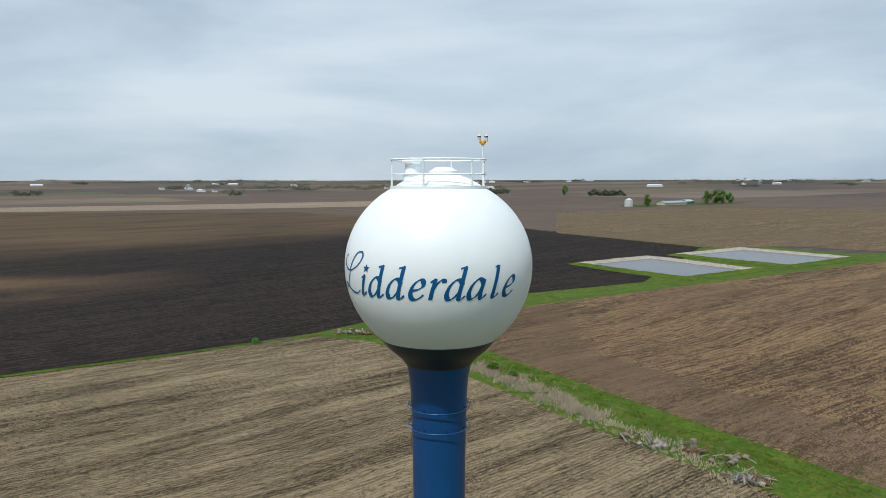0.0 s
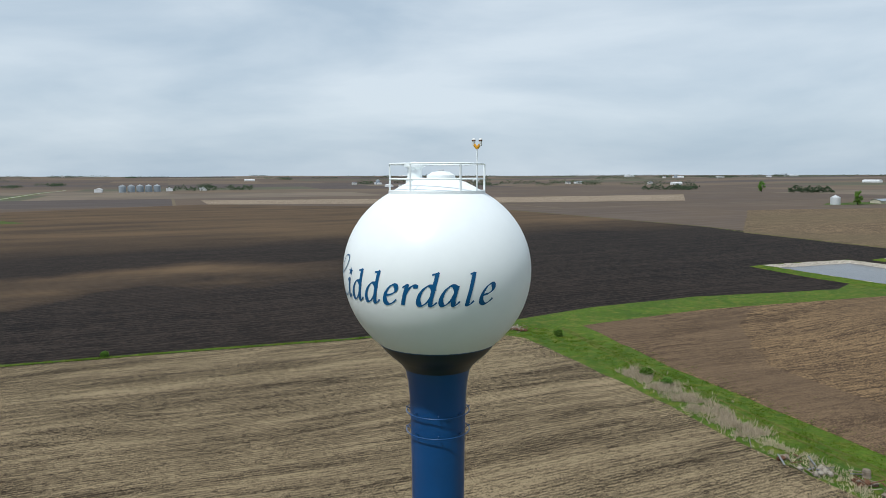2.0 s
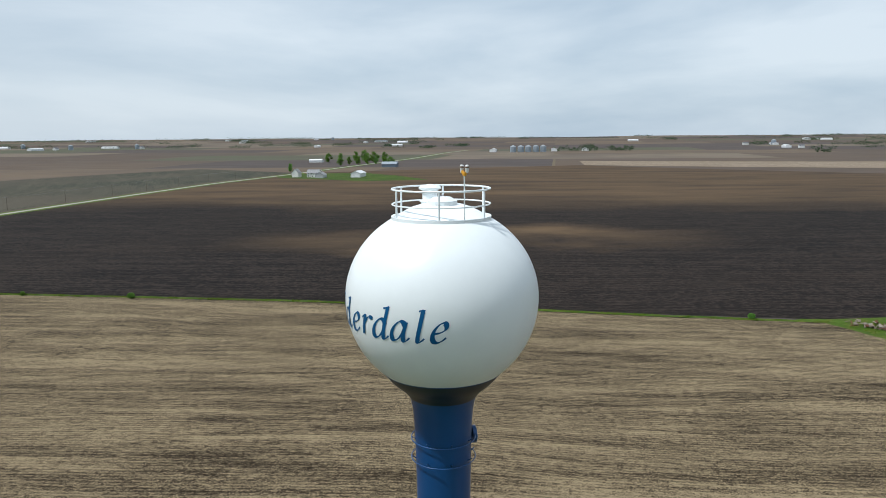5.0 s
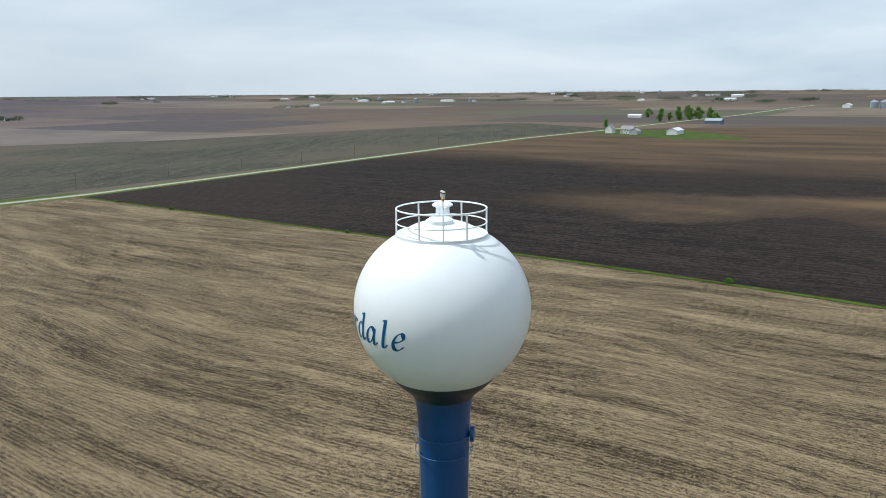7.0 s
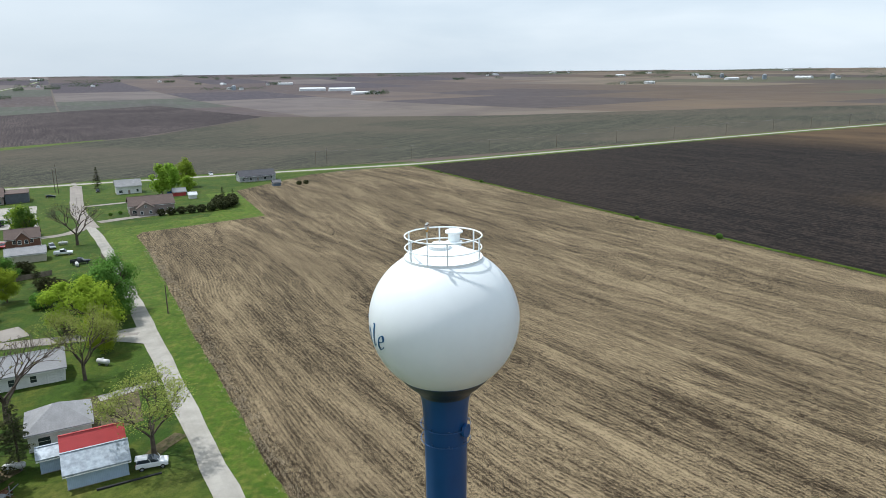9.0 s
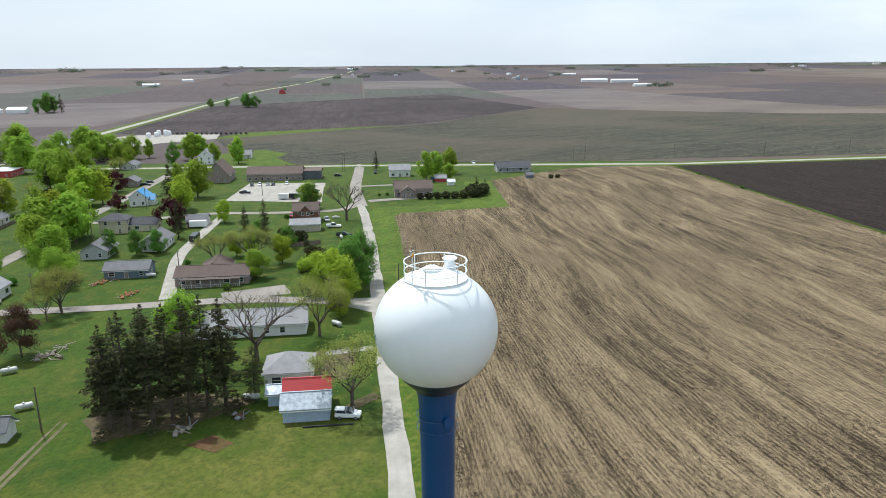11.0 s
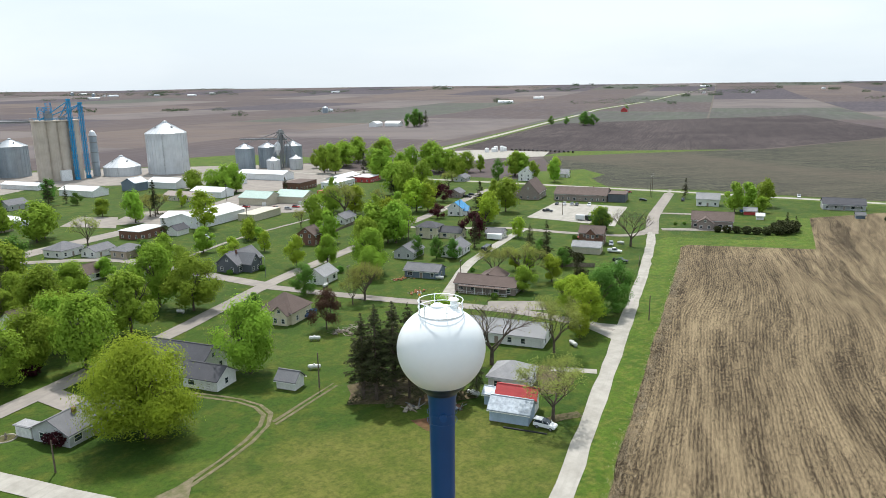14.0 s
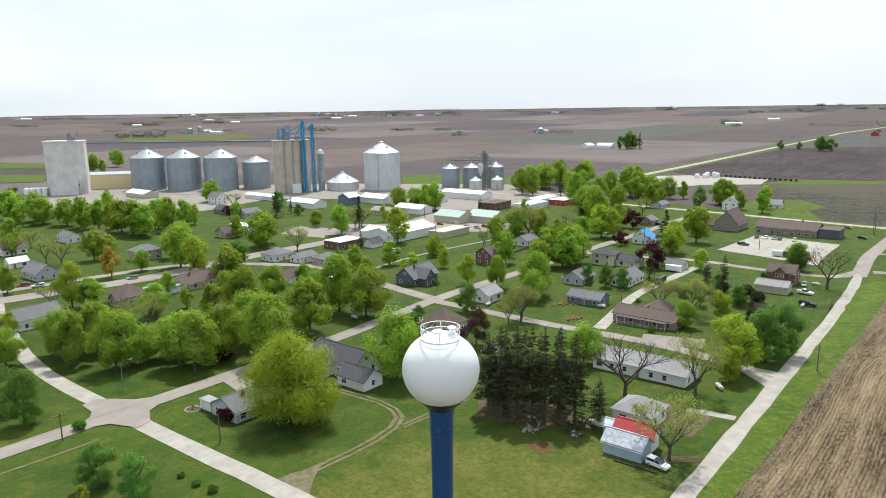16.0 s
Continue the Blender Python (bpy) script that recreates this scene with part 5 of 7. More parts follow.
# ---- grain elevator ----
def grain_bin(x, y, r, h, rise, label, wall=None, stiff=24, hopper=False):
    wall = wall or M_GALV
    t = thing("grain_bin", x, y, 0, None, label, "grain bin", "grain bins")
    body = part("bin_wall", lathe([(r, -0.5), (r, h)], 48, cap=False), wall, t, smooth=True)
    roof = part("bin_roof", lathe([(r * 1.02, h - 0.15), (r * 1.02, h + 0.1), (r * 0.12, h + rise), (r * 0.12, h + rise + r * 0.06), (0.0, h + rise + r * 0.09)], 48, cap=False), M_BIN_ROOF if wall is M_GALV_W else M_BIN_DULL, t)
    rib = shared(("stiffener", round(r, 1), round(h, 1), wall.name), lambda: boxes(((0, 0, h / 2), (0.22, 0.22, h))), wall)
    for i in range(stiff):
        a = 2 * math.pi * i / stiff
        part("stiffener", rib, wall, body).matrix_local = pose((r + 0.1) * math.cos(a), (r + 0.1) * math.sin(a), 0, 0, 0, math.degrees(a))
    seam = shared(("roof_rib", round(r, 1), round(rise, 1)), lambda: rod(bmesh.new(), (r * 1.02, 0, h + 0.12), (r * 0.12, 0, h + rise + 0.05), r * 0.008, seg=4), M_BIN_DULL)
    for i in range(stiff):
        part("roof_rib", seam, M_BIN_ROOF, roof).matrix_local = pose(0, 0, 0, 0, 0, 360 * (i + 0.5) / stiff)
    for i in range(4):
        a = 2 * math.pi * i / 4 + 0.4
        part("roof_vent", boxes(((r * 0.55 * math.cos(a), r * 0.55 * math.sin(a), h + rise * 0.55), (r * 0.09, r * 0.09, r * 0.1))), M_STEELWORK, roof)
    lad = bmesh.new()
    a = 1.2
    for s in (-0.25, 0.25):
        rod(lad, ((r + 0.35) * math.cos(a) - s * math.sin(a), (r + 0.35) * math.sin(a) + s * math.cos(a), 0), ((r + 0.35) * math.cos(a) - s * math.sin(a), (r + 0.35) * math.sin(a) + s * math.cos(a), h), 0.05, seg=4)
    part("ladder", lad, M_STEELWORK, body)
    return t


grain_bin(124, -658, 15.2, 30, 7.8, "tall galvanised steel grain bin")
grain_bin(91, -648, 15.2, 30, 7.8, "tall galvanised steel grain bin")
grain_bin(57, -638, 15.2, 30, 7.8, "tall galvanised steel grain bin")
grain_bin(25, -642, 12.5, 25, 5.5, "dull grey steel grain bin")
grain_bin(-89.5, -598, 16.6, 34, 8.8, "large bright steel grain bin", M_GALV_W, 32)
grain_bin(-53, -602, 14.5, 7.5, 8.0, "low white dome-roofed grain bin", M_GALV_W)
grain_bin(-153, -588, 8.2, 18.5, 4.0, "grey steel grain bin")
grain_bin(-175, -592, 8.2, 18.5, 4.0, "grey steel grain bin")
grain_bin(-197, -586, 8.0, 19, 4.5, "grey steel grain bin")
grain_bin(-168, -556, 5.6, 9.5, 3.0, "small bright steel grain bin", M_GALV_W)
grain_bin(-190, -560, 5.6, 9.5, 3.0, "small bright steel grain bin", M_GALV_W)


def lattice(bm, x, y, z0, z1, w, step):
    """A braced square tower."""
    for sx in (-1, 1):
        for sy in (-1, 1):
            rod(bm, (x + sx * w / 2, y + sy * w / 2, z0), (x + sx * w / 2, y + sy * w / 2, z1), w * 0.05, seg=4)
    z = z0
    flip = 1
    while z < z1 - 0.1:
        top = min(z1, z + step)
        for a, b in (((-1, -1), (1, -1)), ((1, -1), (1, 1)), ((1, 1), (-1, 1)), ((-1, 1), (-1, -1))):
            p, q = (a, b) if flip > 0 else (b, a)
            rod(bm, (x + p[0] * w / 2, y + p[1] * w / 2, z), (x + q[0] * w / 2, y + q[1] * w / 2, top), w * 0.035, seg=4)
            rod(bm, (x + a[0] * w / 2, y + a[1] * w / 2, top), (x + b[0] * w / 2, y + b[1] * w / 2, top), w * 0.035, seg=4)
        z, flip = top, -flip
    return bm


def concrete_elevator():
    t = thing("grain_elevator", -7, -594, 190, None, "tan concrete grain elevator with blue conveyor legs", "grain elevator")
    for i in range(4):
        for j in range(2):
            part("silo", lathe([(4.4, -0.5), (4.4, 46)], 32, at=((i - 1.5) * 7.6, (j - 0.5) * 7.6, 0)), M_SILO, t, smooth=False)
    part("deck", boxes(((0, 0, 46.4), (32, 17, 0.8))), M_SILO, t)
    head = part("headhouse", boxes(((-4, 0, 49.5), (5, 6, 5.5)), ((-4, 0, 53), (3.4, 4, 2)), ((6, 1, 48.3), (4, 5, 3))), M_STEELWORK, t)
    for k in range(9):
        part("deck_post", boxes((((k - 4) * 3.8, -8.3, 47.5), (0.2, 0.2, 1.6))), M_BLUE_LEG, head)
    part("deck_rail", boxes(((0, -8.3, 48.3), (32, 0.25, 0.25)), ((0, 8.3, 48.3), (32, 0.25, 0.25)), ((0, -8.3, 47.6), (32, 0.18, 0.18))), M_BLUE_LEG, head)
    part("blue_frame", lattice(lattice(bmesh.new(), -8, 2, 46.8, 57, 4.5, 3.4), -2.5, 2, 46.8, 60, 3.5, 3.3), M_BLUE_LEG, t)
    for x, y, top in ((9.0, -10.2, 61.5), (18.8, -4.0, 58.5)):
        leg = part("conveyor_leg", boxes(((x - 0.7, y, top / 2), (0.8, 1.1, top)), ((x + 0.7, y, top / 2), (0.8, 1.1, top)), ((x, y, top + 0.7), (3.0, 2.0, 1.8)), ((x, y, 1.2), (3.2, 2.2, 2.4))), M_BLUE_LEG, t, "bright blue bucket leg")
        part("leg_frame", lattice(bmesh.new(), x, y, 0, top - 1, 3.0, 5.0), M_BLUE_LEG, leg)
        for q in ((-9, 2, 47.5), (4, 3, 47.5)):
            part("spout", rod(bmesh.new(), (x, y, top), q, 0.35, seg=8), M_BLUE_LEG, leg)
    part("loading_shed", boxes(((1, -10.5, 4), (7.5, 5, 8.5))), M_STEEL_W, t)
    for k in range(3):
        part("roof_fan", lathe([(0.9, 46.8), (0.9, 48.4), (0.5, 49)], 12, at=(8 + 2.4 * k, 3, 0)), M_STEELWORK, t)


def old_elevator():
    t = thing("grain_elevator", 189, -642, 186, None, "pale concrete grain elevator with low annexes", "grain elevator")
    part("tower", boxes(((0, 0, 23), (32, 20, 47))), M_SILO_G, t)
    for k in range(5):
        part("pilaster", boxes((((k - 2) * 6.8, -10.2, 23), (0.9, 0.5, 47))), M_SILO_G, t)
    part("parapet", boxes(((0, 0, 46.8), (33, 21, 0.9))), M_SILO_G, t)
    part("headhouse", boxes(((6, 0, 49), (7, 7, 4)), ((4, 0, 52), (3, 3, 3))), M_STEELWORK, t)
    part("mast_frame", lattice(bmesh.new(), 10, 2, 47, 56, 1.6, 2.0), M_STEELWORK, t)
    part("annex", boxes(((-2, -13, 6), (22, 8, 13))), M_SILO_G, t)
    part("annex_low", boxes(((-24, -8, 3), (16, 12, 7))), M_STEEL_W, t)
    for k in range(4):
        part("vat", lathe([(2.1, -0.3), (2.1, 7), (1.0, 8), (0.3, 8.2)], 20, at=(-18 - 4.6 * k, -16, 0)), M_STEEL_W, t, smooth=False)
    for k in range(3):
        part("window", boxes((((k - 1) * 9, -10.15, 8), (1.2, 0.1, 1.6))), M_GLASS, t)


def straw_hall():
    """The tan commodity building between the elevators."""
    house("commodity_shed", 152, -680, 70, 16, 14, 2.0, -GRID, plain("amber_steel", (0.74, 0.60, 0.36), 0.6), M_R_SHEET, label="amber steel commodity shed behind the bins", category="shed", bays=False)


def gallery():
    t = thing("conveyor_bridge", 60, -640, 0, None, "long conveyor bridge over the grain bins", "conveyor")
    n = 14
    a, b = Vector((118, -18, 44.5)), Vector((-62, 40, 44.5))
    bm = bmesh.new()
    for s, z in ((-1.2, 0), (1.2, 0), (-1.2, 2.2), (1.2, 2.2)):
        rod(bm, a + Vector((0, s, z)), b + Vector((0, s, z)), 0.25, seg=4)
    part("truss", bm, M_STEELWORK, t)
    for k in range(n + 1):
        p = a.lerp(b, k / n)
        part("frame", boxes(((p.x, p.y, p.z + 1.1), (0.3, 2.6, 2.4))), M_STEELWORK, t)
    part("duct", rod(bmesh.new(), a + Vector((0, 0, 0.9)), b + Vector((0, 0, 0.9)), 0.7, seg=8), M_STEELWORK, t)


concrete_elevator()
old_elevator()
straw_hall()
gallery()


def slim_tower():
    t = thing("dryer_tower", -33.5, -604, 0, None, "slim grey steel dryer tower", "tower")
    part("shaft", lathe([(2.9, -0.5), (2.9, 12), (3.0, 12), (3.0, 25), (2.9, 25.2), (2.9, 33)], 24), M_GALV, t)
    part("cap", lathe([(3.1, 33), (3.1, 33.6), (2.0, 36.5), (0.8, 37.5), (0.0, 38)], 24, cap=False), M_GALV_W, t)
    for z in (12, 20, 28, 33):
        part("walkway", torus(3.6, 0.25, z, 24, 4), M_STEELWORK, t)


slim_tower()


def bin_leg():
    t = thing("elevator_leg", -182, -574, 0, None, "grey bucket leg with spouts over the small bins", "conveyor")
    part("tower", lattice(lattice(bmesh.new(), 0, 0, 0, 33, 5.0, 4.0), -6, 2, 0, 24, 3.0, 4.0), M_STEELWORK, t)
    part("leg", boxes(((-0.8, 0, 16.5), (1.0, 1.2, 33)), ((0.8, 0, 16.5), (1.0, 1.2, 33)), ((0, 0, 33.6), (3.4, 2.2, 2.0)), ((0, 0, 30), (6, 6, 0.3))), M_STEELWORK, t)
    part("hopper", lathe([(0.5, 12), (2.6, 17), (2.6, 22), (0.8, 24)], 20, at=(4.5, 3, 0)), M_GALV_W, t)
    for q in ((29, -14, 22.5), (7, -18, 22.5), (-15, -12, 23), (14, 18, 12.5), (-8, 14, 12.5)):
        part("spout", rod(bmesh.new(), (0, 0, 33), q, 0.3, seg=6), M_STEELWORK, t)
    part("conveyor", rod(bmesh.new(), (34, -10, 27), (-6, 0, 26), 0.8, seg=6), M_STEELWORK, t)


bin_leg()


# ---- trees ----
RNG = np.random.RandomState(7)


def leaf_mesh(name, centres, sizes, material, tilt=1.0, out=None):
    """Many small leaf clumps: bent four-sided flakes, each turned its own way, more of them facing up or outwards."""
    n = len(centres)
    c = RNG.normal(size=(n, 3)) + np.array([0, 0, tilt])
    if out is not None:
        c = 0.32 * RNG.normal(size=(n, 3)) + 1.3 * out + np.array([0, 0, 0.35 * tilt])
    c /= np.linalg.norm(c, axis=1, keepdims=True)
    a = np.cross(c, RNG.normal(size=(n, 3)))
    a /= np.linalg.norm(a, axis=1, keepdims=True) + 1e-9
    b = np.cross(c, a)
    s = sizes[:, None]
    quad = np.stack([centres - a * s * 0.62, centres + b * s * 0.42 + c * s * 0.14, centres + a * s * 0.62, centres - b * s * 0.42 + c * s * 0.14], 1)
    me = bpy.data.meshes.new(name)
    me.from_pydata(quad.reshape(-1, 3).tolist(), [], np.arange(4 * n).reshape(-1, 4).tolist())
    me.materials.append(material)
    return me


def limbs(bm, base, way, length, r, depth, rng, spread=0.6, up=0.25, tips=None):
    """Forking limbs that taper; collects the tips."""
    end = base + way * length
    mid = base.lerp(end, 0.5) + Vector((rng.normal(0, 0.05), rng.normal(0, 0.05), 0.03)) * length
    rod(bm, base, mid, r, r * 0.82, 5 if depth > 2 else 4)
    rod(bm, mid, end, r * 0.82, r * 0.62, 5 if depth > 2 else 4)
    if depth == 0:
        if tips is not None:
            tips.append(end)
        return
    for k in range(3 if depth > 1 else 2):
        d = (way + Vector((rng.normal(0, spread), rng.normal(0, spread), up + rng.normal(0, 0.25)))).normalized()
        limbs(bm, base.lerp(end, 0.62 + 0.38 * (k + 1) / 3), d, length * (0.62 + 0.2 * rng.rand()), r * 0.55, depth - 1, rng, spread, up, tips)


def broadleaf(name, seed, material, leaves, size, wide=0.36, low=0.22, lobes=16, label="", far=False):
    """A tree about 15 m high: a trunk with forking limbs and a crown of leaf clumps gathered in lobes, with gaps."""
    rng = np.random.RandomState(seed)
    t = new(name)
    t.empty_display_size = 0.2
    h = 15.0
    if far:
        leaves, size = int(leaves / 4.5), size * 1.95
    bm = bmesh.new()
    rod(bm, (0, 0, -0.4), (0.05, 0, 0.6), 0.42, 0.32, 8)
    rod(bm, (0.05, 0, 0.6), (0.1, 0.05, h * 0.3), 0.32, 0.24, 8)
    for k in range(5):
        a = 2 * math.pi * (k + rng.rand() * 0.6) / 5
        limbs(bm, Vector((0.1, 0.05, h * (0.2 + 0.03 * k))), Vector((0.55 * math.cos(a), 0.55 * math.sin(a), 0.85)).normalized(), h * 0.26, 0.15, 1 if far else 2, rng, 0.45, 0.3)
    part("trunk", bm, M_BARK, t)
    R = h * wide
    pts, outs = [], []
    zc = h * (1 + low) / 2
    half = h * (1 - low) / 2
    for k in range(lobes):
        d = rng.normal(size=3)
        d /= np.linalg.norm(d)
        reach = 0.5 + 0.42 * rng.rand()
        rise = 2 * ((k + rng.rand()) / lobes) - 1
        full = math.sqrt(max(0.12, 1 - (0.15 + rise) ** 2))
        c = np.array([d[0] * R * reach * full, d[1] * R * reach * full, zc + rise * half * 0.78])
        lr = R * (0.22 + 0.20 * rng.rand())
        m = int(leaves / lobes * (0.7 + 0.6 * rng.rand()))
        v = rng.normal(size=(m, 3))
        v /= np.linalg.norm(v, axis=1, keepdims=True)
        away = np.array([c[0], c[1], c[2] - zc]) / R
        outs.append(v * 0.75 + 0.55 * away / max(0.3, np.linalg.norm(away)))
        # shoots that stand out of the rim
        v = v * (rng.rand(m, 1) ** 0.42) * lr * np.array([1.0, 1.0, 0.9])
        spray = rng.rand(m, 1) > 0.86
        v = v * (1 + 0.3 * np.abs(rng.normal(size=(m, 1))) * spray) + spray * np.array([0, 0, 0.25]) * rng.rand(m, 1) * lr
        pts.append(c + v)
    pts, outs = np.concatenate(pts), np.concatenate(outs)
    keep = pts[:, 2] > h * low * 0.75
    pts, outs = pts[keep], outs[keep]
    sizes = size * (0.55 + 0.9 * rng.rand(len(pts)))
    part("crown", leaf_mesh("crown", pts, sizes, material, 1.0, outs), material, t)
    return tagged(t, label, "tree", "trees of the town")


def sparse_tree(name, seed, material, leaves, label, far=False):
    """A tree in bud: forking bare limbs to the twigs, with few small leaves or none."""
    rng = np.random.RandomState(seed)
    t = new(name)
    t.empty_display_size = 0.2
    bm = bmesh.new()
    tips = []
    rod(bm, (0, 0, -0.4), (0.1, 0, 3.6), 0.42, 0.3, 8)
    for k in range(5):
        a = 2 * math.pi * (k + rng.rand() * 0.7) / 5
        limbs(bm, Vector((0.1, 0, 2.6 + 0.25 * k)), Vector((0.6 * math.cos(a), 0.6 * math.sin(a), 0.8)).normalized(), 4.2, 0.2, 3 if far else 4, rng, 0.5, 0.22, tips)
    part("trunk", bm, M_BARK, t)
    if leaves:
        tip = np.array(tips)
        pick = tip[rng.randint(0, len(tip), leaves)] + rng.normal(0, 0.55, (leaves, 3))
        part("crown", leaf_mesh("crown", pick, (0.36 if far else 0.25) * (0.6 + 0.8 * rng.rand(leaves)), material), material, t)
    return tagged(t, label, "tree", "trees of the town")


def spruce(name, seed, label, far=False):
    """A spruce about 15 m high: tiers of drooping boughs of uneven reach, with the trunk bare and twiggy below."""
    rng = np.random.RandomState(seed)
    t = new(name)
    t.empty_display_size = 0.2
    h = 15.0
    bm = bmesh.new()
    rod(bm, (0, 0, -0.4), (0, 0, h * 0.5), 0.24, 0.14, 7)
    rod(bm, (0, 0, h * 0.5), (0, 0, h * 0.98), 0.14, 0.02, 6)
    pts, sizes, outs = [], [], []
    tiers = 21
    for lv in range(tiers):
        f = lv / (tiers - 1)
        z = h * (0.09 + 0.9 * f)
        reach = 3.25 * (1 - f) ** 0.72 * (0.8 + 0.4 * rng.rand()) + 0.15
        boughs = 7 if f < 0.7 else 5
        for k in range(boughs):
            a = 2 * math.pi * (k + 0.8 * rng.rand()) / boughs
            ln = reach * (0.5 + 0.65 * rng.rand())
            drop = -0.22 * ln if f < 0.75 else 0.1 * ln
            zb = z + rng.normal(0, 0.12)
            rod(bm, (0, 0, zb), (ln * math.cos(a), ln * math.sin(a), zb + drop), 0.035, 0.008, 3)
            if rng.rand() < (0.85 if f < 0.2 else 0.45 if f < 0.36 else 0.14):
                continue
            m = max(4, int((5.0 if far else 27.0) * ln))
            q = 0.22 + 0.78 * rng.rand(m) ** 0.8
            wide = (0.12 + 0.24 * ln * (1 - q) * q * 2.0 + 0.08 * ln) * rng.uniform(-1, 1, m)
            p = np.stack([ln * q * math.cos(a) - wide * math.sin(a), ln * q * math.sin(a) + wide * math.cos(a), zb + drop * q + 0.12 * ln * np.maximum(0, q - 0.75)], 1)
            p[:, 2] -= np.abs(rng.normal(0, 0.14, m)) + 0.25 * np.abs(wide)
            pts.append(p)
            outs.append(np.stack([0.5 * q * math.cos(a), 0.5 * q * math.sin(a), np.full(m, 0.8)], 1))
            sizes.append((0.62 if far else 0.25) * (0.55 + 0.8 * rng.rand(m)))
    part("trunk", bm, M_BARK, t)
    part("crown", leaf_mesh("crown", np.concatenate(pts), np.concatenate(sizes), M_NEEDLE, 0.4, np.concatenate(outs)), M_NEEDLE, t)
    return tagged(t, label, "tree", "spruces behind the lawn")


# kind: how many forms it has, and how each is made; trees far off have fewer, larger flakes
KINDS = {
    "maple": (4, lambda k, far: broadleaf("maple_tree", 11 + k, M_LEAF, 11000, 0.41, 0.39 + 0.025 * k, 0.07, 30 + 2 * k, "green leafy maple in spring leaf beside the houses", far)),
    "ash": (1, lambda k, far: broadleaf("ash_tree", 31, M_YELLOW, 48000, 0.235, 0.56, 0.02, 72, "yellow-green leafy ash on the lawn", far)),
    "linden": (2, lambda k, far: broadleaf("linden_tree", 41 + k, M_DEEP, 9500, 0.34, 0.42, 0.03, 24, "dense deep green rounded linden", far)),
    "willow": (2, lambda k, far: broadleaf("locust_tree", 91 + k, M_YELLOW, 8000, 0.36, 0.38, 0.06, 22, "yellow-green tree in young leaf among the houses", far)),
    "plum": (1, lambda k, far: broadleaf("plum_tree", 51, M_WINE, 7000, 0.44, 0.55, 0.05, 18, "dark wine-red leafed ornamental plum", far)),
    "copper": (1, lambda k, far: broadleaf("copper_tree", 57, M_COPPER, 7000, 0.36, 0.48, 0.10, 20, "round tree in copper-brown young leaf", far)),
    "rusty": (1, lambda k, far: broadleaf("crabapple_tree", 55, M_RUST, 9000, 0.40, 0.46, 0.10, 18, "tree in orange-yellow bud among the houses", far)),
    "budding": (2, lambda k, far: sparse_tree("budding_tree", 61 + k, M_SPARSE, 1400 if far else 4200, "thinly leafed tree with pale first leaves", far)),
    "bare": (1, lambda k, far: sparse_tree("bare_tree", 71, M_SPARSE, 120, "large bare forked tree not yet in leaf")),
    "spruce": (3, lambda k, far: spruce("spruce_tree", 81 + k, "tall dark spruce with thin lower boughs", far)),
}
STOCK = {}
USED = set()


def plant(kind, places):
    """Trees of a kind at (x, y, height)."""
    forms, make = KINDS[kind]
    for n, (x, y, h) in enumerate(places):
        far = math.hypot(x, y) > 235
        key = (kind, (n * 7 + int(abs(x) * 3)) % forms, far)
        turn = (x * 37 + y * 53) % 360
        s = h / 15.0
        wide = s * (1.0 + 0.16 * math.sin(x * 1.7 + y * 0.9))
        if kind == "spruce":
            wide = s * (1.12 + 0.2 * math.sin(x + y))
        m = pose(x, y, terrain(x, y), 0, 0, turn) @ Matrix.Diagonal((wide, wide, s, 1))
        if key in STOCK:
            first = STOCK[key]
            copy_thing(first, m @ Matrix.Diagonal([1 / v for v in first.scale] + [1]))
        else:
            STOCK[key] = make(key[1], far)
            STOCK[key].matrix_basis = m


plant('bare', [(-188, -159, 17.8), (-63, -82, 16.9)])
plant('linden', [(-285, -385, 17), (-125, -322, 15.1), (-49, -165, 10.8), (-15, -257, 7.8), (38.7, -63, 8.6), (45.8, -69.5, 8.6), (67, -102, 13.0), (75, -109, 14), (196, -516, 18.7)])
plant('maple', [(-335, -562, 18.8), (-314, -403, 19.5), (-310, -351, 18.4), (-309, -444, 14.6), (-290, -587, 24), (-284, -452, 20.1), (-277, -472, 26.2), (-266, -595, 25.2), (-233, -549, 23.4), (-226, -397, 19), (-212, -531, 24), (-210, -403, 18.6), (-202, -191, 12.2), (-201, -263, 19.4), (-125, -269, 15.9), (-112, -222, 18.8), (-102, -436, 20.5), (-96, -275, 17.8), (-79, -457, 16)])
plant('maple', [(-65, -266, 5.9), (-64, -106, 11.3), (-15, -167, 17.6), (-7, -176, 20.9), (4, -153, 18.5), (17, -325, 17.3), (17, -130, 19.6), (22, -147, 16.1), (23, -165, 20), (28, -137, 15.6), (32, -234, 15.2), (33, -352, 12.9), (43, -142, 11.4), (48, -139, 10.3), (52, -135, 15.5), (54, -270, 20.4), (59, -535, 18.2), (63, -153, 15), (66, -141, 15.7), (73, -385, 21), (84, -367, 19.4), (84, -144, 10.9), (100, -389, 20.2), (124, -405, 20), (136, -531, 13.2), (139, -327, 11.4)])
plant('maple', [(166, -457, 20.3)])
plant('rusty', [(80, -257, 13.5)])
plant('plum', [(-145, -211, 12.7), (-194, -317, 11.8)])
plant('budding', [(-156, -328, 11.2), (-122, -300, 21), (-62, -148, 12.1), (-56, -52, 12.9), (-40, -370, 12.9), (52, -161, 14), (108, -292, 11.9)])
plant('willow', [(-175, -323, 12.5), (-174, -241, 16.6), (-167, -289, 16.2), (-130, -304, 16.4), (-124, -153, 8.1), (-60, -264, 10.1), (-51, -308, 19.8), (47, -63.5, 3.6), (46, -250, 18.1), (83, -207, 17.3), (91, -169, 9.6)])
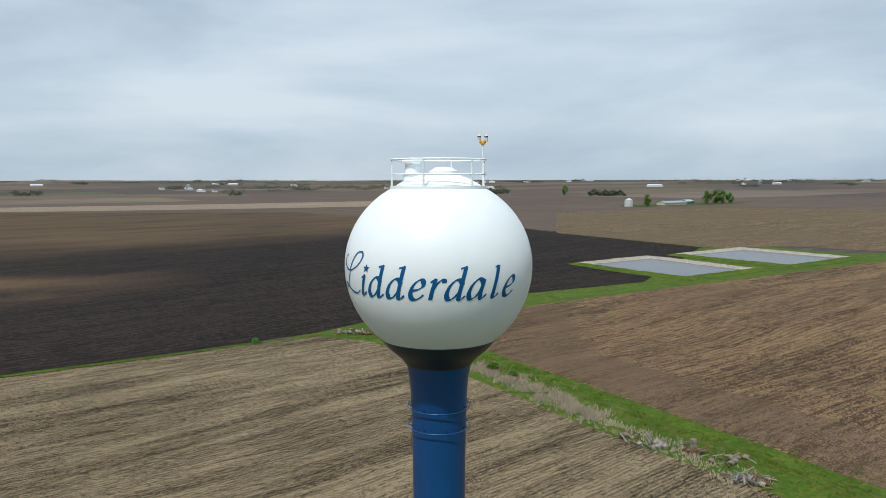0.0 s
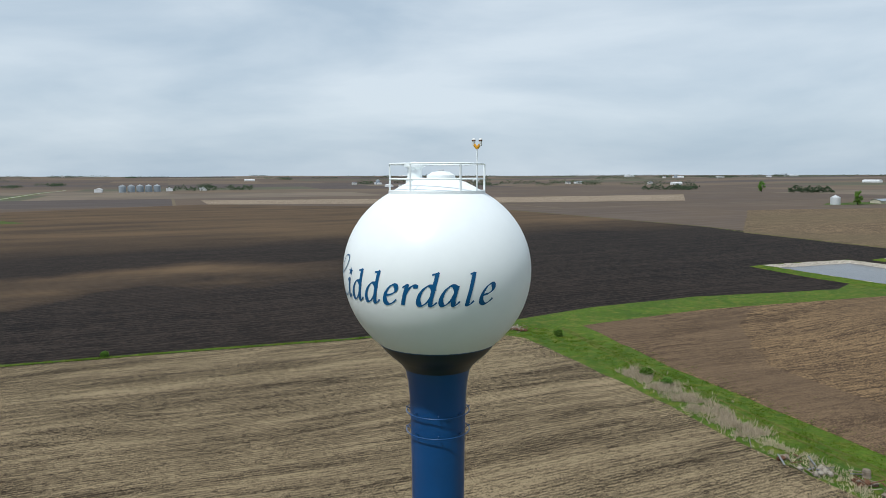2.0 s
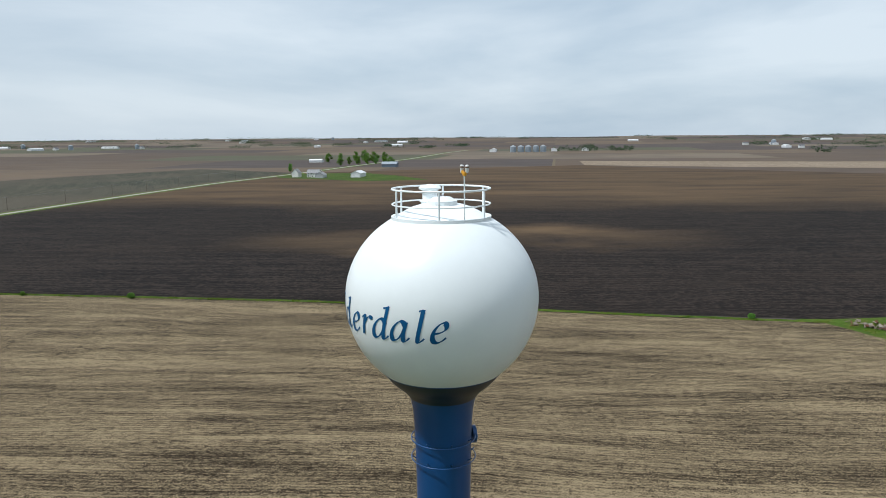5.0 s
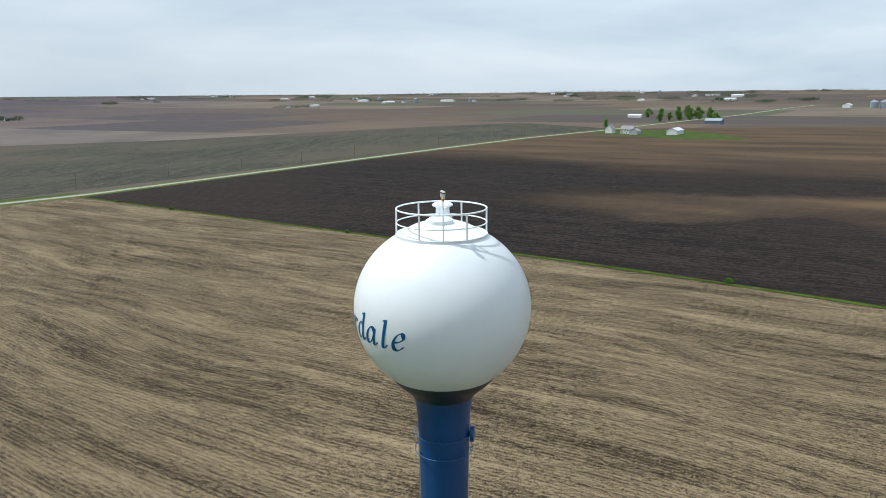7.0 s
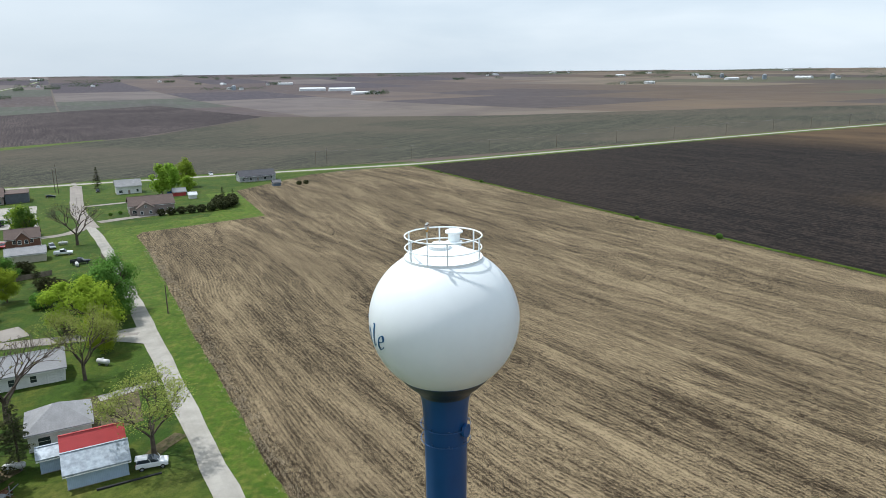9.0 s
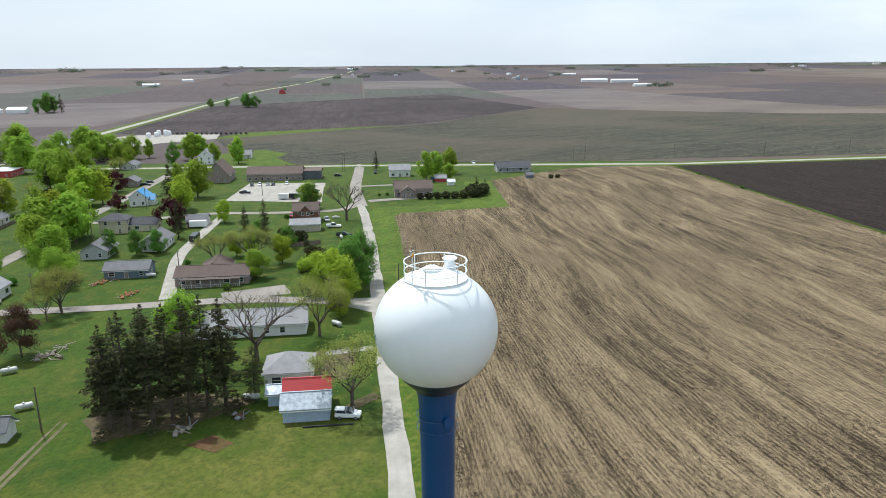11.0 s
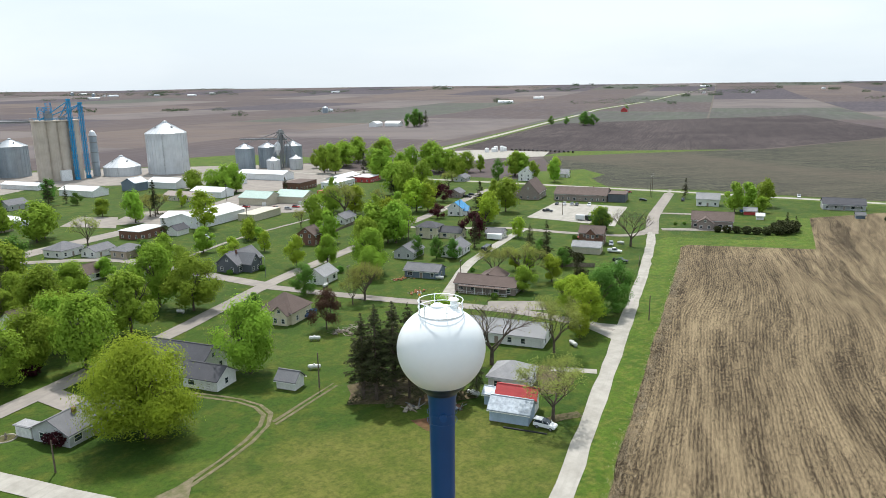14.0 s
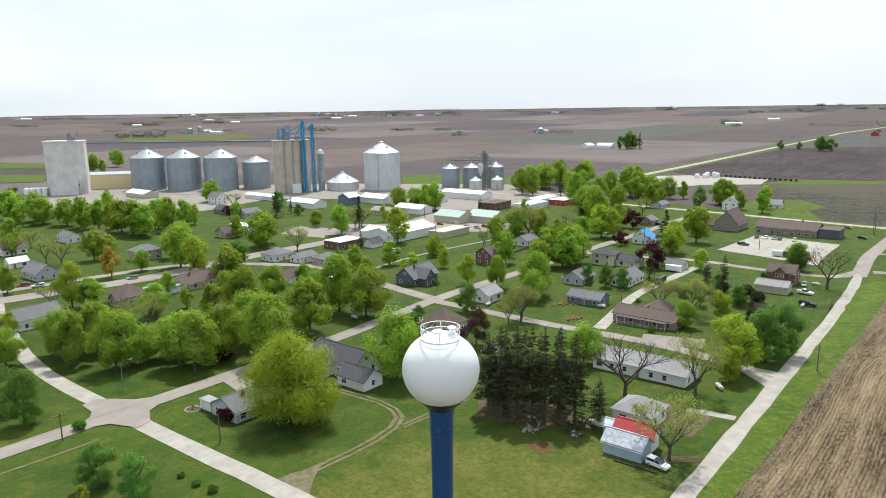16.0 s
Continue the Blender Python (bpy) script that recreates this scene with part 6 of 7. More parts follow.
plant('spruce', [(-317, -239, 12.3), (-177, -351, 14.5), (-175, -250, 19.7), (-144, -160, 15.7), (-143, -169, 13), (-135, -133, 7.9), (-134, -194, 13.8), (-50, -69, 11.2), (-46, -81, 18), (-46, -72, 19.7), (-43, -84, 16.8), (-43, -73, 21.1), (-40, -86, 17.7), (-40, -74, 21.2), (-38, -76, 20.6), (-36, -87, 17), (-35, -77, 21.2), (-33, -87, 15.4), (-32, -79, 20.4), (-30, -81, 18.6), (-29, -289, 10), (0, -447, 11.2), (10, -430, 17.3), (33, -218, 15.8)])
plant('maple', [(35, -128, 16.3), (39, -134, 15.2)])
plant('maple', [(-296, -189, 16.5), (-311, -192, 15), (-325, -192, 16)])
plant('maple', [(-306, -180, 9)])
plant('budding', [(-80, -80, 14.5), (-117.5, -140, 13.5), (-112, -149, 11), (-64, -152, 11.5), (-57, -146, 9)])
plant('willow', [(-99, -90, 15.4), (-104, -102, 12)])
plant('maple', [(-14.5, -108, 18.2), (-70, -197, 12.8), (-80, -180, 17), (-75, -172, 12), (-88, -239, 14.9), (-127, -249, 15.3), (-108, -128, 9)])
plant('linden', [(-111, -96, 15.2), (-119, -98, 15.4), (-116, -105, 11), (-140, -146, 8), (-144, -164, 8), (-106, -193, 9.4), (-110, -185, 9.6), (-115, -181, 9), (-31.5, -162, 4.6), (-200, -188, 12)])
plant('willow', [(-60, -203, 13), (-124, -133, 10), (-128, -150, 9), (-92, -84, 10)])
plant('copper', [(-41, -127.5, 12)])
plant('maple', [(20.5, -316, 19.1), (-25.1, -346.2, 17.5), (-97, -443.3, 17.2)])
plant('spruce', [(-37.5, -361.1, 20.2)])
plant('budding', [(2.1, -291.4, 15.5)])
plant('ash', [(11, -87, 19.8)])
plant('maple', [(171, -438, 19.8), (156, -438, 18.2), (139, -428, 18), (117, -410, 18.5), (81, -399, 19.1), (67, -407, 17.1), (55, -134, 16.4), (-37, -250, 11.6), (-104, -228, 17.7), (-151, -294, 12.5), (-227, -480, 22.3), (-267, -489, 21.6), (-275, -455, 22.8), (-297, -448, 18.2), (-236, -564, 23.9), (-208, -557, 17.2), (-249, -473, 18.6)])
plant('maple', [(-307, -371, 14.8), (-13, -378, 10.5), (2, -226, 8.2), (113, -237, 11.1), (53, -220, 8.8), (53, -188, 11.7), (34, -182, 11.6), (77, -206, 11.2), (70, -268, 10.1), (-22, -219, 10.5)])
plant('linden', [(93, -380, 20.9), (-153, -216, 7.7)])
plant('willow', [(61, -410, 13.7), (-41, -222, 11.2), (-129, -264, 14.3), (-57, -390, 11.1), (44, -196, 8.2), (-162, -201, 9.8)])
plant('budding', [(136, -345, 10.5), (90, -209, 9.2)])
plant('willow', [(-169, -313, 15.7), (-219, -286, 16.2)])
plant('maple', [(-97, -221, 13.5), (-109, -224, 16.3), (-205, -340, 10.4), (-228, -311, 12.1), (-156, -398, 10.6), (-88, -441, 17)])
plant('maple', [(185, -472, 20.6), (157, -444, 15.8), (129, -498, 14.8), (88, -374, 21.1), (81, -441, 15.7), (67, -427, 13.3), (36, -437, 11.1), (59, -297, 15.8), (222, -883, 24), (213, -980, 24), (210, -879, 17.1), (-81, -472, 13.9), (-95, -431, 20.2), (-198, -515, 23.6), (-202, -501, 24), (-260, -580, 24), (-274, -555, 24), (-184, -361, 22.4), (-119, -313, 16), (-63, -272, 10), (-119, -230, 17.5), (-231, -467, 24), (-208, -396, 18.5), (-203, -376, 13.7), (-256, -404, 17.8), (-290, -447, 13), (-310, -399, 20.1), (-317, -397, 18.9), (-182, -343, 24), (-188, -324, 14.6), (-214, -444, 24), (-270, -413, 13.6)])
plant('linden', [(128, -418, 20.2), (61, -542, 16.4), (8, -462, 15.2), (29, -269, 12.1), (-5, -436, 8.4), (-208, -199, 9.9)])
plant('willow', [(109, -404, 17.3), (92, -312, 11.1), (-59, -238, 9.2), (-162, -293, 19), (-326, -369, 17.2), (-169, -236, 14.5)])
plant('willow', [(45, -267, 13), (34, -264, 12.1)])
plant('budding', [(40, -483, 13.5), (137, -320, 11.9), (116, -298, 13.3), (104, -345, 10.9), (-28, -356, 14.4), (-35, -362, 14.7), (-131, -310, 16), (-91, -282, 10.5), (-229, -367, 13.7)])
plant('plum', [(43, -450, 7.1), (-160, -267, 8.4)])
plant('spruce', [(-217, -477, 19.1), (-131, -420, 10.1), (-355, -440, 9.9)])

plant('maple', [(60, -150, 13), (72, -150, 14), (92, -154, 12), (100, -178, 13), (30, -190, 14), (14, -200, 13), (96, -300, 15), (140, -300, 14), (-20, -240, 12), (60, -330, 14), (150, -360, 15)])
plant('linden', [(-792, 474, 12), (-1023, 717, 17), (-1010, 741, 20), (-995, 749, 22), (-975, 755, 20), (-955, 762, 19), (-1035, 700, 17), (231, 848, 16), (330, 924, 18), (344, 930, 20), (357, 938, 19), (368, 946, 15), (-622, -1115, 30), (-612, -1122, 26), (-640, -1140, 34), (-655, -1150, 24), (-871, -930, 26), (-886, -922, 22), (-880, -940, 24), (-840, -985, 18), (-877, -983, 15), (222, 1465, 22), (-1390, -1330, 16), (-896.4, 626.4, 13), (-912.9, 655.6, 14), (-913, 673.5, 15), (-913.3, 692.2, 16), (-913.6, 711.5, 13), (-880.1, 701.9, 14), (-835.5, 678.4, 15)])
plant('spruce', [(-648, -1118, 30), (-628, -1108, 26), (-272, -140, 7), (-278, -148, 7)])


# ---- shrubs and hedges ----
def shrub(name, seed, material, label, leaves=520):
    rng = np.random.RandomState(seed)
    t = new(name)
    t.empty_display_size = 0.2
    bm = bmesh.new()
    rod(bm, (0, 0, -0.1), (0.05, 0.02, 0.9), 0.06, 0.02, 5)
    part("stem", bm, M_BARK, t)
    v = rng.normal(size=(leaves, 3))
    v /= np.linalg.norm(v, axis=1, keepdims=True)
    v *= (0.55 + 0.5 * rng.rand(leaves, 1)) * np.array([1.0, 1.0, 0.8])
    p = v + np.array([0, 0, 0.85])
    p = p[p[:, 2] > 0.05]
    part("foliage", leaf_mesh("foliage", p, 0.26 * (0.6 + 0.8 * rng.rand(len(p))), material), material, t)
    return tagged(t, label, "shrub", "garden shrubs")


SHRUBS = {"yew": shrub("yew_shrub", 5, M_NEEDLE, "dark evergreen shrub clipped round"), "bush": shrub("bush", 6, M_DEEP, "low green garden bush"), "barberry": shrub("barberry", 8, M_WINE, "dark red barberry bush")}


def shrubs(kind, places):
    for x, y, r in places:
        m = pose(x, y, terrain(x, y), 0, 0, (x * 41 + y * 17) % 360) @ Matrix.Diagonal((r, r, r * 0.95, 1))
        if kind in USED:
            copy_thing(SHRUBS[kind], m @ Matrix.Diagonal([1 / v for v in SHRUBS[kind].scale] + [1]))
        else:
            USED.add(kind)
            SHRUBS[kind].matrix_basis = m


shrubs("yew", [(-243, -159, 1.8), (-245, -155.5, 2.1), (-247.2, -152, 2.0), (-249.4, -148.6, 2.2), (-251.6, -145.2, 2.1), (-254, -141.8, 2.3), (-258, -138.5, 2.8), (-262.5, -137.5, 3.1), (-267.5, -138.5, 3.2), (-272.5, -141, 2.9), (-262, -143, 2.9), (-268, -144.5, 3.0), (-329, -129, 1.5), (-331.5, -126, 1.5)])
shrubs("yew", [(-128, -121, 3.2), (-133, -128, 2.8), (-152, -158, 2.8), (-150, -149, 2.6), (-148, -166, 2.5)])
shrubs("barberry", [(24.5, -92.5, 2.0), (26, -94.5, 1.5), (28, -134, 2.2), (-150, -206, 1.8)])
shrubs("bush", [(32, -69, 0.7), (29, -65, 0.8), (26, -62, 0.9), (55, -96, 1.4), (-29, -155, 2.4), (-70, -186, 1.6), (-40, -222, 1.2), (-36, -206, 1.2), (-48, -206, 1.3), (-96, -127, 1.2), (-250, -178, 0.9), (-246, -180, 0.9), (-242, -182, 0.9), (-180, -184, 1.2), (-110, -160, 1.0), (-120, -120, 2.6), (-108, -100, 2.0), (-116, -108, 2.4)])
# brush along the lane and the field lines
shrubs("bush", [(-52, 152, 0.9), (-118, 113.5, 1.0), (-200, 58, 1.1), (-232, 36, 0.9), (-330, -31, 1.0), (-372, -60, 0.9), (8, 126, 1.3), (12, 121, 1.1), (-14, 157, 1.2)])


def blades(name, spots, high, thick, material, label, category, seed):
    """Tufts of upright blades or stalks, too many to count."""
    rng = np.random.RandomState(seed)
    n = len(spots)
    base = np.array([(x, y, terrain(x, y)) for x, y in spots])
    verts, faces = [], []
    for k in range(3):
        lean = rng.normal(0, 0.45, (n, 2)) * high
        h = high * (0.5 + 0.8 * rng.rand(n))
        side = rng.normal(size=(n, 2))
        side /= np.linalg.norm(side, axis=1, keepdims=True) + 1e-9
        side *= thick
        start = 3 * n * k
        b0 = base.copy()
        b0[:, :2] += rng.normal(0, 0.12, (n, 2))
        l, r, top = b0.copy(), b0.copy(), b0.copy()
        l[:, :2] -= side
        r[:, :2] += side
        top[:, :2] += lean
        top[:, 2] += h
        verts.append(np.stack([l, r, top], 1).reshape(-1, 3))
        faces.append(start + np.arange(3 * n).reshape(-1, 3))
    me = bpy.data.meshes.new(name)
    me.from_pydata(np.concatenate(verts).tolist(), [], np.concatenate(faces).tolist())
    me.materials.append(material)
    return tagged(new(name, me), label, category, kind="stuff")


def along(line, wide, n, seed):
    """Random places along a line of places, thicker in clumps."""
    rng = np.random.RandomState(seed)
    out = []
    segs = [(Vector(a), Vector(b)) for a, b in zip(line, line[1:])]
    lens = np.array([(b - a).length for a, b in segs])
    while len(out) < n:
        a, b = segs[rng.choice(len(segs), p=lens / lens.sum())]
        p = a.lerp(b, rng.rand())
        d = (b - a).normalized()
        q = p + Vector((-d.y, d.x)) * rng.normal(0, wide / 2)
        if noise.noise((q.x * 0.35, q.y * 0.35, seed)) > rng.uniform(-0.4, 0.5):
            out.append((q.x, q.y))
    return out


M_WEED = leafy("dead_weeds", (0.56, 0.48, 0.36), (0.40, 0.33, 0.23), 0.3)
M_TUFT = leafy("grass_tufts", (0.125, 0.185, 0.014), (0.060, 0.115, 0.008), 0.3)
blades("dry_weeds", along([(4, 131), (14, 116), (25, 96)], 3.2, 2600, 3), 0.95, 0.07, M_WEED, "pale dead weeds along the grass lane", "weeds", 1)
blades("dry_weeds", along([(25, 96), (34, 84), (43, 70)], 3.0, 700, 4), 0.6, 0.07, M_WEED, "pale dead weeds round the rubbish heaps", "weeds", 2)
blades("grass_tufts", along([(-30, 165), (-4, 148), (30, 102), (56, 68)], 9.0, 9000, 5), 0.26, 0.07, M_TUFT, "rough green grass tufts of the lane", "grass", 3)
blades("grass_tufts", along([(-408, -83), (-285, 1.2), (-157, 89), (-100, 123.5), (-68, 141.5), (-36, 161)], 0.9, 5000, 6), 0.4, 0.09, M_TUFT, "thin green grass line between the fields", "grass", 4)
blades("grass_tufts", along([(-40, -25.5), (-94, -65), (-186, -133.5), (-205, -147)], 1.2, 2500, 7), 0.16, 0.05, M_TUFT, "rough grass at the edge of the stubble", "grass", 5)
blades("stubble_tufts", along([(-41, -22.5), (-94, -62), (-186, -130.5)], 1.6, 3000, 8), 0.4, 0.05, M_WEED, "pale cut stalks at the edge of the field", "stubble", 6)


# ---- poles and lines ----
def power_pole(x, y, h, turn, arms=1, label="weathered timber power pole with a cross-arm"):
    t = thing("power_pole", x, y, turn, None, label, "power pole", "power poles")
    part("pole", rod(bmesh.new(), (0, 0, -0.5), (0, 0, h), 0.17, 0.11, 8), M_POLE, t)
    for k in range(arms):
        arm = part("cross_arm", boxes(((0, 0.1, h - 0.5 - 1.3 * k), (2.4, 0.1, 0.13))), M_POLE, t)
        for sx in (-1.05, -0.4, 0.4, 1.05):
            part("insulator", lathe([(0.05, 0), (0.08, 0.08), (0.04, 0.2)], 8, at=(sx, 0.1, h - 0.43 - 1.3 * k)), M_RIM, arm)
    return t


line = [(-416, -149), (-447, -91), (-478, -40), (-507, 8), (-534, 54), (-560, 101), (-588, 147), (-617, 192), (-643, 231), (-668, 272), (-695, 316), (-722, 360)]
for x, y in line:
    power_pole(x, y, 9.5, 33)
power_pole(-421, -143, 11.5, 33, 2)
power_pole(-304, -253, 15.5, GRID, 3, "tall timber pole with transformers and cross-arms")
power_pole(-308, -258, 13.0, GRID, 1)
power_pole(-118, -85, 7.2, GRID, 0, "bare timber post beside the gravel street")
power_pole(-24.5, -91.5, 8.0, GRID, 0, "bare timber pole beside the small shed")
for x, y, h in ((-117, -220, 10), (-168, -258, 10), (-219, -237, 10), (-96, -146, 9), (74, -156, 9.5), (57, -91, 6), (-62, -160, 9), (-40, -270, 10), (-70, -300, 10), (0, -320, 10), (-120, -330, 10), (-86, -400, 10)):
    power_pole(x, y, h, GRID, 1)


def wire(a, b, h, s):
    """One slack wire between two poles, as a single tube."""
    bm = bmesh.new()
    prev = None
    for i in range(9):
        f = i / 8
        x, y = a[0] + (b[0] - a[0]) * f + s * 0.84, a[1] + (b[1] - a[1]) * f + s * 0.54
        z = terrain(*a) * (1 - f) + terrain(*b) * f + h - 2.4 * f * (1 - f)
        row = [bm.verts.new((x + 0.015 * math.cos(k), y, z + 0.015 * math.sin(k))) for k in (0.5, 2.6, 4.7)]
        if prev:
            for k in range(3):
                bm.faces.new((prev[k], row[k], row[(k + 1) % 3], prev[(k + 1) % 3]))
        prev = row
    return bm


for a, b in zip(line, line[1:]):
    t = tagged(new("power_line"), "thin slack power line between timber poles", "cable", "power lines")
    for s in (-1.05, 0.4, 1.05):
        part("wire", wire(a, b, 9.25, s), M_STEELWORK, t)


def street_lamp(x, y, turn):
    t = thing("street_lamp", x, y, turn, None, "grey street lamp with a curved arm", "street lamp")
    part("pole", rod(bmesh.new(), (0, 0, -0.3), (0, 0, 7.0), 0.1, 0.07, 8), M_STEELWORK, t)
    bm = bmesh.new()
    rod(bm, (0, 0, 6.9), (-1.0, 0, 7.4), 0.04, 0.04)
    rod(bm, (-1.0, 0, 7.4), (-2.0, 0, 7.4), 0.04, 0.04)
    part("arm", bm, M_STEELWORK, t)
    part("lamp_head", boxes(((-2.3, 0, 7.38), (0.7, 0.3, 0.16))), M_RIM, t)


power_pole(26, -82, 6.0, GRID, 0, "bare timber post beside the low grey house")
street_lamp(50.5, -118, 20)
street_lamp(-46, -196, 100)


# ---- vehicles ----
def car(x, y, turn, paint, label, size=(4.4, 1.8, 1.5), shape="suv"):
    L, W, H = size
    t = thing("car" if shape != "truck" else "truck", x, y, turn, terrain(x, y) + 0.14, label, "car" if shape != "truck" else "truck", "parked vehicles")
    if shape == "suv":
        low = [(-L / 2, 0.3), (L / 2 - 0.05, 0.3), (L / 2, 0.6), (L / 2 - 0.1, 0.82), (L * 0.24, 0.98), (-L / 2 + 0.05, 1.0)]
        top = [(L * 0.24, 0.96), (L * 0.08, H - 0.08), (-L * 0.02, H), (-L * 0.36, H - 0.04), (-L * 0.47, 0.98)]
    else:
        low = [(-L / 2, 0.45), (L / 2, 0.45), (L / 2, 0.85), (L / 2 - 0.2, 1.05), (L * 0.2, 1.12), (-L / 2, 1.12)]
        top = [(L * 0.2, 1.1), (L * 0.1, H - 0.08), (L * 0.04, H), (-L * 0.13, H), (-L * 0.16, 1.1)]
    bm = extrude(low, W)
    bmesh.ops.bevel(bm, geom=[e for e in bm.edges], offset=0.07, segments=2, affect="EDGES")
    body = part("body", bm, paint, t)
    bm = extrude([(a, b) for a, b in top], W * 0.86)
    bmesh.ops.bevel(bm, geom=[e for e in bm.edges], offset=0.05, segments=1, affect="EDGES")
    cab = part("cabin", bm, M_GLASS, t, "dark window glass")
    xs, zt = [a for a, b in top], max(b for a, b in top)
    part("roof", boxes((((min(xs) * 0.72 + max(xs) * 0.1) if shape == "suv" else -L * 0.045, 0, zt + 0.01), ((L * 0.38 if shape == "suv" else L * 0.19), W * 0.84, 0.05))), paint, cab)
    for s in (-1, 1):
        for a in ((-0.02, 0.24) if shape == "suv" else (-0.15,)):
            part("pillar", rod(bmesh.new(), (L * (a - 0.06), s * W * 0.435, zt - 0.02), (L * a, s * W * 0.44, 0.98), 0.045, seg=4), paint, cab)
        for ax in (-L * 0.31, L * 0.32):
            wheel = part("wheel", shared(("tyre",), lambda: extrude([(0.34 * math.cos(k * math.pi / 8), 0.34 * math.sin(k * math.pi / 8)) for k in range(16)], 0.24), M_TYRE), M_TYRE, t)
            wheel.matrix_local = pose(ax, s * (W / 2 - 0.1), 0.2)
            part("rim", shared(("rim",), lambda: extrude([(0.2 * math.cos(k * math.pi / 6), 0.2 * math.sin(k * math.pi / 6)) for k in range(12)], 0.26), M_RIM), M_RIM, wheel)
        part("headlight", boxes(((L / 2 - 0.1, s * W * 0.36, 0.72), (0.14, 0.3, 0.14))), M_TRIM, body)
        part("tail_light", boxes(((-L / 2 + 0.02, s * W * 0.4, 0.85), (0.08, 0.2, 0.2))), M_R_RED, body)
    if shape == "truck":
        part("bed_wall", boxes(((-L * 0.33, W * 0.46, 1.2), (L * 0.32, 0.08, 0.3)), ((-L * 0.33, -W * 0.46, 1.2), (L * 0.32, 0.08, 0.3)), ((-L / 2 + 0.04, 0, 1.2), (0.08, W * 0.9, 0.3))), paint, body)
    return t


C_WHITE = plain("white_car_paint", (0.72, 0.73, 0.74), 0.25, 0.0, 0.03, spec=0.6)
C_RED = plain("red_car_paint", (0.34, 0.025, 0.025), 0.25, 0.0, 0.05, spec=0.6)
C_DARK = plain("dark_car_paint", (0.025, 0.028, 0.034), 0.22, 0.2, 0.05, spec=0.6)
C_SILVER = plain("silver_car_paint", (0.42, 0.44, 0.46), 0.25, 0.5, 0.05, spec=0.6)
C_BLUE = plain("blue_car_paint", (0.03, 0.10, 0.24), 0.25, 0.1, 0.05, spec=0.6)
C_TEAL = plain("teal_cover", (0.02, 0.16, 0.18), 0.5)
car(-52.6, -50.2, 118, C_WHITE, "white hatchback parked beside the sheds", (4.3, 1.8, 1.55))
for paint, label, spots, shape, size in (
    (C_WHITE, "white car parked on the lot or street", [(-243, -263, 40), (-252, -252, 42), (-46, -282, 130), (105, -246, 20), (-10, -231, 60), (-126, -362, 50)], "suv", (4.6, 1.8, 1.5)),
    (C_DARK, "dark car parked by the buildings", [(-240, -266, 40), (-247, -257, 38), (-308, -233, 35), (-223, -329, 120), (12, -163, 30), (-290, -247, 125)], "suv", (4.5, 1.8, 1.5)),
    (C_SILVER, "silver car parked by the houses", [(-246, -260, 41), (-183, -314, 50), (71, -251, 20), (-183, -165, 45), (-106, -343, 128), (14, -174, 35)], "suv", (4.5, 1.8, 1.5)),
    (C_RED, "red car parked by the buildings", [(-310, -278, 127), (111, -249, 15), (-183, -184, 35), (-101, -349, 130), (-88, -364, 128), (-112, -347, 128), (-130, -367, 40)], "suv", (4.5, 1.8, 1.5)),
    (C_WHITE, "white pickup truck parked outdoors", [(-174, -154, 118), (-134, -378, 40), (-372, -201, 33), (-170, -302, 50)], "truck", (5.6, 1.95, 1.85)),
    (C_DARK, "dark pickup truck parked outdoors", [(-219, -249, 127), (-215, -322, 125), (-43, -273, 40), (-163, -140, 120), (-122, -357, 128)], "truck", (5.6, 1.95, 1.85)),
    (C_BLUE, "blue pickup truck parked by the house", [(-42, -142, 45), (-299, -185, 120)], "truck", (5.4, 1.9, 1.8)),
):
    for x, y, turn in spots:
        car(x, y, turn, paint, label, size, shape)


def box_trailer(x, y, turn, L, label, mat):
    t = thing("trailer", x, y, turn, None, label, "trailer")
    bm = boxes(((0, 0, 1.75), (L, 2.3, 2.3)))
    bmesh.ops.bevel(bm, geom=bm.edges[:], offset=0.08, segments=1, affect="EDGES")
    part("body", bm, mat, t)
    for s in (-1, 1):
        for k in (-0.45, 0.45):
            w = part("wheel", shared(("tyre",), lambda: None, M_TYRE), M_TYRE, t)
            w.matrix_local = pose(k, s * 1.1, 0.34)
    part("hitch", rod(bmesh.new(), (L / 2, 0, 0.6), (L / 2 + 1.2, 0, 0.5), 0.06), M_STEELWORK, t)


box_trailer(-150.5, -203, GRID + 90, 6.5, "white box trailer beside the small garage", C_WHITE)
box_trailer(-215, -219, GRID + 90, 4.5, "white box trailer on the gravel lot", C_WHITE)
box_trailer(-217.5, -215, GRID + 90, 4.0, "dark box trailer on the gravel lot", C_DARK)
box_trailer(-133, -184, GRID, 7.0, "dark trailer beside the white house", C_DARK)
box_trailer(-146, -392, GRID, 7.0, "red box trailer by the green-roofed shed", M_R_RED)


def propane_tank(x, y, turn):
    t = thing("propane_tank", x, y, turn, None, "white horizontal propane tank on short legs", "propane tank", "propane tanks")
    prof = [(0.0, -1.5), (0.3, -1.45), (0.48, -1.25), (0.5, -1.0), (0.5, 1.0), (0.48, 1.25), (0.3, 1.45), (0.0, 1.5)]
    tank = part("tank", lathe(prof, 20, cap=False), M_PROPANE, t, smooth=True)
    tank.matrix_local = pose(0, 0, 0.85, 0, 90, 0)
    part("dome", lathe([(0.22, 1.3), (0.22, 1.5), (0.1, 1.58)], 12), M_PROPANE, t)
    for k in (-0.9, 0.9):
        part("leg", boxes(((k, 0, 0.15), (0.15, 0.8, 0.6))), M_STEELWORK, t)


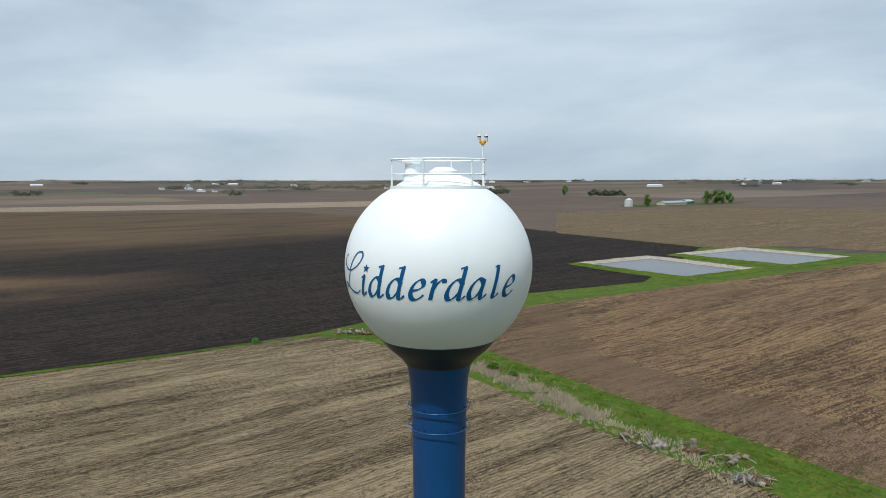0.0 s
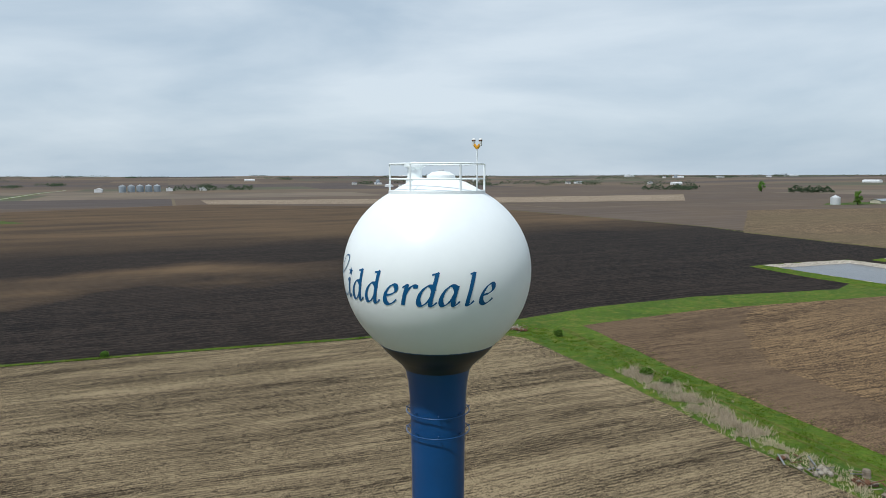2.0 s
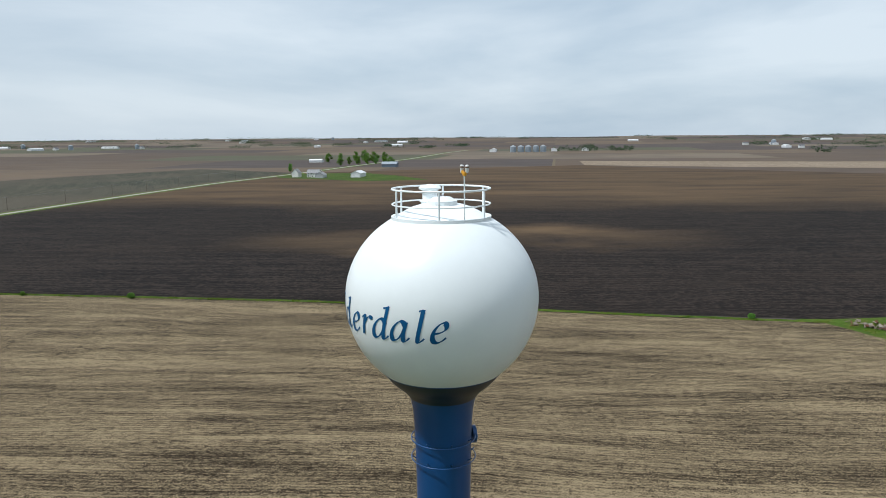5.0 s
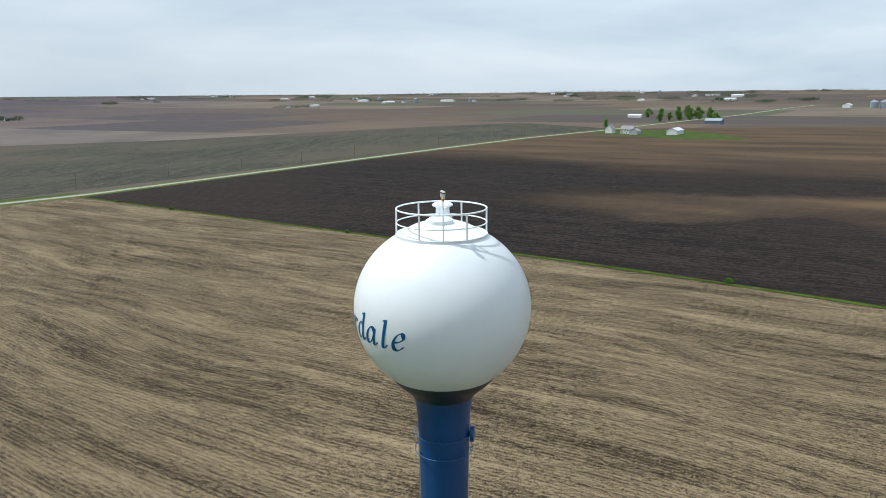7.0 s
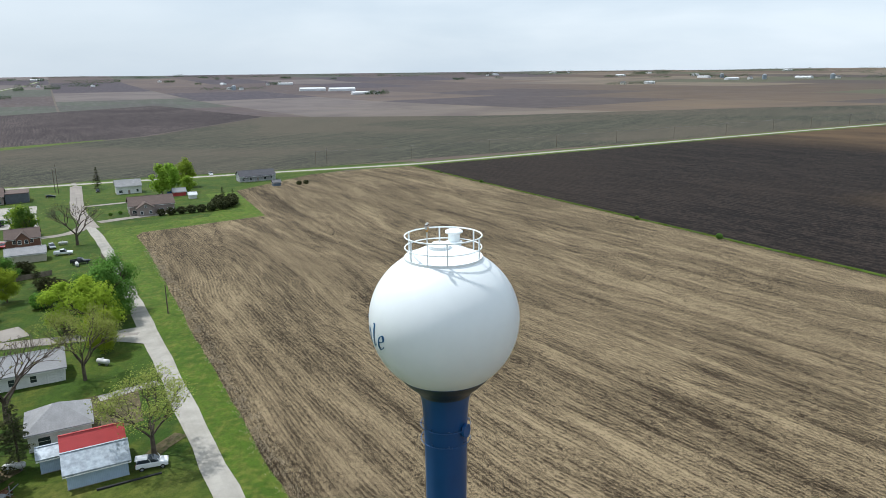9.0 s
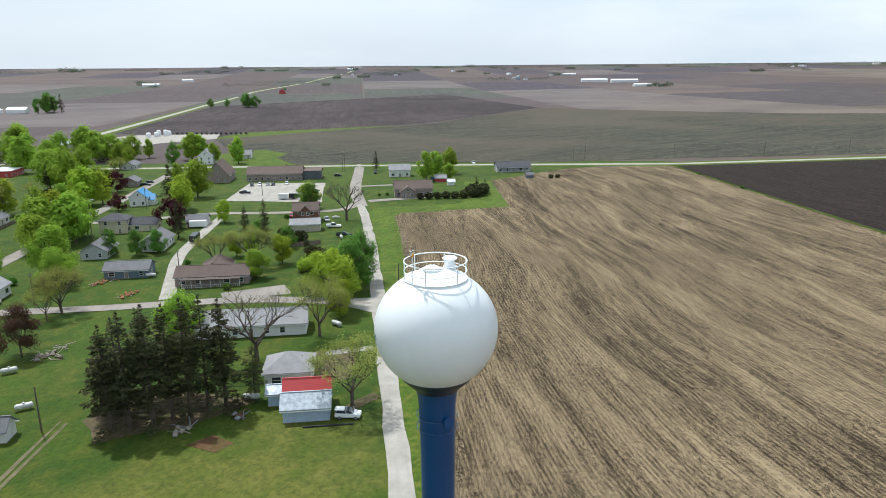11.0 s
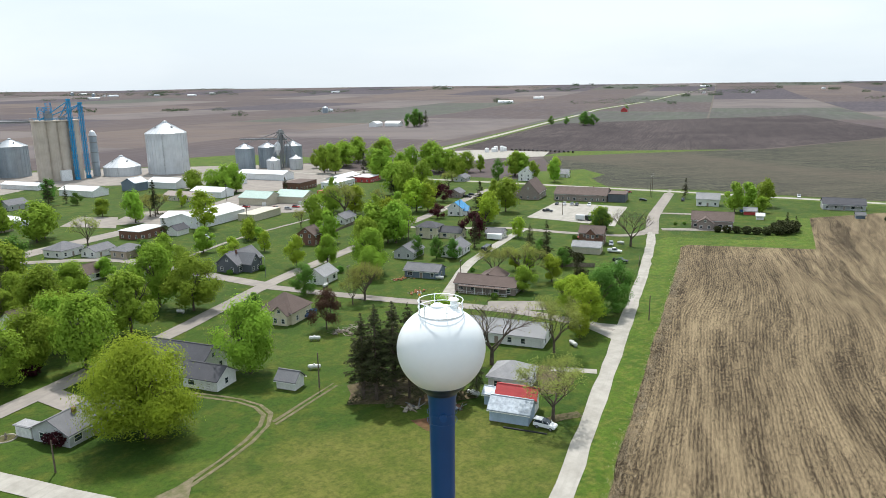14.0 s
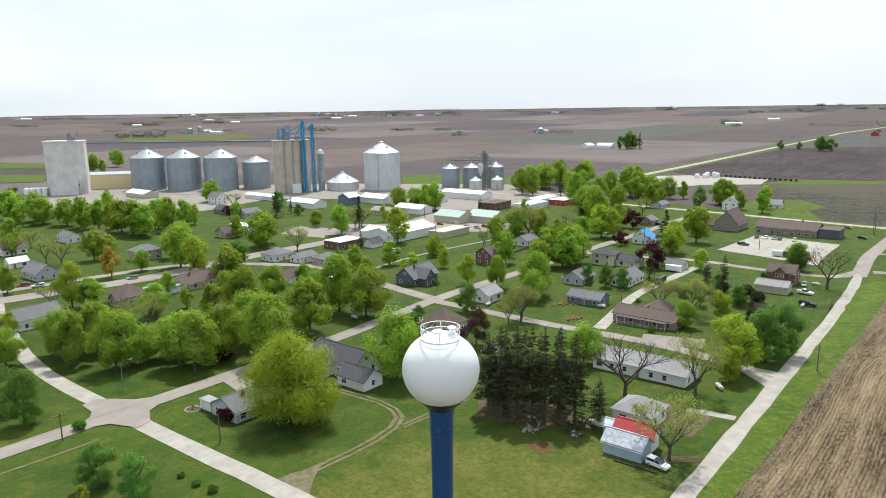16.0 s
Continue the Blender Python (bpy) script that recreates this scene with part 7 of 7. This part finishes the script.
for x, y, turn in ((-35, -121, 150), (-27.5, -102, 153), (-11, -166, 120), (-58, -170, 40), (-49.5, -69.5, 120), (-87, -81, 80), (37, -204, 130), (-94.5, -157, 127), (-188, -164.5, 120), (-160, -139, 40)):
    propane_tank(x, y, turn)


# ---- clutter ----
def rubble(name, x, y, n, spread, mats, label, seed, long=2.2, group="rubbish along the lane"):
    """A heap of boards, limbs and lumps."""
    rng = np.random.RandomState(seed)
    t = thing(name, x, y, 0, None, label, "rubble", group)
    for k in range(n):
        bm = bmesh.new()
        a, b = rng.uniform(0, 360), rng.uniform(-25, 25)
        if k % 3 == 0:
            lump = lathe([(0.1, 0), (0.45, 0.1), (0.5, 0.35), (0.2, 0.6)], 7)
            for v in lump.verts:
                v.co += Vector(rng.normal(0, 0.07, 3))
            p = part("stone", lump, mats[k % len(mats)], t)
            p.matrix_local = pose(rng.normal(0, spread * 0.8), rng.normal(0, spread * 0.5), 0.25 * rng.rand(), 0, 0, a)
        else:
            L = long * (0.4 + rng.rand())
            p = part("board", boxes(((0, 0, 0), (L, 0.12 + 0.15 * rng.rand(), 0.06 + 0.06 * rng.rand()))), mats[k % len(mats)], t)
            p.matrix_local = pose(rng.normal(0, spread), rng.normal(0, spread * 0.6), 0.25 + 0.8 * rng.rand() ** 2, b * 0.5, b, a)


M_BONE = plain("bleached_timber", (0.32, 0.285, 0.235), 0.9, 0, 0.2)
M_LUMP = plain("broken_concrete", (0.24, 0.20, 0.16), 0.95, 0, 0.2)
rubble("rubbish_heap", 42, 71.5, 34, 1.9, [M_BONE, M_WOOD, M_STEELWORK, M_RUSTY], "heap of boards, branches and scrap metal", 1, 3.2)
rubble("rubbish_heap", 41.2, 78.6, 22, 1.6, [M_LUMP, M_BONE, M_RUSTY], "heap of broken concrete and timber", 2, 1.6)
rubble("rubbish_heap", 37.4, 82, 14, 1.2, [M_RUSTY, M_WOOD], "rusty scrap and earth heap", 3, 1.6)
rubble("branch_pile", 32, 84.5, 26, 1.8, [M_BONE, M_WOOD, M_STEELWORK], "grey pile of cut branches", 4, 2.6)
rubble("branch_pile", 28.2, 88, 10, 0.9, [M_RUSTY, M_WOOD], "small pile of rotten logs", 5, 1.4)
rubble("rubbish_heap", -29, 163, 40, 2.4, [M_RUSTY, M_LUMP, M_WOOD, M_BONE], "heap of old tiles and brush at the field corner", 6, 2.2)
rubble("rubbish_heap", -25, 161, 24, 2.0, [M_RUSTY, M_WOOD], "rust-red scrap heap at the field corner", 7, 2.2)
rubble("wood_pile", -43.9, -123.3, 34, 2.6, [M_WOOD, M_BONE], "untidy stack of old lumber", 8, 2.6, "yard clutter")
rubble("scrap_pile", -36.5, -70.5, 14, 1.8, [M_BONE, M_STEELWORK, M_WOOD], "scrap and boards under the spruces", 9, 2.2, "yard clutter")
rubble("scrap_pile", -43.5, -66, 12, 1.2, [M_STEELWORK, M_RUSTY], "scrap iron beside the lean-to", 10, 2.0, "yard clutter")


M_TERRA = plain("orange_rubble", (0.36, 0.16, 0.075), 0.9, 0, 0.2)
rubble("brick_heap", -82.5, -164, 30, 2.2, [M_TERRA, M_TERRA, M_BONE], "orange heap of broken brick beside the slate garage", 11, 1.0, "yard clutter")
rubble("brick_heap", -79.2, -147, 24, 1.9, [M_TERRA, M_BONE, M_TERRA], "orange heap of brick and boards on the grass", 12, 1.0, "yard clutter")


def stump(x, y):
    t = thing("tree_stump", x, y, 30, None, "cut tree stump lying by the lane", "stump")
    bm = lathe([(0.75, -0.1), (0.6, 0.3), (0.55, 0.9), (0.5, 1.15)], 10)
    for v in bm.verts:
        v.co += Vector((0.12 * noise.noise(v.co * 2), 0.12 * noise.noise(v.co * 2 + Vector((5, 0, 0))), 0))
    part("wood", bm, M_WOOD, t)


stump(38, 84.5)
t = thing("leaning_post", 24, 91.8, 0, None, "broken white post leaning in the weeds", "post")
part("post", rod(bmesh.new(), (0, 0, -0.2), (-0.55, 0.35, 1.9), 0.1, 0.08), M_BONE, t)
t = thing("timber_beam", -48.6, -51.2, GRID + 90, None, "long black timber beam lying on the lawn", "beam")
part("beam", boxes(((0, 0, 0.12), (8.2, 0.28, 0.3))), M_DARK, t)
t = thing("garden_ring", 33, -101, 0, None, "round stone-edged flower bed with a statue post", "flower bed")
part("kerb", torus(1.7, 0.16, 0.12, 24, 6), M_ROCK, t)
part("soil", lathe([(1.6, 0.02), (1.6, 0.14)], 24), M_DIRT, t)
part("ornament", lathe([(0.25, 0.1), (0.18, 0.6), (0.28, 0.8), (0.1, 1.3)], 10), M_LUMP, t)


def fence(a, b, h, mat, label):
    a, b = Vector((*a, 0)), Vector((*b, 0))
    t = thing("fence", a.x, a.y, math.degrees(math.atan2(b.y - a.y, b.x - a.x)), None, label, "fence")
    L = (b - a).length
    n = max(2, int(L / 2.2))
    for k in range(n + 1):
        part("post", boxes(((L * k / n, 0, h / 2), (0.1, 0.1, h + 0.3))), mat, t)
    for k in range(n):
        part("panel", boxes(((L * (k + 0.5) / n, 0, h / 2), (L / n - 0.14, 0.04, h - 0.15))), mat, t)


fence((-140, -148), (-150, -140), 1.7, M_WOOD, "grey wooden privacy fence behind the garage")
fence((-164, -132), (-172, -139), 1.6, M_WOOD, "grey wooden fence at the lot's edge")
fence((-132, -290), (-100, -262), 1.8, M_WOOD, "dark wooden fence between the lots")


def nurse_tanks():
    first = None
    for k in range(15):
        f = k / 14
        x, y = -458 - 31 * f, -598 + 67 * f
        if first is None:
            t = thing("nurse_tank", x, y, GRID, None, "dark wheeled fertiliser tank in a long row", "tank", "row of fertiliser tanks")
            tank = part("tank", lathe([(0.0, -1.8), (0.8, -1.6), (0.9, -1.2), (0.9, 1.2), (0.8, 1.6), (0.0, 1.8)], 16, cap=False), M_DARK, t, smooth=True)
            tank.matrix_local = pose(0, 0, 1.7, 0, 90, 0)
            part("chassis", boxes(((0, 0, 0.75), (3.6, 1.6, 0.2))), M_RUSTY, t)
            for s in (-1, 1):
                for a in (-1.2, 1.2):
                    part("wheel", shared(("tyre",), lambda: None, M_TYRE), M_TYRE, t).matrix_local = pose(a, s * 0.9, 0.34)
            first = t
        else:
            copy_thing(first, pose(x, y, terrain(x, y), 0, 0, GRID))


nurse_tanks()
for k, (x, y, r, h) in enumerate(((-424, -599, 2.4, 4), (-431, -596, 2.4, 4), (-437, -600, 2.2, 5.5), (-443, -597, 2.2, 5.5), (-449, -600, 2.4, 4))):
    t = thing("storage_tank", x, y, 0, None, "white upright fertiliser storage tank", "tank", "white storage tanks")
    part("shell", lathe([(r, -0.4), (r, h), (r * 0.6, h + r * 0.3), (0.2, h + r * 0.4)], 28), M_STEEL_W, t)
    part("hatch", lathe([(0.4, h + r * 0.3), (0.4, h + r * 0.55)], 10), M_STEELWORK, t)
house("machine_shed", -330, -560, 30, 14, 4.6, 2.4, 90, M_STEEL_T, M_R_SHEET, label="tan shed at the fertiliser plant", category="shed", bays=False)

# ---- farms beyond the fields ----
house("farm_shed", -628, 462, 24, 11, 4.6, 2.6, 90, M_STEEL_W, M_R_WHITE, label="long white farm shed beside the gravel road", category="shed", bays=False)
house("farmhouse", -672, 432, 14, 10, 5.2, 3.4, 0, M_WHITE, M_R_PALE, label="white farmhouse beside the gravel road", rows=2, wing=(3, -5, 9, 7, 3.2, 2.2))
house("barn", -652, 428, 12, 9, 4.0, 2.6, 90, M_GREY, M_R_PALE, label="grey barn beside the white farmhouse", category="barn", bays=False)
house("barn", -690, 420, 10, 8, 5.0, 4.5, 90, M_WHITE, M_R_PALE, label="old white barn with a pale roof", category="barn", bays=False)
sheet("farm_lawn", [(-700, 400), (-560, 420), (-520, 470), (-600, 500), (-700, 520), (-745, 445)], 0.16, M_LAWN, "green farmyard grass", "lawn", 40, edge=2)
sheet("farm_lawn", [(195, 838), (300, 880), (390, 940), (400, 975), (330, 970), (210, 890)], 0.16, M_LAWN, "green farmyard grass", "lawn", 40, edge=2)
house("farm_shed", -790, 640, 22, 14, 5, 3, 0, M_SLATE, M_R_SHEET, label="blue-grey machine shed beyond the road", category="shed", bays=False)
house("farm_shed", -1060, 690, 24, 10, 4, 2, 0, M_STEEL_W, M_R_WHITE, label="white farm shed behind the grove", category="shed", bays=False)
grain_bin(210, 853, 5.0, 8, 2.5, "small steel farm grain bin", M_GALV_W, 12)
house("hog_barn", 276, 896, 46, 13, 3.2, 2.0, 0, M_STEEL_T, M_R_SHEET, label="long low livestock barn", category="barn", bays=False)
house("hog_barn", 306, 930, 16, 10, 3.6, 2.0, 0, M_SLATE, M_R_GREEN, label="small farm shed with a green roof", category="barn", bays=False)
house("farm_shed", -576, -1184, 26, 16, 6, 4, 0, M_STEEL_W, M_R_WHITE, label="white farm shed south of town", category="shed", bays=False)
house("farm_shed", -606, -1168, 30, 18, 6, 4, 90, M_STEEL_W, M_R_WHITE, label="large white farm shed south of town", category="shed", bays=False)
house("barn", -1373, -1320, 26, 16, 6, 6, 0, M_R_RED, M_R_BROWN, label="red barn by the highway", category="barn", bays=False)
for k in range(5):
    grain_bin(-1205 + 9 * k, 1392 + 20 * k, 8, 14, 4, "grain bin of a far farm", M_GALV, 12)
house("farm_shed", -1262, 1378, 46, 16, 7, 3, 90, M_STEEL_W, M_R_WHITE, label="long white shed of a far farm", category="shed", bays=False)
house("farm_shed", -1170, 1520, 40, 16, 6, 3, 90, M_STEEL_W, M_R_WHITE, label="white shed of a far farm", category="shed", bays=False)
house("hog_barn", -2428, -840, 90, 26, 8, 4, 80, M_STEEL_W, M_R_WHITE, label="long white livestock barn far off", category="barn", bays=False)
house("hog_barn", -2405, -725, 90, 26, 8, 4, 80, M_STEEL_W, M_R_WHITE, label="long white livestock barn far off", category="barn", bays=False)


def far_country():
    """Groves and farmsteads out to the horizon."""
    rng = np.random.RandomState(21)
    pts, sizes = [], []

    def grove(x, y, long, deep, high, turn, n):
        c, s = math.cos(turn), math.sin(turn)
        a = rng.uniform(-long / 2, long / 2, n)
        b = rng.uniform(-deep / 2, deep / 2, n)
        bumps = 0.6 + 0.4 * np.sin(a * 0.25 + x) * np.cos(a * 0.11 + y)
        z = high * bumps * rng.rand(n) ** 0.55
        pts.append(np.stack([x + a * c - b * s, y + a * s + b * c, terrain(x, y) + z], 1))
        sizes.append(1.6 + 1.8 * rng.rand(n))

    g = radians(GRID)
    grove(92, 1701, 60, 30, 16, g, 500)
    grove(294, 1388, 75, 14, 14, g - 0.7, 700)
    grove(57, 1660, 120, 30, 16, g - 0.7, 900)
    grove(290, 1400, 60, 20, 14, g - 0.7, 400)
    grove(350, -2054, 130, 60, 18, 0, 900)
    grove(-174, -2446, 100, 50, 18, 0, 500)
    grove(-1130, 1560, 120, 50, 18, g, 700)
    grove(-671, 2630, 200, 60, 18, 0.2, 900)
    grove(-452, 2607, 150, 60, 18, 0.2, 700)
    grove(-553, 1694, 30, 20, 12, 0, 200)
    sites = []
    k = 0
    while len(sites) < 250:
        a = rng.uniform(0, 2 * math.pi)
        r = 1900 + 2900 * rng.rand() ** 0.6
        x, y = r * math.cos(a), r * math.sin(a)
        sites.append((x, y, r))
        if rng.rand() < 0.75:
            grove(x, y, rng.uniform(60, 260), rng.uniform(25, 60), rng.uniform(10, 20), g + (rng.randint(0, 2)) * 1.57, int(rng.uniform(250, 600)))
        if rng.rand() < 0.6:
            grove(x + rng.normal(0, 150), y + rng.normal(0, 150), rng.uniform(40, 90), 30, 15, g, 160)
    for k in range(150):
        a = 2 * math.pi * (k + rng.rand()) / 150
        r = rng.uniform(4200, 4900)
        grove(r * math.cos(a), r * math.sin(a), rng.uniform(120, 420), 60, rng.uniform(8, 16), a + 1.57, 420)
    p, s = np.concatenate(pts), np.concatenate(sizes)
    tagged(new("far_woods", leaf_mesh("far_woods", p, s, M_FAR_LEAF)), "scattered groves and shelter belts out to the horizon", "woods", kind="stuff")
    for k, (x, y, r) in enumerate(sites[:110]):
        if k % 2 == 0:
            house("far_farmhouse", x + rng.normal(0, 30), y + rng.normal(0, 30), rng.uniform(14, 22), 12, 6, 4, rng.choice([0, 90]), M_WHITE, M_R_GREY, label="white farmhouse far across the fields", category="house", bays=False, group="far farm buildings")
        house("far_farm_shed", x + rng.normal(0, 50), y + rng.normal(0, 50), rng.uniform(26, 70), 16, 6, 3, rng.choice([0, 90]), M_STEEL_W, M_R_WHITE if k % 3 else M_R_SHEET, label="pale farm shed far across the fields", category="shed", bays=False, group="far farm buildings")
        if k % 4 == 0:
            grain_bin(x + 40, y + 20, 8, 15, 4, "steel grain bin far across the fields", M_GALV, 8)


far_country()
